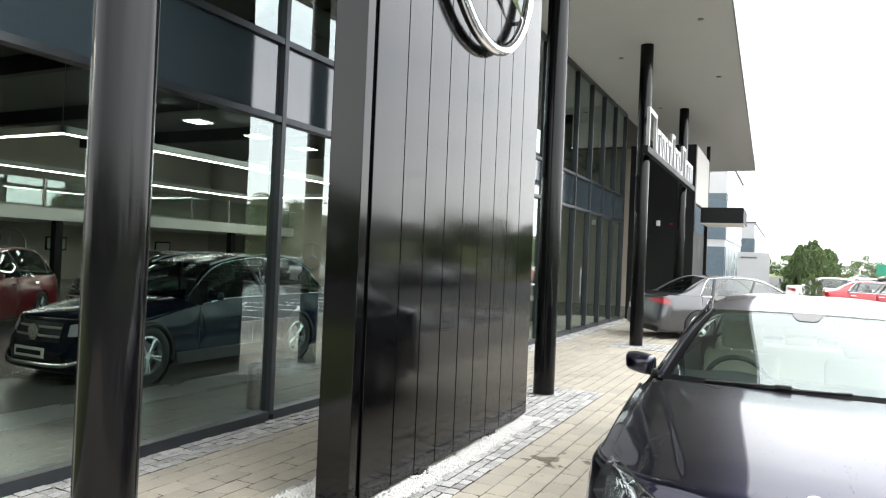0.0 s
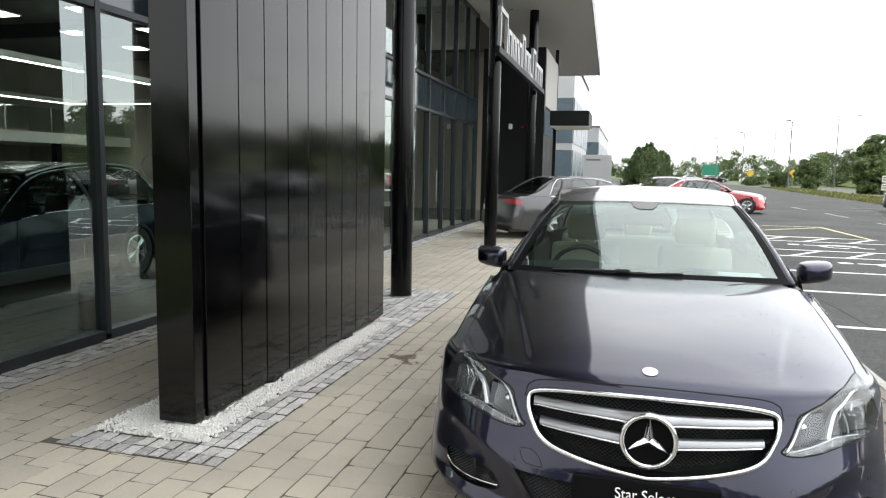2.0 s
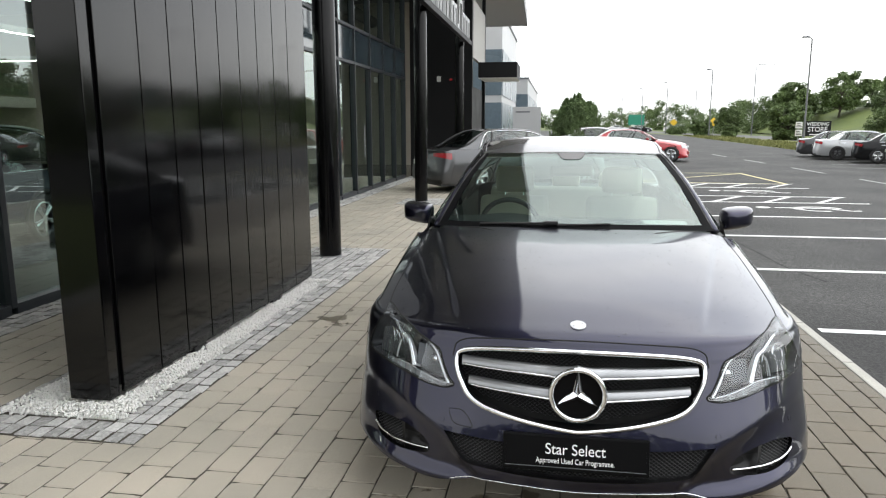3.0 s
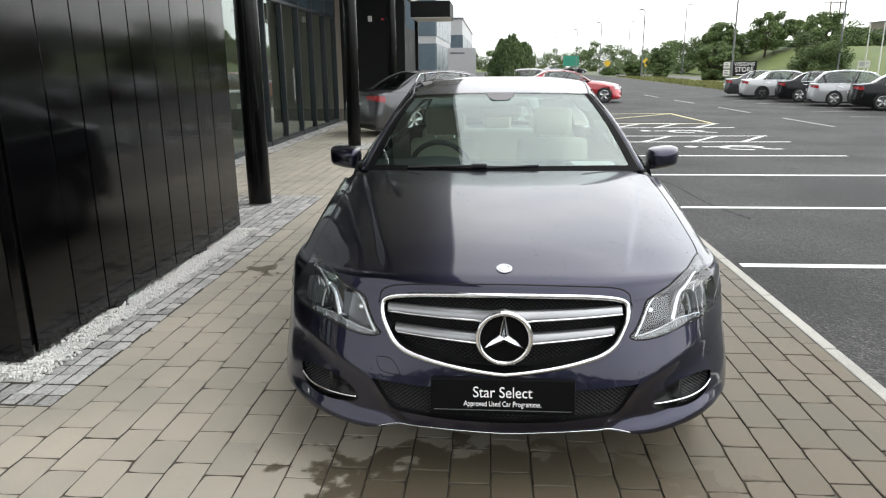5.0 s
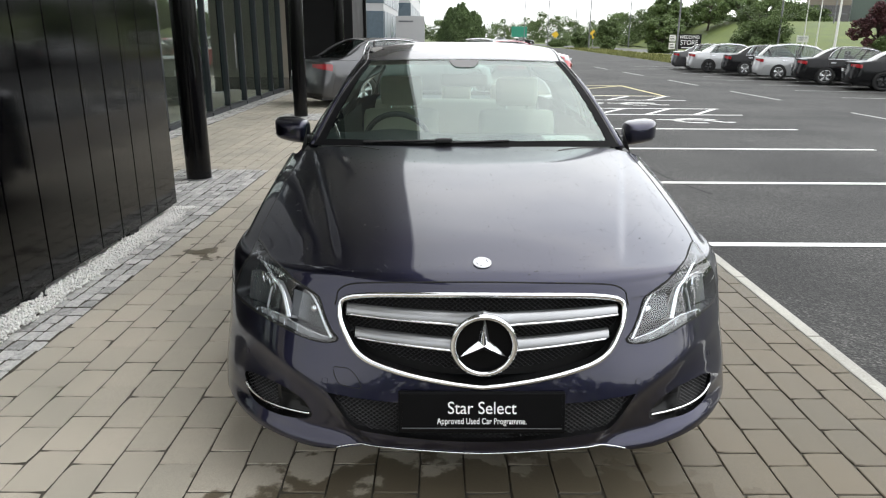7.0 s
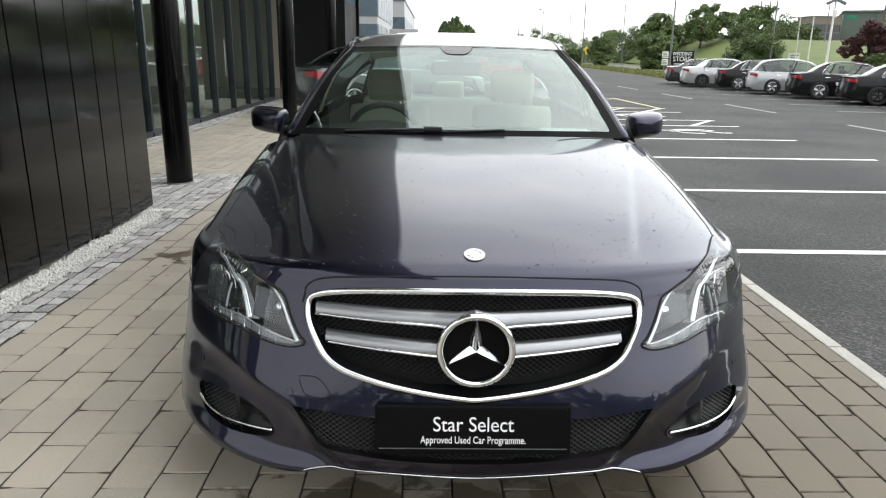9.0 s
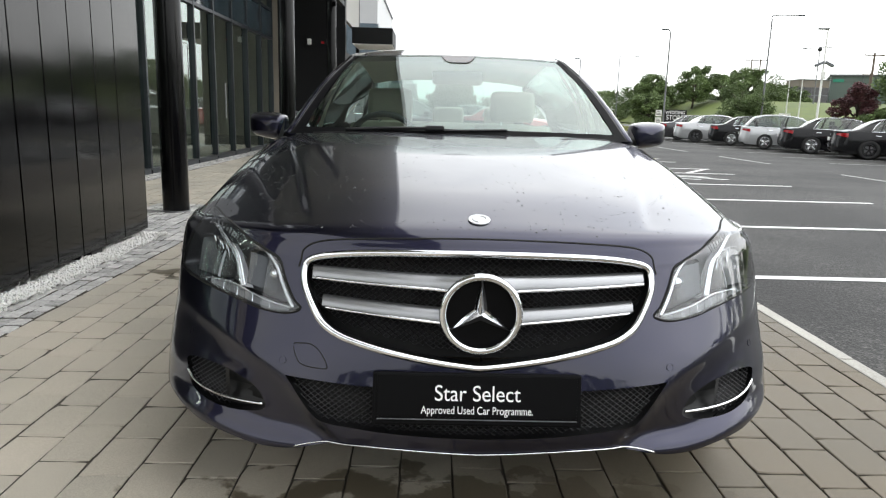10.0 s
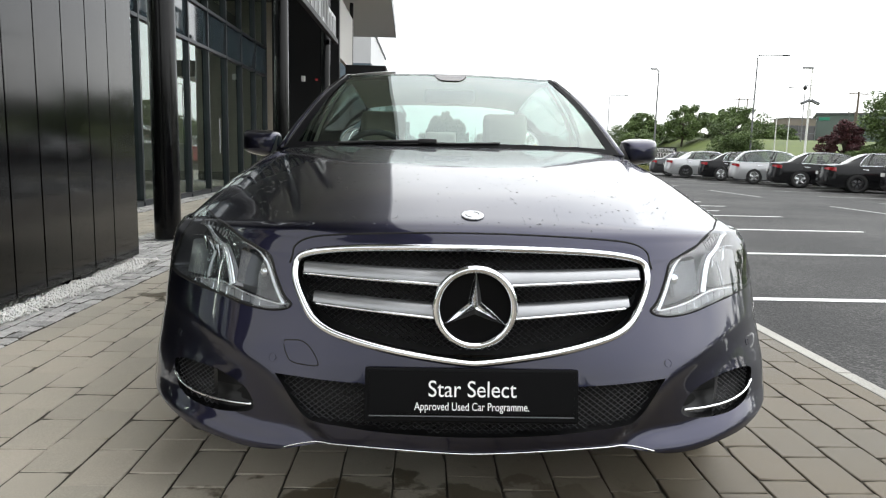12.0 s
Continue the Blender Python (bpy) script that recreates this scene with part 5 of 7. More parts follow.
part("rear_bumper", patch(lambda u, w: tail(2 * u - 1, 3.2 * w), 40, 10), PAINT, saloon, smooth=True)
part("boot_lid", patch(lambda u, w: tail(2 * u - 1, 3.22 + 4.78 * w), 40, 24), PAINT, saloon, smooth=True)
for m in (1, -1):
    part("tail_light", patch(lambda u, w: Vector(tail(m * (0.42 + 0.40 * u), 4.1 + 1.2 * w)) + Vector((m * 0.004, 0.006, 0)), 10, 6), RED_LENS, saloon, smooth=True)
    # pillars, roof rail, side glass
    raw = [screen(0.5 + 0.5 * m, k) for k in (0, 0.3, 0.6, 0.85, 0.99)] + [roof(0.5 + 0.5 * m, k) for k in (0.13, 0.28, 0.5, 0.75, 0.93)] + [backlight(0.5 + 0.5 * m, k) for k in (0.85, 0.55, 0.25, 0)]
    rail = [(p[0] * 0.997, p[1], p[2] - 0.015) for p in curve_through([tuple(p) for p in raw], 3)]
    part("pillar", sweep(bmesh.new(), rail, [max(0.013, 0.023 - 0.0016 * max(0, k - 7)) for k in range(len(rail))], 10, False, 0.8), PAINT, saloon, smooth=True)
    part("rail_gutter", sweep(bmesh.new(), [(p[0] - m * 0.016, p[1] - 0.004, p[2] + 0.015) for p in rail[:28]], 0.006, 6), BLACKTRIM, saloon, smooth=True)
    part("rail_trim", sweep(bmesh.new(), [(p[0] + m * 0.020, p[1], p[2] - 0.014) for p in rail[9:32]], 0.005, 6), CHROME, saloon, smooth=True)

    def side_glass(u, w, m=m, rail=rail):
        y0, y1 = 1.75, 4.15
        yb = y0 + (y1 - y0) * u
        lo = Vector((m * (side_x(yb, 0.93) - 0.012), yb, belt(yb) + 0.004))
        k = 3 + u * 29
        i = int(min(k, len(rail) - 2))
        hi = Vector(rail[i]).lerp(Vector(rail[i + 1]), k - i)
        p = lo.lerp(hi, w)
        p.x += m * 0.03 * math.sin(math.pi * w)
        return p
    sg = part("side_window", patch(side_glass, 30, 8), SIDEGLASS, saloon, smooth=True)
    sg.visible_shadow = False
    part("window_divider", sweep(bmesh.new(), [tuple(side_glass(0.40, k / 6) + Vector((m * 0.004, 0, 0))) for k in range(7)], 0.028, 6, False, 0.4, (1, 0, 0)), BLACKTRIM, saloon)
    part("rear_pillar", patch(lambda u, w: side_glass(0.83 + 0.17 * u + 0.07 * (w - 0.5) * (1 - u), w) + Vector((m * 0.003, 0, 0)), 8, 8), PAINT, saloon, smooth=True)
    part("centre_pillar", patch(lambda u, w: side_glass(0.365 + 0.07 * u, w) + Vector((-m * 0.035, 0, 0)), 3, 6), CREAM, saloon, "cream trimmed inner pillar", smooth=True)
    part("belt_trim", sweep(bmesh.new(), [tuple(side_glass(k / 24, 0) + Vector((m * 0.008, 0, 0))) for k in range(25)], 0.009, 6), CHROME, saloon, smooth=True)
    part("quarter_panel", patch(lambda u, w, m=m: Vector((m * (side_x(1.55 + 0.2 * u, 0.9) - 0.02 - 0.02 * w), 1.50 + 0.28 * u, belt(1.55 + 0.2 * u) - 0.01 + (0.02 + 0.13 * u) * w)), 4, 3), BLACKTRIM, saloon)
    # door mirror
    mir = thing("door_mirror", "", "")
    for k in ("label", "category"):
        if k in mir:
            del mir[k]
    mir.parent = saloon

    MX = 0.030 if m > 0 else -0.008

    def shell(u, w, m=m):
        # rounded box swept back, its face to the rear
        a = 2 * math.pi * u
        ca, sa = math.cos(a), math.sin(a)
        rx, rz = 0.100, 0.066
        sx = math.copysign(abs(ca) ** 0.42, ca)
        sz = math.copysign(abs(sa) ** 0.42, sa)
        th = math.pi / 2 * w
        k = math.sin(th) ** 0.62
        deep = 1 - math.cos(th) ** 0.8
        taper = 1 - 0.14 * max(0.0, m * sx * k)
        return Vector((m * 0.932 + MX + rx * sx * k, 1.845 + 0.11 * deep + 0.035 * m * sx * k, 0.974 + rz * sz * k * taper + 0.008 * m * sx * k))
    part("housing", patch(shell, 36, 12), PAINT, mir, smooth=True)
    part("back_rim", patch(lambda u, w, m=m: shell(u, 1.0, m).lerp(Vector((m * 0.932 + MX, 1.965, 0.985)), w * 0.08), 36, 1), BLACKTRIM, mir)
    part("mirror_glass", patch(lambda u, w, m=m: shell(u, 1.0, m).lerp(Vector((m * 0.932 + MX, 1.962, 0.985)), 0.08 + w * 0.919), 36, 3), CHROME, mir)
    part("arm", sweep(bmesh.new(), [(m * 0.78, 1.80, 0.928), (m * 0.85, 1.87, 0.936), (m * 0.92, 1.90, 0.950)], 0.030, 8, False, 0.7), BLACKTRIM, mir, smooth=True)

# wipers, cowl
part("cowl", patch(lambda u, w: Vector(((2 * u - 1) * 0.80, 1.33 + 0.16 * (2 * u - 1) ** 2 + 0.10 * w, 0.952 + 0.004 * w - 0.02 * (2 * u - 1) ** 2)), 20, 2), BLACKTRIM, saloon)
wp = thing("wiper", "", "")
for k in ("label", "category"):
    if k in wp:
        del wp[k]
wp.parent = saloon
sc = lambda x, w, up=0.012: tuple(screen(0.5 + x / 1.524, w) + Vector((0, -up * 0.5, up)))
part("blade", sweep(bmesh.new(), [sc(-0.34 + 0.54 * k / 12, 0.008 + 0.026 * (k / 12) ** 2, 0.006) for k in range(13)], 0.0055, 6), BLACKTRIM, wp)
part("arm", sweep(bmesh.new(), [sc(-0.50, 0.002, 0.010), sc(-0.30, 0.006, 0.016), sc(-0.10, 0.018, 0.014)], [0.008, 0.007, 0.006], 8), BLACKTRIM, wp)
hub = sc(-0.11, 0.016)
part("hub", box(-0.155, -0.075, hub[1] - 0.014, hub[1] + 0.014, hub[2] - 0.006, hub[2] + 0.014, 0.005), BLACKTRIM, wp)
for m in (1, -1):
    part("bonnet_gap", sweep(bmesh.new(), on_nose([(m * 0.235, 13.70), (m * 0.30, 13.86), (m * 0.37, 13.96), (m * 0.44, 14.0)], 0.0, 6), [0.002] + [0.007] * 17 + [0.009], 6, False, 0.5), BLACKTRIM, bonnet)
part("pod", patch(lambda u, w: screen(0.5 + (u - 0.5) * (0.060 + 0.090 * math.sqrt(w)), 0.855 + 0.130 * w) + Vector((0, -0.002, 0.0035)), 10, 8), FRIT, saloon)
part("inner_mirror", box(-0.13, 0.13, 2.05, 2.08, 1.20, 1.27, 0.02), DASH, saloon)

# cabin
part("dashboard", patch(lambda u, w: Vector(((2 * u - 1) * 0.74, 1.55 + 0.62 * w - 0.05 * math.cos((2 * u - 1) * 1.5), 0.915 + 0.035 * math.sin(w * 2.6) - 0.30 * max(0, w - 0.85) / 0.15 + 0.035 * math.exp(-((2 * u - 1) * 0.74 + 0.38) ** 2 / 0.03) * math.sin(w * 3))), 30, 12), DASH, saloon, smooth=True)
part("cabin_floor", box(-0.78, 0.78, 0.95, 4.3, 0.25, 0.30), DASH, saloon)
part("bulkhead", box(-0.78, 0.78, 1.60, 1.66, 0.30, 0.90), DASH, saloon)
sw = part("steering_wheel", sweep(bmesh.new(), [(-0.38 + 0.185 * math.cos(a), 2.16 - 0.07 * math.sin(a), 0.87 + 0.175 * math.sin(a)) for a in (2 * math.pi * k / 36 for k in range(36))], 0.016, 8, True, 1.0, (0, 1, 0)), DASH, saloon, smooth=True)
part("wheel_boss", box(-0.46, -0.30, 2.12, 2.18, 0.81, 0.92, 0.03), DASH, sw)
for m in (1, -1):
    seat = thing("seat", "", "")
    for k in ("label", "category"):
        if k in seat:
            del seat[k]
    seat.parent = saloon
    part("cushion", box(m * 0.40 - 0.26, m * 0.40 + 0.26, 2.35, 2.92, 0.42, 0.58, 0.06), CREAM, seat, smooth=True)
    bm = box(-0.26, 0.26, -0.06, 0.06, 0.0, 0.50, 0.05)
    bmesh.ops.transform(bm, matrix=pose(m * 0.40, 2.88, 0.50, -14, 0, 0), verts=bm.verts)
    part("backrest", bm, CREAM, seat, smooth=True)
    bm = box(-0.145, 0.145, -0.05, 0.05, 0.0, 0.20, 0.045)
    bmesh.ops.transform(bm, matrix=pose(m * 0.40, 3.01, 1.005, -8, 0, 0), verts=bm.verts)
    part("headrest", bm, CREAM, seat, smooth=True)
    for dx in (-0.07, 0.07):
        part("headrest_post", sweep(bmesh.new(), [(m * 0.40 + dx, 3.0, 0.94), (m * 0.40 + dx, 3.015, 1.03)], 0.006, 6), CHROME, seat)
rear = thing("rear_seat", "", "")
for k in ("label", "category"):
    if k in rear:
        del rear[k]
rear.parent = saloon
part("cushion", box(-0.66, 0.66, 3.25, 3.72, 0.40, 0.56, 0.06), CREAM, rear, smooth=True)
bm = box(-0.66, 0.66, -0.06, 0.06, 0.0, 0.50, 0.05)
bmesh.ops.transform(bm, matrix=pose(0, 3.72, 0.50, -16, 0, 0), verts=bm.verts)
part("backrest", bm, CREAM, rear, smooth=True)
for x in (-0.40, 0.0, 0.40):
    part("headrest", box(x - 0.12, x + 0.12, 3.86, 3.94, 0.965, 1.10, 0.03), CREAM, rear, smooth=True)
part("parking_card", box(0.42, 0.66, 1.74, 1.90, 0.952, 0.955), WHITEPANEL, saloon)
part("parcel_shelf", box(-0.66, 0.66, 3.94, 4.38, 0.955, 0.97), DASH, saloon)
part("headlining", patch(lambda u, w: roof(u, w) + Vector((0, 0, -0.03)), 12, 12), CREAM, saloon)
for m in (1, -1):
    part("door_lining", patch(lambda u, w, m=m: Vector((m * 0.80, 1.70 + 2.4 * u, 0.30 + 0.62 * w)), 6, 4), DASH, saloon)


def wheel(parent, x, y, r=0.335, width=0.235, out=1, rimmat=None):
    """A tyre with an alloy rim of five double spokes."""
    w = thing("wheel", "", "")
    for k in ("label", "category"):
        if k in w:
            del w[k]
    w.parent = parent
    w.location = (x, y, r - 0.004)
    q = pose(0, 0, 0, 0, 90 * out, 0)
    h = width / 2
    part("tyre", lathe(bmesh.new(), [(r * 0.66, -h * 0.8), (r * 0.72, -h), (r * 0.95, -h * 0.95), (r, -h * 0.7), (r, h * 0.7), (r * 0.95, h * 0.95), (r * 0.72, h), (r * 0.66, h * 0.8)], q, 40), RUBBER, w, smooth=True)
    bm = lathe(bmesh.new(), [(r * 0.67, h * 0.82), (r * 0.62, h * 0.86), (r * 0.58, h * 0.6), (r * 0.56, -h * 0.6)], q, 40)
    drum(bm, r * 0.14, 0.03, q @ Matrix.Translation((0, 0, h * 0.6)), 16)
    for k in range(5):
        a0 = 2 * math.pi * k / 5
        for d in (-0.13, 0.13):
            a = a0 + d
            sweep(bm, [tuple(q @ Vector((r * 0.10 * math.cos(a0), r * 0.10 * math.sin(a0), h * 0.70))), tuple(q @ Vector((r * 0.60 * math.cos(a), r * 0.60 * math.sin(a), h * 0.80)))], r * 0.055, 6)
    part("rim", bm, rimmat or ALLOY, w)
    part("brake_disc", drum(bmesh.new(), r * 0.45, 0.02, q @ Matrix.Translation((0, 0, 0)), 24), GALV, w)
    return w


for x, y in ((-0.758, ARCH_Y), (0.758, ARCH_Y), (-0.79, 3.714), (0.79, 3.714)):
    wheel(saloon, x, y, out=1 if x > 0 else -1)
    part("arch_liner", lathe(bmesh.new(), [(ARCH_R + 0.02, -0.12), (ARCH_R + 0.02, 0.10)], Matrix.Translation((x, y, ARCH_Z)) @ pose(0, 0, 0, 0, 90, 0), 40), BLACKTRIM, saloon)
part("sill", box(-0.86, 0.86, 1.2, 3.35, 0.17, 0.26, 0.02), BLACKTRIM, saloon)

# raindrops on the bonnet
rng = random.Random(9)
vs, fs = [], []
for k in range(1300):
    s, v = rng.uniform(-0.62, 0.62), 9.0 + 4.9 * rng.random() ** 0.62
    if rng.random() < 0.5 and noise.noise((s * 3, v * 0.7, 2)) < 0.05:
        continue
    p, n = Vector(nose(s, v)), nose_normal(s, v)
    r = rng.uniform(0.0009, 0.0024) * (1.5 if rng.random() < 0.08 else 1)
    t = n.orthogonal().normalized()
    b = n.cross(t)
    base = len(vs)
    vs += [tuple(p + (t * math.cos(a) + b * math.sin(a)) * r) for a in (math.pi * k / 4 for k in range(8))]
    vs += [tuple(p + (t * math.cos(a) + b * math.sin(a)) * r * 0.6 + n * r * 0.45) for a in (math.pi * k / 4 for k in range(8))]
    fs += [(base + i, base + (i + 1) % 8, base + 8 + (i + 1) % 8, base + 8 + i) for i in range(8)] + [tuple(base + 8 + i for i in range(8))]
me = bpy.data.meshes.new("rain_beading")
me.from_pydata(vs, [], fs)
me.materials.append(mat("water_bead", (0.02, 0.02, 0.025), 0.04, 0.0, 0.3, spec=0.7))
me.shade_smooth()
drops = new("rain_beading", me)
drops.parent = saloon
tagged(drops, "scattered clear raindrops", kind="stuff")


# ---- other cars ----
def car_template(hatch):
    """A plain parked car built once: its nose towards -y, its middle over the origin."""
    t = thing("parked_car", "parked car", "car")
    mid = 2.42
    at = lambda p: Vector((p[0], p[1] - mid, p[2]))
    end, high, low_y, low_z = (4.22, 0.10, 4.66, 1.02) if hatch else (3.50, 0.0, 4.17, 1.015)

    def top(u, w):
        a = 2 * u - 1
        half = 0.560 + 0.05 * math.sin(math.pi * w)
        z = 1.335 + (0.098 + high) * math.sin(math.pi * min(1, w * 0.80 + 0.05)) ** 0.7 - 0.01 * w
        return Vector((half * a, 2.09 + (end - 2.09) * w + 0.06 * a * a * (1 - 2 * w), z - 0.034 * abs(a) ** 2.6))

    def rear(u, w):
        a = 2 * u - 1
        p = Vector((0.71 * a, low_y - 0.14 * a * a, low_z)).lerp(top(u, 1.0), w)
        p.z += 0.03 * math.sin(math.pi * w)
        return p

    bm = patch(lambda u, w: at(nose(1.9 * u - 0.95, 14 * w)), 60, 70)
    doomed = [f for f in bm.faces if (lambda c: (c.y + mid - ARCH_Y) ** 2 + (c.z - ARCH_Z) ** 2 < ARCH_R ** 2 and abs(c.x) > 0.6)(f.calc_center_median())]
    bmesh.ops.delete(bm, geom=doomed, context="FACES")
    part("front_body", bm, PAINT, t, smooth=True)
    part("rear_body", patch(lambda u, w: at(tail(2 * u - 1, 8 * w)), 48, 36), PAINT, t, smooth=True)
    part("roof", patch(lambda u, w: at(top(u, w)), 20, 20), PAINT, t, smooth=True)
    if not hatch:
        def deck(u, w):
            a = 2 * u - 1
            p = at(tail(a * 0.97, 7.6)).lerp(at(rear(u, 0.0)), w)
            p.z += 0.012 * math.sin(math.pi * w)
            return p
        part("boot_lid", patch(deck, 16, 6), PAINT, t, smooth=True)
    part("windscreen", patch(lambda u, w: at(screen(u, w)), 16, 10), TINTED, t, smooth=True)
    part("rear_window", patch(lambda u, w: at(rear(u, w)), 14, 8), TINTED, t, smooth=True)
    part("grille", patch(lambda u, w: at(Vector(nose(0.50 * u - 0.25, 5.0 + 2.4 * w)) + Vector((0, -0.006, 0))), 12, 8), BLACKTRIM, t, smooth=True)
    part("lower_intake", patch(lambda u, w: at(Vector(nose(0.5 * u - 0.25, 2.3 + 1.2 * w)) + Vector((0, -0.005, 0))), 12, 4), BLACKTRIM, t, smooth=True)
    for v in (5.7, 6.6):
        part("grille_bar", sweep(bmesh.new(), [tuple(at(Vector(nose(0.48 * k / 12 - 0.24, v)) + Vector((0, -0.012, 0)))) for k in range(13)], 0.014, 6), SATIN, t, smooth=True)
    part("badge", drum(bmesh.new(), 0.09, 0.02, Matrix.Translation(at((0, -0.012, 0.60))) @ pose(0, 0, 0, 90, 0, 0), 24), CHROME, t)
    for name, y0, y1 in (("wing_side", 0.66, 1.66), ("front_door", 1.668, 2.70), ("rear_door", 2.708, 3.66), ("rear_wing", 3.668, 4.43)):
        vs, keep = flank_faces(y0, y1)
        for m in (1, -1):
            me = bpy.data.meshes.new(name)
            me.from_pydata([tuple(at((m * (side_x(p.x, p.y) + 0.004), p.x, p.y))) for p in vs], [], keep)
            me.materials.append(PAINT)
            me.shade_smooth()
            ob = new(name, me)
            ob.parent = t
            if "door" in name:
                part("door_handle", sweep(bmesh.new(), [tuple(at((m * (side_x(y1, 0.82) + 0.02), y1 - 0.26, 0.82))), tuple(at((m * (side_x(y1, 0.82) + 0.02), y1 - 0.08, 0.83)))], 0.013, 6), CHROME, ob)
    for m in (1, -1):
        raw = [screen(0.5 + 0.5 * m, k) for k in (0, 0.3, 0.6, 0.88)] + [top(0.5 + 0.5 * m, k) for k in (0.08, 0.25, 0.5, 0.75, 0.93)] + [rear(0.5 + 0.5 * m, k) for k in (0.85, 0.55, 0.25, 0)]
        rail = [at(p) for p in curve_through([tuple(p) for p in raw], 3)]

        def glass_side(u, w, m=m, rail=rail):
            y0, y1 = 1.75, (4.45 if hatch else 3.72)
            yb = y0 + (y1 - y0) * u
            k = 3 + u * (29 if hatch else 23)
            i = int(min(k, len(rail) - 2))
            p = at((m * (side_x(yb, 0.93) - 0.012), yb, belt(yb) + 0.004)).lerp(rail[i].lerp(rail[i + 1], k - i), w)
            p.x += m * 0.03 * math.sin(math.pi * w)
            return p
        part("pillar", sweep(bmesh.new(), [tuple(p) for p in rail], 0.026, 8), PAINT, t, smooth=True)
        part("side_window", patch(glass_side, 24, 6), TINTED, t, smooth=True)
        if not hatch:
            def quarter(u, w, m=m, rail=rail):
                yb = 3.72 + 0.66 * u
                k = 26 + u * 10
                i = int(min(k, len(rail) - 2))
                p = at((m * (side_x(yb, 0.93) - 0.012 - 0.05 * u), yb, belt(min(yb, 4.3)) + 0.004)).lerp(rail[i].lerp(rail[i + 1], k - i), w)
                p.x += m * 0.03 * math.sin(math.pi * w) * (1 - u)
                return p
            part("rear_quarter", patch(quarter, 8, 6), PAINT, t, smooth=True)
        for f in (0.44, 0.86):
            part("window_divider", sweep(bmesh.new(), [tuple(glass_side(f, k / 6) + Vector((m * 0.004, 0, 0))) for k in range(7)], 0.030, 6, False, 0.4, (1, 0, 0)), BLACKTRIM, t)
        part("belt_trim", sweep(bmesh.new(), [tuple(glass_side(k / 20, 0) + Vector((m * 0.008, 0, 0))) for k in range(21)], 0.010, 6), CHROME, t, smooth=True)
        part("window_trim", sweep(bmesh.new(), [tuple(p + Vector((m * 0.024, 0, -0.012))) for p in rail[3:(34 if hatch else 26)]] + ([] if hatch else [tuple(glass_side(1.0, k) + Vector((m * 0.012, 0, 0))) for k in (0.7, 0.35, 0)]), 0.008, 6), CHROME, t, smooth=True)
        part("headlight", patch(lambda u, w, m=m: at(Vector(nose(m * (0.31 + 0.40 * u), 5.75 + 0.35 * u + (1.2 + 1.5 * u) * w)) + Vector((m * 0.003, -0.005, 0.003))), 12, 6), LAMPBOWL, t, smooth=True)
        part("tail_light", patch(lambda u, w, m=m: at(Vector(tail(m * (0.42 + 0.52 * u), 4.45 - 0.45 * u + (0.45 + 0.85 * u - 0.35 * u * u) * w)) + Vector((m * 0.006, 0.008, 0.002))), 14, 8), RED_LENS, t, smooth=True)
        part("door_mirror", box(m * 0.93 - 0.10, m * 0.93 + 0.10, 1.83 - mid, 1.95 - mid, 0.93, 1.05, 0.035), PAINT, t, smooth=True)
        for y in (ARCH_Y, 3.714):
            wheel(t, m * 0.805, y - mid, 0.335, 0.225, m)
            part("arch_liner", lathe(bmesh.new(), [(ARCH_R + 0.015, -0.14), (ARCH_R + 0.015, 0.095)], Matrix.Translation((m * 0.80, y - mid, ARCH_Z)) @ pose(0, 0, 0, 0, 90 * m, 0), 32), GAP, t)
    part("rear_plate", box(-0.26, 0.26, 4.865 - mid, 4.875 - mid, 0.62, 0.73, 0.002), WHITEPANEL, t)
    part("front_plate", box(-0.26, 0.26, -0.075 - mid, -0.062 - mid, 0.33, 0.44, 0.002), WHITEPANEL, t)
    part("plate_bar", box(-0.22, 0.22, -0.079 - mid, -0.076 - mid, 0.36, 0.41), CHARCOAL, t)
    part("underbody", box(-0.80, 0.80, -2.2, 2.2, 0.16, 0.36), BLACKTRIM, t)
    part("rear_skirt", patch(lambda u, w: at(Vector(tail(1.5 * u - 0.75, 0.05 + 1.0 * w)) + Vector((0, 0.006, -0.004))), 20, 4), BLACKTRIM, t, "black lower bumper", smooth=True)
    for x in (-0.40, 0.40):
        part("headrest", box(x - 0.12, x + 0.12, 0.50, 0.58, 1.13, 1.27, 0.03), DASH, t)
    part("rear_bench", box(-0.62, 0.62, 1.20, 1.34, 0.45, 1.04, 0.05), DASH, t)
    for x in (-0.4, 0.4):
        part("seat", box(x - 0.24, x + 0.24, 0.42, 0.56, 0.45, 1.12, 0.05), DASH, t)
    return t


TEMPLATES = {}


def street_car(label, paint, m, group="", length=4.87, roof_z=1.44, hatch=False, rim=None, name="parked_car"):
    """A copy of the plain car in its own paint, stretched a little to its size."""
    fresh = hatch not in TEMPLATES
    if fresh:
        TEMPLATES[hatch] = car_template(hatch)
    src = TEMPLATES[hatch]
    pose_m = m @ Matrix.Diagonal((min(1.0, length / 4.75), length / 4.87, roof_z / (1.53 if hatch else 1.43), 1))
    if fresh:
        src.matrix_basis = pose_m
        t = src
    else:
        loc, rot, sca = pose_m.decompose()
        t = copy_thing(src, Matrix.LocRotScale(loc, rot, None))
        t.scale = sca
    t.name = name
    tagged(t, label, "car", group)
    for o in t.children_recursive:
        if o.type == "MESH" and o.data.materials[0] in (PAINT, ALLOY):
            want = paint if o.data.materials[0] == PAINT else rim
            if want:
                o.material_slots[0].link = "OBJECT"
                o.material_slots[0].material = want
    return t


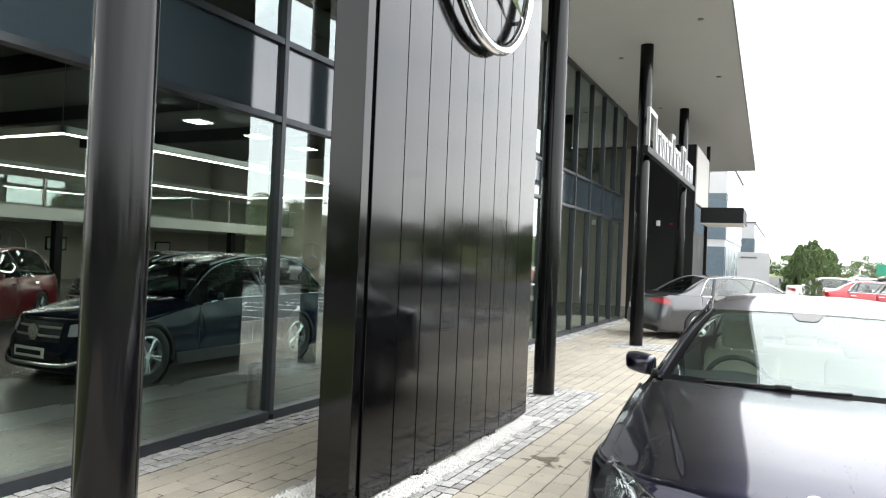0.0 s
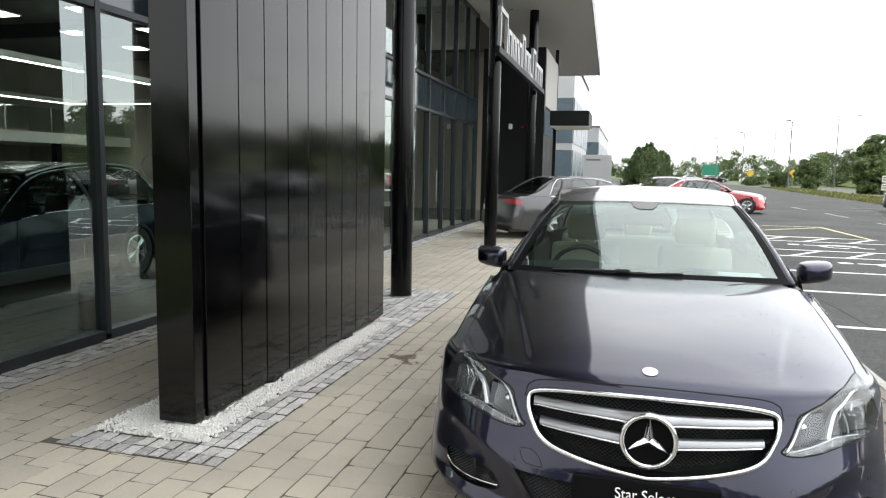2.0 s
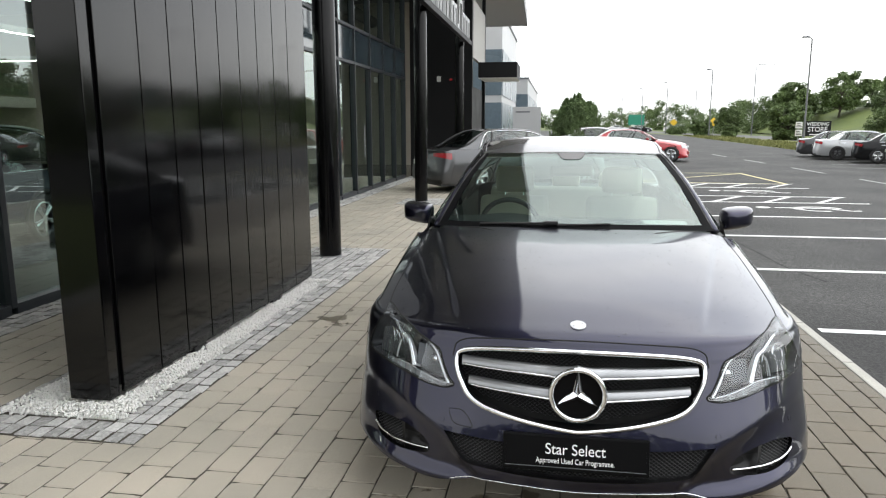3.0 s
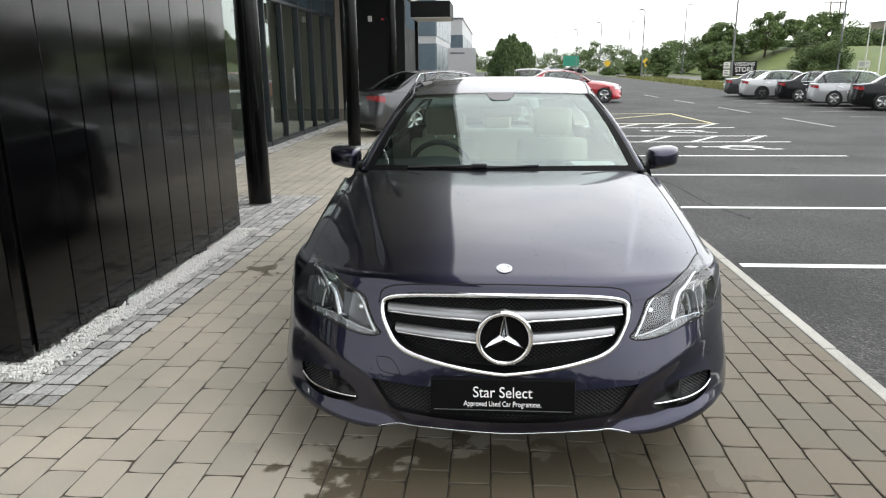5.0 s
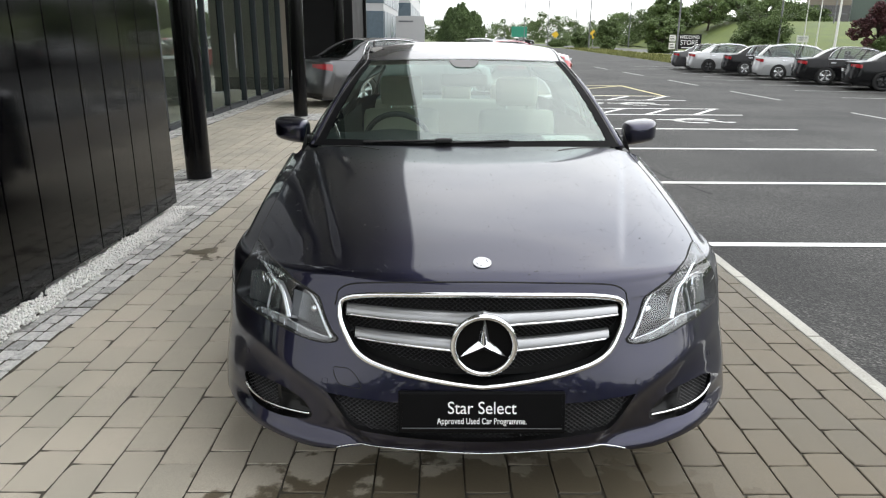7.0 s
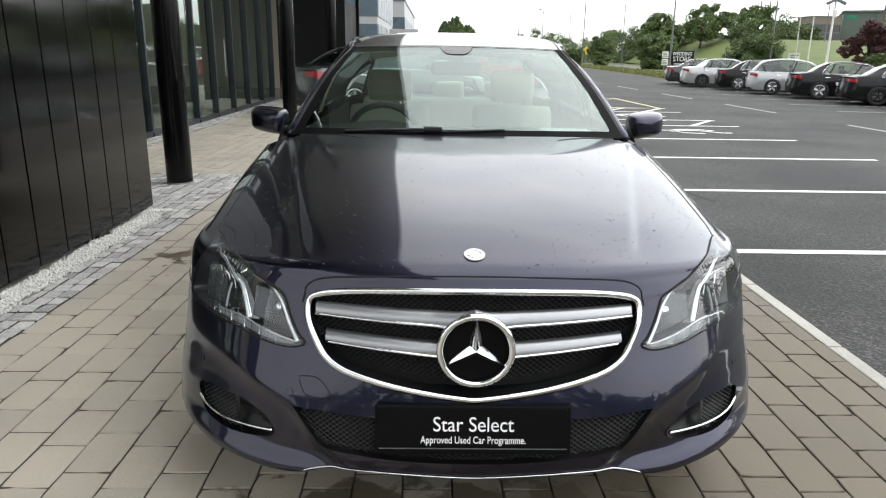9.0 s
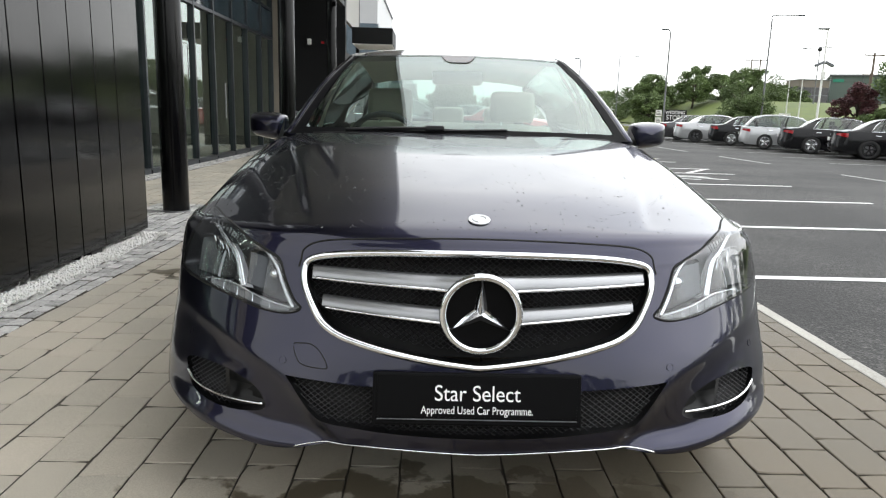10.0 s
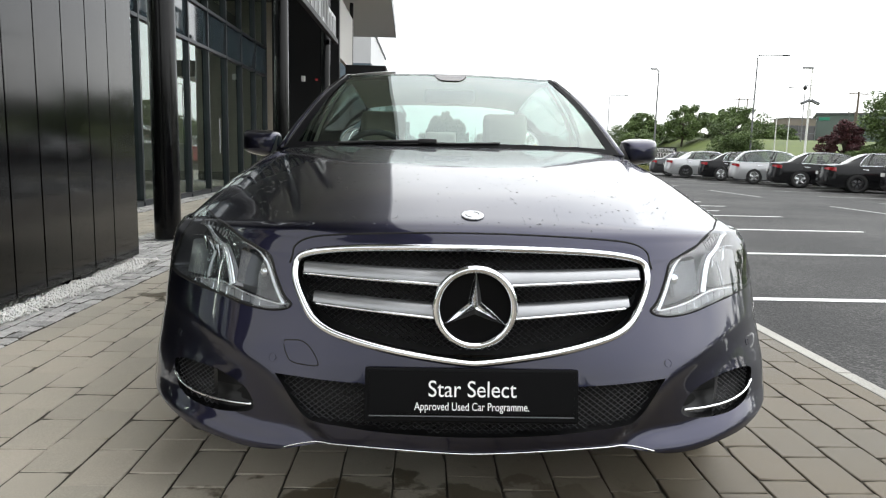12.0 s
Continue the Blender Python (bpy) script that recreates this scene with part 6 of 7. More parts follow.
def paint_of(name, base, metal=0.4):
    return mat(name, base, 0.3, metal, 0.05, 3.0, 400.0, coat=1.0)


GREYP, SILVERP, WHITEP = paint_of("grey_paint", (0.060, 0.061, 0.065), 0.6), paint_of("silver_paint", (0.52, 0.53, 0.54), 0.6), paint_of("white_paint", (0.72, 0.72, 0.72), 0.0)
REDP, BLACKP, BLUEP = paint_of("red_paint", (0.36, 0.014, 0.02), 0.2), mat("black_paint", (0.007, 0.007, 0.008), 0.18, 0.0, 0.05, 3.0, 300.0, spec=0.4), mat("midnight_blue_paint", (0.0035, 0.006, 0.015), 0.16, 0.0, 0.05, 3.0, 300.0, spec=0.28)
street_car("metallic grey saloon parked under the canopy by the entrance", GREYP, pose(-1.15, 14.8, 0, 0, 0, 122), length=4.9)
street_car("red coupe parked across the bays", REDP, pose(3.2, 29.0, -0.03, 0, 0, 90), "cars by the entrance", length=4.6, roof_z=1.36)
street_car("white saloon parked behind the red coupe", WHITEP, pose(2.1, 32.2, -0.03, 0, 0, 90), "cars by the entrance", length=4.6)
DARKRIM = mat("dark_alloy", (0.03, 0.03, 0.032), 0.3, 0.7, 0.1)
row = "cars in the far row"
street_car("black coupe with dark wheels parked in the far row", BLACKP, pose(14.55, 19.7, -0.03, 0, 0, 68), row, length=4.30, roof_z=1.24, rim=DARKRIM)
street_car("black saloon with silver wheels parked in the far row", BLACKP, pose(14.3, 22.55, -0.03, 0, 0, 68), row, length=4.25, roof_z=1.26)
street_car("silver tall hatchback parked in the far row", SILVERP, pose(13.8, 25.1, -0.03, 0, 0, 68), row, length=3.90, roof_z=1.32, hatch=True)
street_car("black small saloon parked in the far row", BLACKP, pose(13.85, 28.15, -0.03, 0, 0, 68), row, length=4.0, roof_z=1.25)
street_car("pale silver saloon parked in the far row", SILVERP, pose(13.5, 31.0, -0.03, 0, 0, 68), row, length=4.35, roof_z=1.28, rim=DARKRIM)
street_car("dark grey saloon parked in the far row", GREYP, pose(13.6, 33.6, -0.03, 0, 0, 68), row, length=4.3, roof_z=1.25)
street_car("black saloon with dark wheels parked in the far row", BLACKP, pose(14.8, 16.7, -0.03, 0, 0, 68), row, length=4.46, roof_z=1.30, rim=DARKRIM)
off_roader = street_car("midnight blue compact off-roader on the showroom floor", BLUEP, pose(-7.45, 4.42, 0), "showroom cars", length=4.52, roof_z=1.53, hatch=True, name="display_car")
for m in (1, -1):
    part("roof_rail", sweep(bmesh.new(), curve_through([(m * 0.565, -0.28, 1.372), (m * 0.590, 0.10, 1.455), (m * 0.605, 0.70, 1.512), (m * 0.595, 1.35, 1.500), (m * 0.575, 1.80, 1.440)], 6), 0.016, 8), SATIN, off_roader, "satin silver roof rail", smooth=True)
    part("sill_cladding", box(m * 0.91 - 0.02, m * 0.91 + 0.02, -1.17, 0.90, 0.19, 0.33, 0.012), BLACKTRIM, off_roader)
    for y in (ARCH_Y - 2.42, 3.714 - 2.42):
        arc = [(m * 0.918, y + (ARCH_R + 0.012) * math.cos(a), ARCH_Z + (ARCH_R + 0.012) * math.sin(a)) for a in (radians(-12 + 204 * k / 24) for k in range(25))]
        part("arch_cladding", sweep(bmesh.new(), arc, 0.026, 6, False, 0.7, (1, 0, 0)), BLACKTRIM, off_roader, smooth=True)
part("skid_plate", sweep(bmesh.new(), [(x, y - 2.42 - 0.012, z) for x, y, z in on_nose([(-0.42, 2.5), (-0.30, 2.0), (-0.15, 1.9), (0.15, 1.9), (0.30, 2.0), (0.42, 2.5)], 0.0, 5)], 0.026, 8, False, 0.8, (0, 1, 0)), CHROME, off_roader, "bright silver skid plate", smooth=True)
DARKRED = paint_of("dark_red_paint", (0.16, 0.006, 0.010), 0.2)
street_car("dark red hatchback on the showroom floor", DARKRED, pose(-13.1, 4.5, 0, 0, 0, 32), "showroom cars", length=4.3, roof_z=1.45, hatch=True, name="display_car")
street_car("black saloon on the showroom floor", BLACKP, pose(-13.4, 9.6, 0, 0, 0, -8), "showroom cars", name="display_car")
street_car("black saloon at the back of the showroom", BLACKP, pose(-17.5, 12.5, 0, 0, 0, 20), "showroom cars", name="display_car")
street_car("dark saloon behind the showroom front", BLACKP, pose(-7.4, 12.6, 0, 0, 0, 8), "showroom cars", name="display_car")
street_car("dark saloon turning out onto the main road", BLACKP, pose(17.3, 150, -0.03, 0, 0, 95), "distant cars")
street_car("silver car standing far along the car park", SILVERP, pose(12.9, 150, -0.03, 0, 0, 95), "distant cars")
street_car("white car passing on the far main road", WHITEP, pose(24.5, 150, -0.03, 0, 0, 70), "distant cars")


# ---- planting ----
def leaves(bm_lists, centre, size, count, leaf, rnd, squash=1.0, lean=0.0):
    """A clump of small leaves round a centre, uneven."""
    vs, fs = bm_lists
    for _ in range(count):
        d = Vector((rnd.gauss(0, 1), rnd.gauss(0, 1), rnd.gauss(0, 1))).normalized() * size * rnd.random() ** 0.4
        d.z *= squash
        p = Vector(centre) + d
        a = Vector((rnd.gauss(0, 1), rnd.gauss(0, 1), rnd.gauss(0, 0.6) + lean)).normalized()
        b = a.cross(Vector((rnd.gauss(0, 1), rnd.gauss(0, 1), rnd.gauss(0, 1)))).normalized()
        l = leaf * rnd.uniform(0.6, 1.4)
        n = len(vs)
        vs += [tuple(p - a * l * 0.5), tuple(p + b * l * 0.3), tuple(p + a * l * 0.6), tuple(p - b * l * 0.3)]
        fs.append((n, n + 1, n + 2, n + 3))


def leaf_mesh(name, lists, material, parent, kind=""):
    me = bpy.data.meshes.new(name)
    me.from_pydata(lists[0], [], lists[1])
    me.materials.append(material)
    ob = new(name, me)
    ob.parent = parent
    return tagged(ob, kind=kind)


def broadleaf(x, y, h, w, label, material, seed, z0=0.0, dense=1.0, leaf=0.22, name="tree", low=0.25):
    """A trunk with limbs and a crown of clumps with gaps."""
    rnd = random.Random(seed)
    t = thing(name, label, "tree" if name == "tree" else "bush", "", pose(x, y, z0))
    bm = bmesh.new()
    lists = ([], [])
    sweep(bm, [(0, 0, -0.1), (0.03 * h, 0, h * 0.25), (0.0, 0.04 * h, h * 0.5), (0.02 * h, 0.02 * h, h * 0.8)], [h * 0.028, h * 0.022, h * 0.015, h * 0.005], 8)
    n = int(16 * dense)
    for k in range(n):
        a = rnd.uniform(0, 2 * math.pi)
        f = rnd.uniform(low, 1.0)
        reach = w / 2 * math.sqrt(max(0.05, 1 - (1.7 * (f - 0.58)) ** 2)) * rnd.uniform(0.45, 1.0)
        c = (reach * math.cos(a), reach * math.sin(a), h * (f * 0.92))
        sweep(bm, [(0, 0, h * min(0.6, f * 0.5)), (c[0] * 0.5, c[1] * 0.5, h * f * 0.72), c], [h * 0.012, h * 0.008, h * 0.003], 5)
        for _ in range(3):
            q = (c[0] + rnd.gauss(0, w * 0.09), c[1] + rnd.gauss(0, w * 0.09), c[2] + rnd.gauss(0, h * 0.05))
            leaves(lists, q, w * rnd.uniform(0.11, 0.19), int(150 * dense), leaf, rnd, 0.75)
    part("trunk", bm, BARK, t, smooth=True)
    leaf_mesh("crown", lists, material, t)
    return t


def conifer(x, y, h, w, seed, label, z0=-0.03):
    rnd = random.Random(seed)
    t = thing("conifer", label, "bush", "", pose(x, y, z0))
    lists = ([], [])
    bm = bmesh.new()
    sweep(bm, [(0, 0, -0.05), (0, 0, h * 0.5), (0, 0, h * 0.92)], [0.09, 0.06, 0.01], 6)
    leaders = [(0.0, 0.0, 1.0)] + [(0.30 * w * math.cos(a), 0.30 * w * math.sin(a), rnd.uniform(0.70, 0.97)) for a in (2 * math.pi * (j + rnd.random() * 0.5) / 8 for j in range(8))]
    for lx, ly, top in leaders:
        for k in range(int(34 * w)):
            f = rnd.random() ** 0.85
            b = rnd.uniform(0, 6.3)
            rad = w * 0.23 * (1 - f) ** 0.55 * rnd.random() ** 0.4
            c = (lx * (1 - 0.25 * f) + rad * math.cos(b), ly * (1 - 0.25 * f) + rad * math.sin(b), h * top * (0.02 + 0.90 * f))
            # each spray points up and a little outwards, thinning to a tip
            for j in range(4):
                leaves(lists, (c[0] + 0.012 * w * j * math.cos(b), c[1] + 0.012 * w * j * math.sin(b), c[2] + 0.030 * h * j), 0.046 * w * (1 - 0.22 * j), 22, 0.026 * w, rnd, 1.4, 3.0)
    part("stem", bm, BARK, t)
    leaf_mesh("crown", lists, CONIFER, t)
    return t


conifer(1.28, 46.0, 3.55, 3.7, 3, "broad dark green conifer standing at the car park edge")
conifer(0.71, 26.0, 1.59, 0.95, 5, "small pointed conifer in front of the red coupe")
for k, (x, y, h, w) in enumerate(((22.6, 72, 3.5, 2.9), (30.2, 66, 4.7, 5.0), (21.7, 92, 3.7, 2.5), (20.5, 104, 2.2, 2.4), (19.3, 118, 1.2, 2.4))):
    broadleaf(x, y, h, w, "leafy green bush on the roadside verge", LEAF, 20 + k, -0.05, 2.0, 0.16, "bush", 0.04)
broadleaf(41.5, 57.5, 7.6, 5.6, "tall leafy tree at the end of the hedge", LEAF, 61, 0.0, 1.6, 0.20, "tree", 0.10)
for k, (x, y, h, w) in enumerate(((37.4, 58, 1.9, 2.8), (39.6, 57.6, 2.2, 3.2), (41.6, 57, 1.8, 2.6))):
    broadleaf(x, y, h, w, "low leafy green shrub under the tall tree", LEAF, 90 + k, -0.05, 1.2, 0.15, "bush", 0.10)
broadleaf(37.4, 60, 5.2, 3.1, "copper-leaved purple bush beside the hedge", COPPER, 50, 0.0, 1.6, 0.18, "bush", 0.15)
for k, (x, y, h, w) in enumerate(((39.7, 106, 6.2, 5.0), (44.0, 106, 5.3, 4.4), (48.2, 106, 6.4, 4.4), (52.8, 108, 4.0, 4.2), (36.6, 112, 3.2, 4.6), (33.4, 106, 4.7, 4.4), (58.5, 112, 3.2, 4.4))):
    broadleaf(x, y, h, w, "tall broad-leaved tree on the bank above the road", LEAF, 70 + k, 2.6, 1.3, 0.26)


def woods(name, label, spots, seed, material=LEAF, fine=1.0):
    """A far belt of trees, as one mass of clumps."""
    rnd = random.Random(seed)
    t = thing(name, label, "woods", kind="stuff")
    lists = ([], [])
    for x, y, h, w, z in spots:
        for k in range(22):
            a, f = rnd.uniform(0, 6.3), rnd.uniform(0.04, 1.0)
            r = w * 0.5 * math.sqrt(max(0.04, 1 - (1.6 * (f - 0.5)) ** 2)) * rnd.random() ** 0.5
            leaves(lists, (x + r * math.cos(a), y + r * math.sin(a), z + h * f * 0.93), w * 0.17, int(165 * fine), h * 0.047 / math.sqrt(fine), rnd, 0.8)
    leaf_mesh("canopy_mass", lists, material, t, "stuff")
    return t


rnd = random.Random(31)
woods("far_woods", "belt of dark green trees along the horizon", [(14 + 3.6 * k + rnd.uniform(-2, 2), 215 + rnd.uniform(-14, 14), rnd.uniform(4.2, 8.0) + 0.14 * k, rnd.uniform(6, 9), 0) for k in range(40)], 32)
woods("far_woods", "belt of mixed trees along the road bank", [(22 + 1.35 * k + rnd.uniform(-1, 1), 128 + 0.3 * k + rnd.uniform(-6, 6), rnd.uniform(1.8, 3.2) + 0.11 * k, rnd.uniform(4, 6), 0.0) for k in range(40)], 33)
woods("far_woods", "belt of trees beyond the car park's long side", [(46 + rnd.uniform(-4, 4), -70 + 4.2 * k, rnd.uniform(4.0, 7.5), rnd.uniform(5, 8), 0) for k in range(32)], 34, fine=0.45)
woods("far_woods", "low belt of trees along the top of the bank", [(24.5 + 1.5 * k + rnd.uniform(-0.6, 0.6), 115 + rnd.uniform(-2, 3), rnd.uniform(3.4, 4.8) * min(1.0, 0.38 + 0.08 * k), 4.2, min(2.4, max(0.6, (20 + 1.5 * k) * 0.08 + 0.02 * k * k))) for k in range(24)], 41)
# unseen belt behind the camera, added to give the bumper something dark to mirror
woods("far_woods", "belt of trees closing the far end of the car park", [(-34 + 2.6 * k, -34 + rnd.uniform(-1, 1), rnd.uniform(5.4, 6.0), 5.5, 0) for k in range(30)], 37, fine=0.45)
woods("hedge", "rough green hedge behind the far row of cars", [(20.5 + 0.35 * k + rnd.uniform(-0.4, 0.4), 12 + 1.4 * k, rnd.uniform(0.4, 0.75), 1.8, -0.1) for k in range(26)], 35, fine=0.45)
woods("far_woods", "belt of trees behind the neighbouring offices", [(-30 + 3.5 * k + rnd.uniform(-1, 1), 235 + rnd.uniform(-6, 6), rnd.uniform(5, 8), 7, 0) for k in range(10)], 36, fine=0.45)

# grassy bank above the road
bm = bmesh.new()
def bank(u, w):
    x = 34 + 140 * u
    lift = min(1, max(0, u * 16)) * 4.4 * math.sin(min(1.0, w * 1.6) * math.pi / 2) + 0.5 * noise.noise((x * 0.05, w * 3, 0))
    return Vector((x, 70 + 75 * w + 12 * u, -0.1 + max(0, lift)))
tagged(part("grass_bank", patch(bank, 60, 20, bm), GRASS, smooth=True), "rough grassy bank rising beyond the road", "bank", kind="structure")
sheet("verge", [(14.3, 40.6), (17.7, 36.2), (18.3, 18.2), (30, 10), (24, 42), (20.6, 100), (17.3, 100)], -0.028, VERGEGRASS, "strip of rough grass between car park and road", "verge")
rnd = random.Random(77)
vs, fs = [], []
for k in range(5200):
    f = rnd.random()
    y = 40 + 60 * f * f
    x = 14.3 + (y - 40.6) * 0.052 + rnd.random() ** 1.5 * 4.5
    h = rnd.uniform(0.06, 0.22)
    d = rnd.uniform(0, 3.1)
    dx, dy = 0.06 * math.cos(d), 0.06 * math.sin(d)
    n = len(vs)
    vs += [(x - dx, y - dy, -0.03), (x + dx, y + dy, -0.03), (x + rnd.gauss(0, 0.05), y + rnd.gauss(0, 0.05), h)]
    fs.append((n, n + 1, n + 2))
tuft = leaf_mesh("grass_tufts", (vs, fs), VERGEGRASS, None, "stuff")
tagged(tuft, "rough uncut grass blades along the verge", "grass")


# ---- lamps, mast, poles, signs, shed ----
LAMPPOST = mat("weathered_galvanised_post", (0.15, 0.155, 0.16), 0.55, 0.2, 0.15, 2.0, 40.0)


def street_lamp(x, y, h, turn, arm=0.9, rise=0.0):
    t = thing("street_lamp", "slim galvanised street lamp on a tall post", "street lamp", "street lamps", pose(x, y, -0.05, 0, 0, turn))
    part("post", lathe(bmesh.new(), [(0.11, 0), (0.10, 0.9), (0.085, 1.0), (0.060, h)], pose(0, 0, 0), 12), LAMPPOST, t, smooth=True)
    part("arm", sweep(bmesh.new(), curve_through([(0, 0, h - 0.02), (-0.15, 0, h + 0.12 + rise), (-arm, 0, h + 0.18 + rise)], 5), 0.050, 8), LAMPPOST, t, smooth=True)
    part("head", box(-arm - 0.55, -arm + 0.05, -0.13, 0.13, h + 0.12 + rise, h + 0.24 + rise, 0.04), MULLION, t)
    return t


for x, y in ((20.9, 62), (20.3, 97), (18.8, 125), (17.2, 147), (17.0, 190), (16.5, 230)):
    street_lamp(x, y, 8.6, 0, 0.25)
for x, y in ((30.6, 63.6), (28.6, 108), (27.9, 148)):
    street_lamp(x, y, 10.1 if y < 100 else 9.8, 180, 2.4, 0.25)
street_lamp(54.6, 99, 10.9, 0, 1.9, 0.15)
mast = thing("camera_mast", "white steel mast with floodlight and cameras", "mast", m=pose(28.9, 51, 0))
part("post", lathe(bmesh.new(), [(0.10, 0), (0.09, 1.0), (0.05, 7.8)], pose(0, 0, 0), 12), WHITEPANEL, mast, smooth=True)
part("flood_light", box(-0.7, 0.05, -0.15, 0.15, 7.72, 7.86, 0.03), GALV, mast)
for z in (5.3, 6.45):
    part("crossarm", box(-0.5, 0.5, -0.03, 0.03, z, z + 0.06, 0.01), GALV, mast)
    if z > 6:
        part("camera_dome", lathe(bmesh.new(), [(0.001, z - 0.32), (0.12, z - 0.25), (0.15, z - 0.1), (0.08, z)], pose(-0.42, 0, 0), 14), BLACKTRIM, mast, smooth=True)
for m in (1, -1):
    bm = box(-0.34, 0.34, -0.13, 0.13, -0.10, 0.10, 0.03)
    bmesh.ops.transform(bm, matrix=pose(m * 0.38, -0.10, 5.27, 0, m * 24, 0), verts=bm.verts)
    part("camera_box", bm, GREYMETAL, mast, "grey camera housing")
part("junction_box", box(-0.16, 0.16, -0.16, -0.051, 4.2, 4.75, 0.02), WHITEPANEL, mast)
for x, y, h in ((48.2, 76, 8.6), (54.5, 120, 11.3), (56.0, 120, 11.3), (58, 92, 7.6)):
    t = thing("utility_pole", "weathered wooden utility pole with crossarm", "pole", "utility poles", pose(x, y, 0))
    part("post", lathe(bmesh.new(), [(0.16, 0), (0.11, h)], pose(0, 0, 0), 10), WOODPOLE, t, smooth=True)
    part("crossarm", box(-1.1, 1.1, -0.06, 0.06, h - 0.3, h - 0.18, 0.01), WOODPOLE, t)
    for dx in (-1.0, 0, 1.0):
        part("insulator", drum(bmesh.new(), 0.05, 0.18, pose(dx, 0, h - 0.18), 8), GALV, t)
ws_ = thing("shop_sign", "dark roadside board lettered for a wedding store", "sign", m=pose(22.6, 64, 0) @ Matrix.Diagonal((0.78, 1, 0.88, 1)))
part("board", box(-1.35, 1.45, -0.05, 0.05, 0.55, 2.05, 0.01), CHARCOAL, ws_)
for dx in (-1.2, 1.3):
    part("post", box(dx - 0.05, dx + 0.05, 0.051, 0.15, 0, 2.0, 0.005), GALV, ws_)
letters("sign_line", "WEDDING", 0.49, pose(0.05, -0.056, 1.74, 90, 0, 0), TEXTWHITE, ws_, 0.003)
letters("sign_line", "STORE", 0.70, pose(0.05, -0.056, 1.20, 90, 0, 0), TEXTWHITE, ws_, 0.003)
part("arrow_bar", box(-0.8, 0.9, -0.058, -0.051, 0.68, 0.76), TEXTWHITE, ws_)
side = thing("notice_board", "pale lettered notice board beside the shop sign", "sign", m=pose(21.1, 64, 0) @ Matrix.Diagonal((0.62, 1, 0.9, 1)))
for z in (0.55, 1.30):
    part("panel", box(-0.45, 0.45, -0.03, 0.03, z, z + 0.62, 0.005), WHITEPANEL, side)
    for k in range(3):
        part("text_bar", box(-0.36, 0.36 - 0.1 * k, -0.036, -0.031, z + 0.12 + 0.15 * k, z + 0.18 + 0.15 * k), CHARCOAL, side)
part("post", box(-0.05, 0.05, 0.031, 0.09, 0, 1.95), GALV, side)
GREENP = mat("green_hoarding", (0.02, 0.22, 0.14), 0.5, 0.0, 0.1, 1.0, 30.0)
hd = thing("green_sign", "large green direction board far along the road", "sign", m=pose(19.2, 175, 0))
part("board", box(-1.9, 1.9, -0.1, 0.1, 1.4, 3.9, 0.02), GREENP, hd)
for dx in (-1.5, 1.5):
    part("post", box(dx - 0.1, dx + 0.1, 0.101, 0.3, 0, 3.9), GALV, hd)
YELLOWP = mat("yellow_sign", (0.75, 0.48, 0.03), 0.5, 0.0, 0.05)
for x, y in ((22.4, 104.5), (19.6, 122)):
    t = thing("warning_sign", "yellow diamond road works sign on a post", "sign", "warning signs", pose(x, y, 0))
    bm = box(-0.45, 0.45, -0.02, 0.02, -0.45, 0.45, 0.01)
    bmesh.ops.transform(bm, matrix=pose(0, -0.05, 1.9, 0, 45, 0), verts=bm.verts)
    part("plate", bm, YELLOWP, t)
    part("post", sweep(bmesh.new(), [(0, 0, 0), (0, 0, 2.3)], 0.04, 8), GALV, t)
for k, x in enumerate((34.1, 36.4)):
    t = thing("flag_pole", "plain white flag pole on the grass", "pole", "flag poles", pose(x, 66 + 2 * k, 0))
    part("post", lathe(bmesh.new(), [(0.07, 0), (0.04, 5.2)], pose(0, 0, 0), 10), WHITEPANEL, t, smooth=True)
    part("finial", drum(bmesh.new(), 0.07, 0.08, pose(0, 0, 5.2), 10), GALV, t)
SHEDG = mat("green_grey_shed", (0.10, 0.13, 0.115), 0.6, 0.1, 0.08, 0.3, 10.0)
TANCLAD = mat("tan_cladding", (0.19, 0.165, 0.13), 0.6, 0.1, 0.08, 0.3, 10.0)
shed = thing("industrial_shed", "long grey-green industrial shed above the bank", "building", m=pose(70.9, 124, 3.0, 0, 0, -27))
part("wall", box(0, 48, 0, 14, 0, 6.1), SHEDG, shed)
part("roof", box(-0.3, 48.3, -0.3, 14.3, 6.1, 6.4), GREYMETAL, shed)
part("sign_bar", box(0.3, 2.0, -0.08, -0.005, 5.05, 5.6), GREENP, shed)
for k in range(7):
    part("downpipe", sweep(bmesh.new(), [(5 + 6 * k, -0.07, 0), (5 + 6 * k, -0.07, 6.1)], 0.06, 6), GREYMETAL, shed)
lodge = thing("works_office", "low tan works office with a dark glazed front", "building", m=pose(65.4, 124, 3.0))
part("wall", box(0, 5.3, 0, 5, 0, 5.3), TANCLAD, lodge)
part("roof", box(-0.15, 5.4, -0.15, 5.1, 5.3, 5.45), GREYMETAL, lodge)
glazed = part("glazed_front", box(-4.0, 3.6, -3.0, -0.01, 0, 3.9), GLOSSBLACK, lodge, "dark glazed lower front")
for k in range(6):
    part("glazing_bar", box(-4.0 + 1.5 * k, -3.92 + 1.5 * k, -3.06, -3.005, 0, 3.9), GREYMETAL, glazed)
part("glazing_rail", box(-4.0, 3.6, -3.07, -3.005, 2.5, 2.62), GREYMETAL, glazed)
board = thing("notice_board", "small white notice board on the grass", "sign", m=pose(34.0, 66, 0))
part("panel", box(-0.55, 0.55, -0.03, 0.03, 1.15, 1.75, 0.01), WHITEPANEL, board)
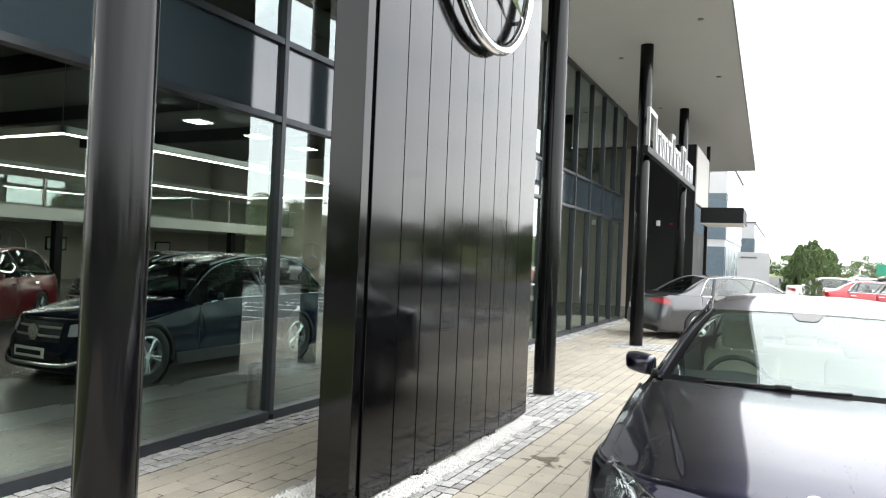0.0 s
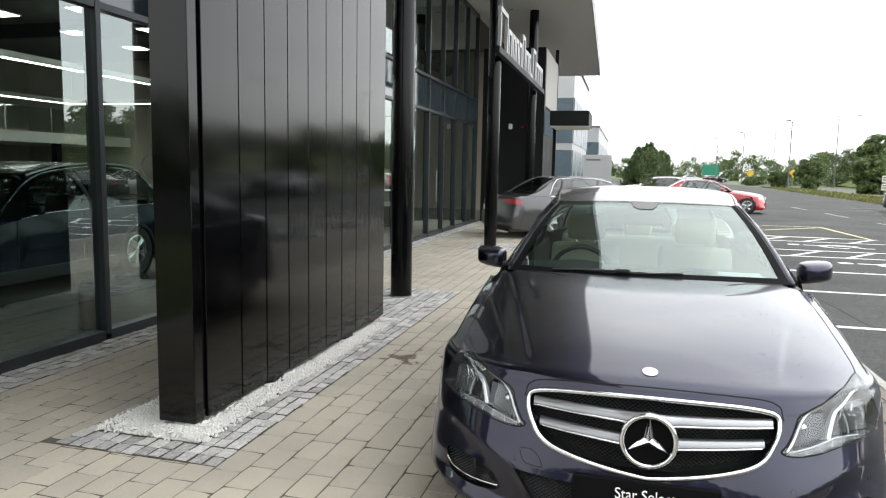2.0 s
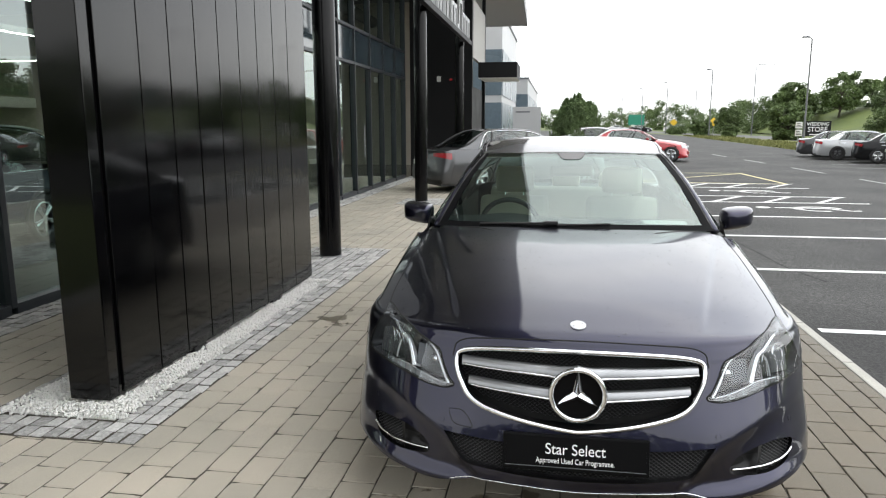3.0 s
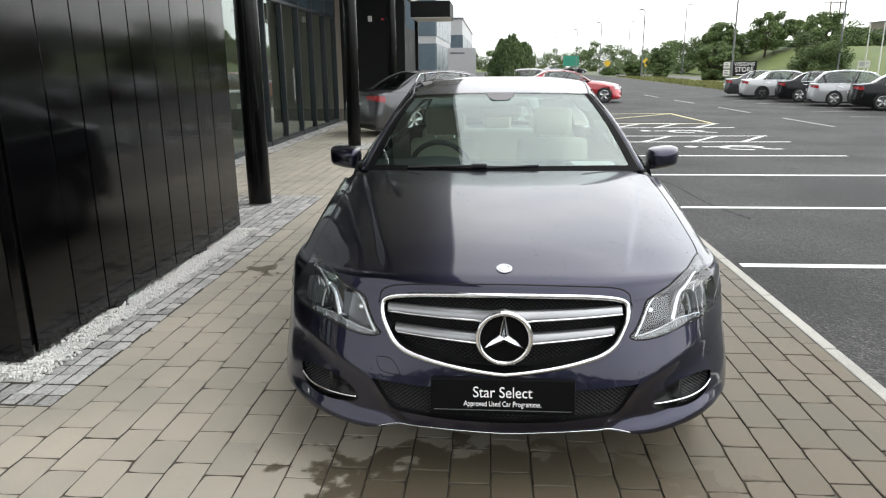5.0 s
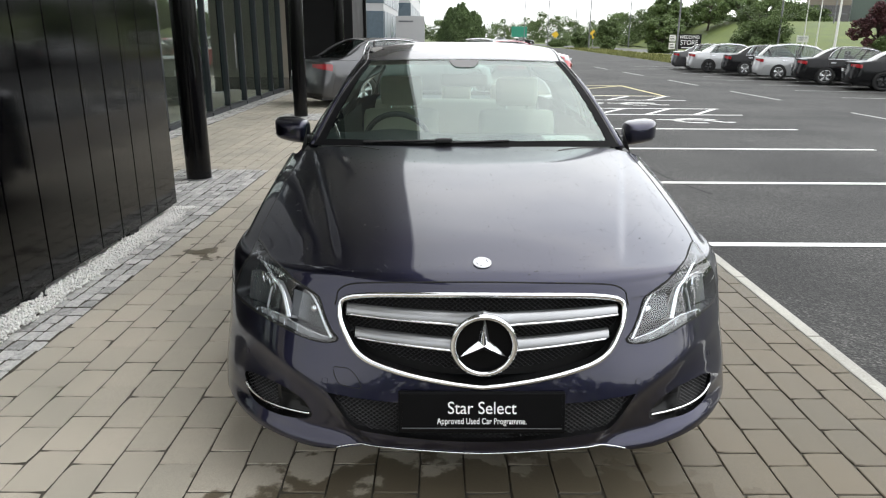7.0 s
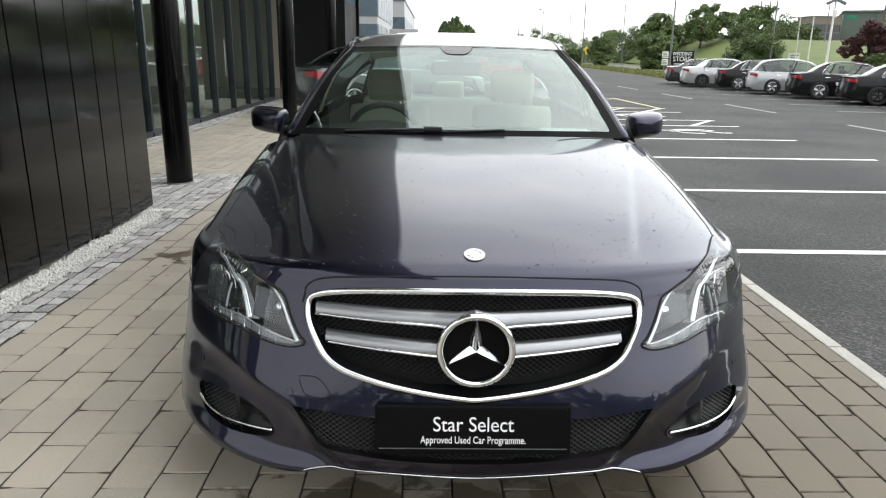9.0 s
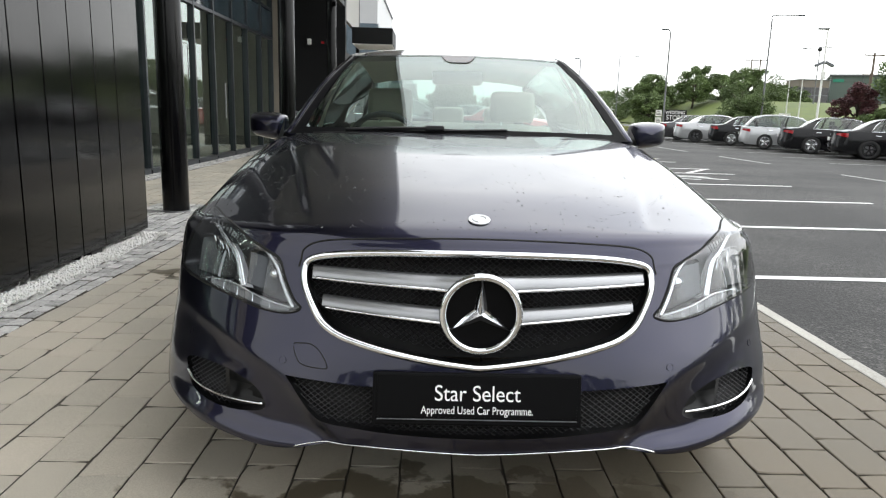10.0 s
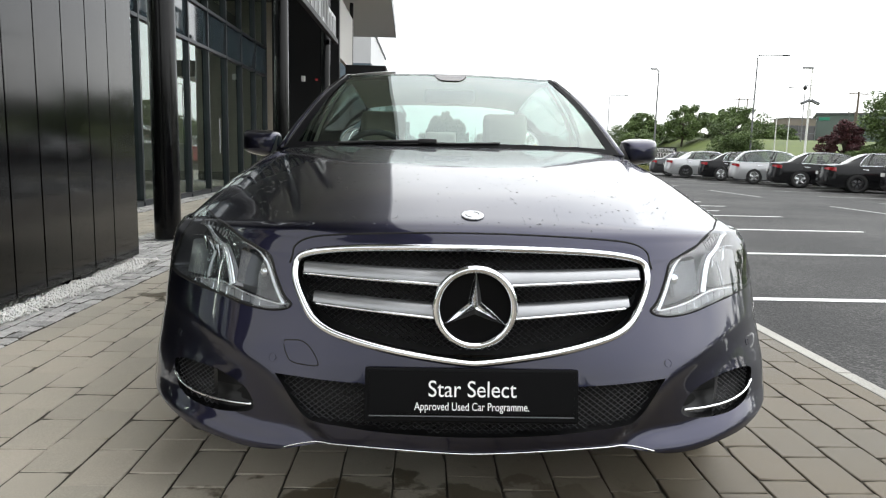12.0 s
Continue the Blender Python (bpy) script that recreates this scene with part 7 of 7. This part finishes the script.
for dx in (-0.45, 0.45):
    part("post", box(dx - 0.04, dx + 0.04, 0.031, 0.10, 0, 1.7), WHITEPANEL, board)
for k in range(2):
    part("text_bar", box(-0.40, 0.40 - 0.2 * k, -0.036, -0.031, 1.52 - 0.18 * k, 1.59 - 0.18 * k), GREYMETAL, board)


# ---- paving stones, setts and pebbles ----
def in_bed(x, y):
    return -2.975 < x < -2.295 and 0.735 < y < 4.02


cell, cell_x = 0.110, 0.0830


def row_edge(y):
    """The nearest joint between two rows of setts."""
    return 0.566 + cell * (round((y - 0.566) / cell - 0.5) + 0.5)


SETT_AREAS = [(-9.0, -4.065, -20, 40), (-3.069, -2.073, 0.511, row_edge(5.92))] + [(-3.152, -2.073, row_edge(c - 0.55), row_edge(c + 0.55)) for c in (-0.66, 11.3, 17.3)]


def trimmed(x0, x1, y0, y1):
    """What is left of a paving stone where setts or the bed meet it."""
    for a0, a1, b0, b1 in SETT_AREAS:
        if x0 >= a1 or x1 <= a0 or y0 >= b1 or y1 <= b0:
            continue
        cuts = [(x0, min(x1, a0), y0, y1), (max(x0, a1), x1, y0, y1), (x0, x1, y0, min(y1, b0)), (x0, x1, max(y0, b1), y1)]
        x0, x1, y0, y1 = max(cuts, key=lambda c: max(0, c[1] - c[0]) * max(0, c[3] - c[2]))
    return (x0, x1, y0, y1) if x1 - x0 > 0.009 and y1 - y0 > 0.009 else None


def in_setts(x, y):
    """Where granite setts lie: along the glass, round the pylon and at the columns' feet."""
    if x < -4.08:
        return True
    if -3.069 < x < -2.074 and 0.511 < y < row_edge(5.92):
        return not in_bed(x, y)
    return any(-3.153 < x < -2.073 and row_edge(c - 0.55) < y < row_edge(c + 0.55) for c in (-0.66, 11.3, 17.3))


def slab(x0, x1, y0, y1, top, edge, low=-0.03):
    """Corners and faces of one stone with eased top edges."""
    lo = [(x0, y0, low), (x1, y0, low), (x1, y1, low), (x0, y1, low)]
    mid = [(x, y, top - edge) for x, y, _ in lo]
    up = [(x0 + edge, y0 + edge, top), (x1 - edge, y0 + edge, top), (x1 - edge, y1 - edge, top), (x0 + edge, y1 - edge, top)]
    faces = [(8, 9, 10, 11)] + [f for k in range(4) for f in ((k, (k + 1) % 4, 4 + (k + 1) % 4, 4 + k), (4 + k, 4 + (k + 1) % 4, 8 + (k + 1) % 4, 8 + k))]
    return lo + mid + up, faces


def joined(name, stones, material, parent, label):
    vs, fs = [], []
    for v, f in stones:
        n = len(vs)
        vs += v
        fs += [tuple(i + n for i in q) for q in f]
    me = bpy.data.meshes.new(name)
    me.from_pydata(vs, [], fs)
    me.materials.append(material)
    ob = new(name, me)
    ob.parent = parent
    return tagged(ob, label, kind="stuff")


rng = random.Random(4)
paving = thing("pavement", "forecourt paved with buff concrete blocks in third bond", "paving", kind="structure")
CW, CL = 0.1562, 0.241
HALF_JOINT = 0.0015


def stone(x0, x1, y0, y1, top, edge, rng, sides=(3, 4), low=-0.03):
    """One paving stone with wavering, knocked edges: corners, faces, and which faces are its dirty sides."""
    nx, ny = sides
    ring = [(x0 + (x1 - x0) * k / nx, y0) for k in range(nx)] + [(x1, y0 + (y1 - y0) * k / ny) for k in range(ny)]
    ring += [(x1 - (x1 - x0) * k / nx, y1) for k in range(nx)] + [(x0, y1 - (y1 - y0) * k / ny) for k in range(ny)]
    corner = {0, nx, nx + ny, 2 * nx + ny}
    cx, cy = (x0 + x1) / 2, (y0 + y1) / 2
    lo, mid, up = [], [], []
    for k, (x, y) in enumerate(ring):
        chip = abs(rng.gauss(0, 0.0009)) + (abs(rng.gauss(0, 0.0030)) if k in corner else 0)
        dx, dy = (cx - x) / abs(x1 - x0) * 2, (cy - y) / abs(y1 - y0) * 2
        x, y = x + dx * chip, y + dy * chip
        lo.append((x, y, low))
        mid.append((x, y, top - edge))
        up.append((x + dx * edge, y + dy * edge, top + rng.uniform(-0.0006, 0.0003)))
    n = len(ring)
    faces = [tuple(range(2 * n, 3 * n))]
    faces += [(n + k, n + (k + 1) % n, 2 * n + (k + 1) % n, 2 * n + k) for k in range(n)]
    faces += [(k, (k + 1) % n, n + (k + 1) % n, n + k) for k in range(n)]
    return lo + mid + up, faces, [0] * (n + 1) + [1] * n


paver_meshes = []
for k in range(16):
    v, f, dirt = stone(-CW / 2 + HALF_JOINT, CW / 2 - HALF_JOINT, -CL / 2 + HALF_JOINT, CL / 2 - HALF_JOINT, 0.0, rng.uniform(0.0018, 0.0035), rng)
    me = bpy.data.meshes.new("paver")
    me.from_pydata(v, [], f)
    me.materials.append(PAVER)
    me.materials.append(JOINT)
    me.polygons.foreach_set("material_index", dirt)
    paver_meshes.append(me)
vs, fs, dirty = [], [], []
for i in range(-32, 7):
    x = 0.817 + CW * i
    if x + CW / 2 < -4.06:
        continue
    for j in range(-38, 104):
        # each course is shifted by a third of a stone
        y = (0.092 if i % 2 else 0.012) + CL * (j + 0.5)
        left = trimmed(x - CW / 2, min(x + CW / 2, 1.767), y - CL / 2, y + CL / 2)
        if not left:
            continue
        whole = left == (x - CW / 2, x + CW / 2, y - CL / 2, y + CL / 2)
        tip = rng.uniform(-0.0014, 0.0014)
        if whole and ((-0.95 < y < 0.75 and x > -2.1) or (0.75 <= y < 2.3 and -2.1 < x < -1.0)):
            o = new("paver", rng.choice(paver_meshes))
            o.parent, o.location = paving, (x, y, tip)
            o.rotation_euler = (rng.uniform(-0.004, 0.004), rng.uniform(-0.004, 0.004), rng.uniform(-0.006, 0.006))
        else:
            v, f, dirt = stone(left[0] + HALF_JOINT, left[1] - HALF_JOINT, left[2] + HALF_JOINT, left[3] - HALF_JOINT, tip, 0.0026, rng, (2, 2))
            n = len(vs)
            vs += v
            fs += [tuple(q + n for q in face) for face in f]
            dirty += dirt
me = bpy.data.meshes.new("pavers")
me.from_pydata(vs, [], fs)
me.materials.append(PAVER_J)
me.materials.append(JOINT)
me.polygons.foreach_set("material_index", dirty)
o = new("pavers", me)
o.parent = paving
tagged(o, kind="stuff")

setts = thing("sett_border", "rough grey granite setts edging the glass and the pylon", "paving", kind="structure")
near, rest = [], []
sett_meshes = []
for k in range(6):
    a, b, c = (rng.uniform(0.003, 0.0065) for _ in range(3))
    v, f = slab(-cell_x / 2 + a, cell_x / 2 - b, -cell / 2 + c, cell / 2 - a, 0.005, 0.004)
    v = [(x + rng.uniform(-0.003, 0.003), y + rng.uniform(-0.003, 0.003), z + (rng.uniform(-0.002, 0.002) if z > 0 else 0)) for x, y, z in v]
    me = bpy.data.meshes.new("sett")
    me.from_pydata(v, [], f)
    me.materials.append(SETT_P)
    me.materials.append(JOINT)
    me.polygons.foreach_set("material_index", [0] + [1, 0] * 4)
    sett_meshes.append((me, v, f))
for i in range(-28, 1):
    for j in range(-80, 164):
        x, y = -2.1145 + cell_x * i, 0.566 + cell * j
        if not in_setts(x, y) or (x > -4.1 and not -3.2 < x < -2.08) or x < -4.40:
            continue
        turn = rng.uniform(-0.05, 0.05)
        lift = rng.uniform(-0.003, 0.004)
        me, v, f = rng.choice(sett_meshes)
        if x > -3.15 and 0.45 < y < 3.4:
            o = new("sett", me)
            o.parent, o.location, o.rotation_euler = setts, (x, y, lift), (rng.uniform(-0.02, 0.02), rng.uniform(-0.02, 0.02), turn)
        else:
            c, s = math.cos(turn), math.sin(turn)
            rest.append(([(x + p * c - q * s, y + p * s + q * c, r + lift) for p, q, r in v], f))
far_setts = joined("setts", rest, SETT, setts, "")
far_setts.data.materials.append(JOINT)
far_setts.data.polygons.foreach_set("material_index", ([0] + [1, 0] * 4) * len(rest))

bed = thing("pebble_bed", "bed of small bright white pebbles round the pylon foot", "pebbles", kind="stuff")
ico = bmesh.new()
bmesh.ops.create_icosphere(ico, subdivisions=1, radius=1.0)
iv, itri = [tuple(v.co) for v in ico.verts], [tuple(v.index for v in f.verts) for f in ico.faces]
ico.free()
stones = []
for k in range(16000):
    x, y = rng.uniform(-2.985, -2.272), rng.uniform(0.720, 4.05)
    if -2.64 < x < -2.45 and y > 0.95 and k % 6:
        continue
    r = rng.uniform(0.005, 0.0100)
    q = Euler((rng.uniform(0, 6), rng.uniform(0, 6), rng.uniform(0, 6))).to_matrix()
    sx, sy, sz = r * rng.uniform(0.9, 1.35), r, r * rng.uniform(0.6, 0.9)
    heap = 0.012 + 0.022 * noise.noise((x * 4, y * 4, 0)) + rng.uniform(0, 0.024)
    stones.append(([tuple(q @ Vector((a * sx, b * sy, c * sz)) + Vector((x, y, heap))) for a, b, c in iv], itri))
peb = joined("pebbles", stones, PEBBLE, bed, "")
peb.data.shade_smooth()
part("gravel_base", box(-2.965, -2.345, 0.765, 4.04, -0.03, -0.004), PEBBLE, bed)
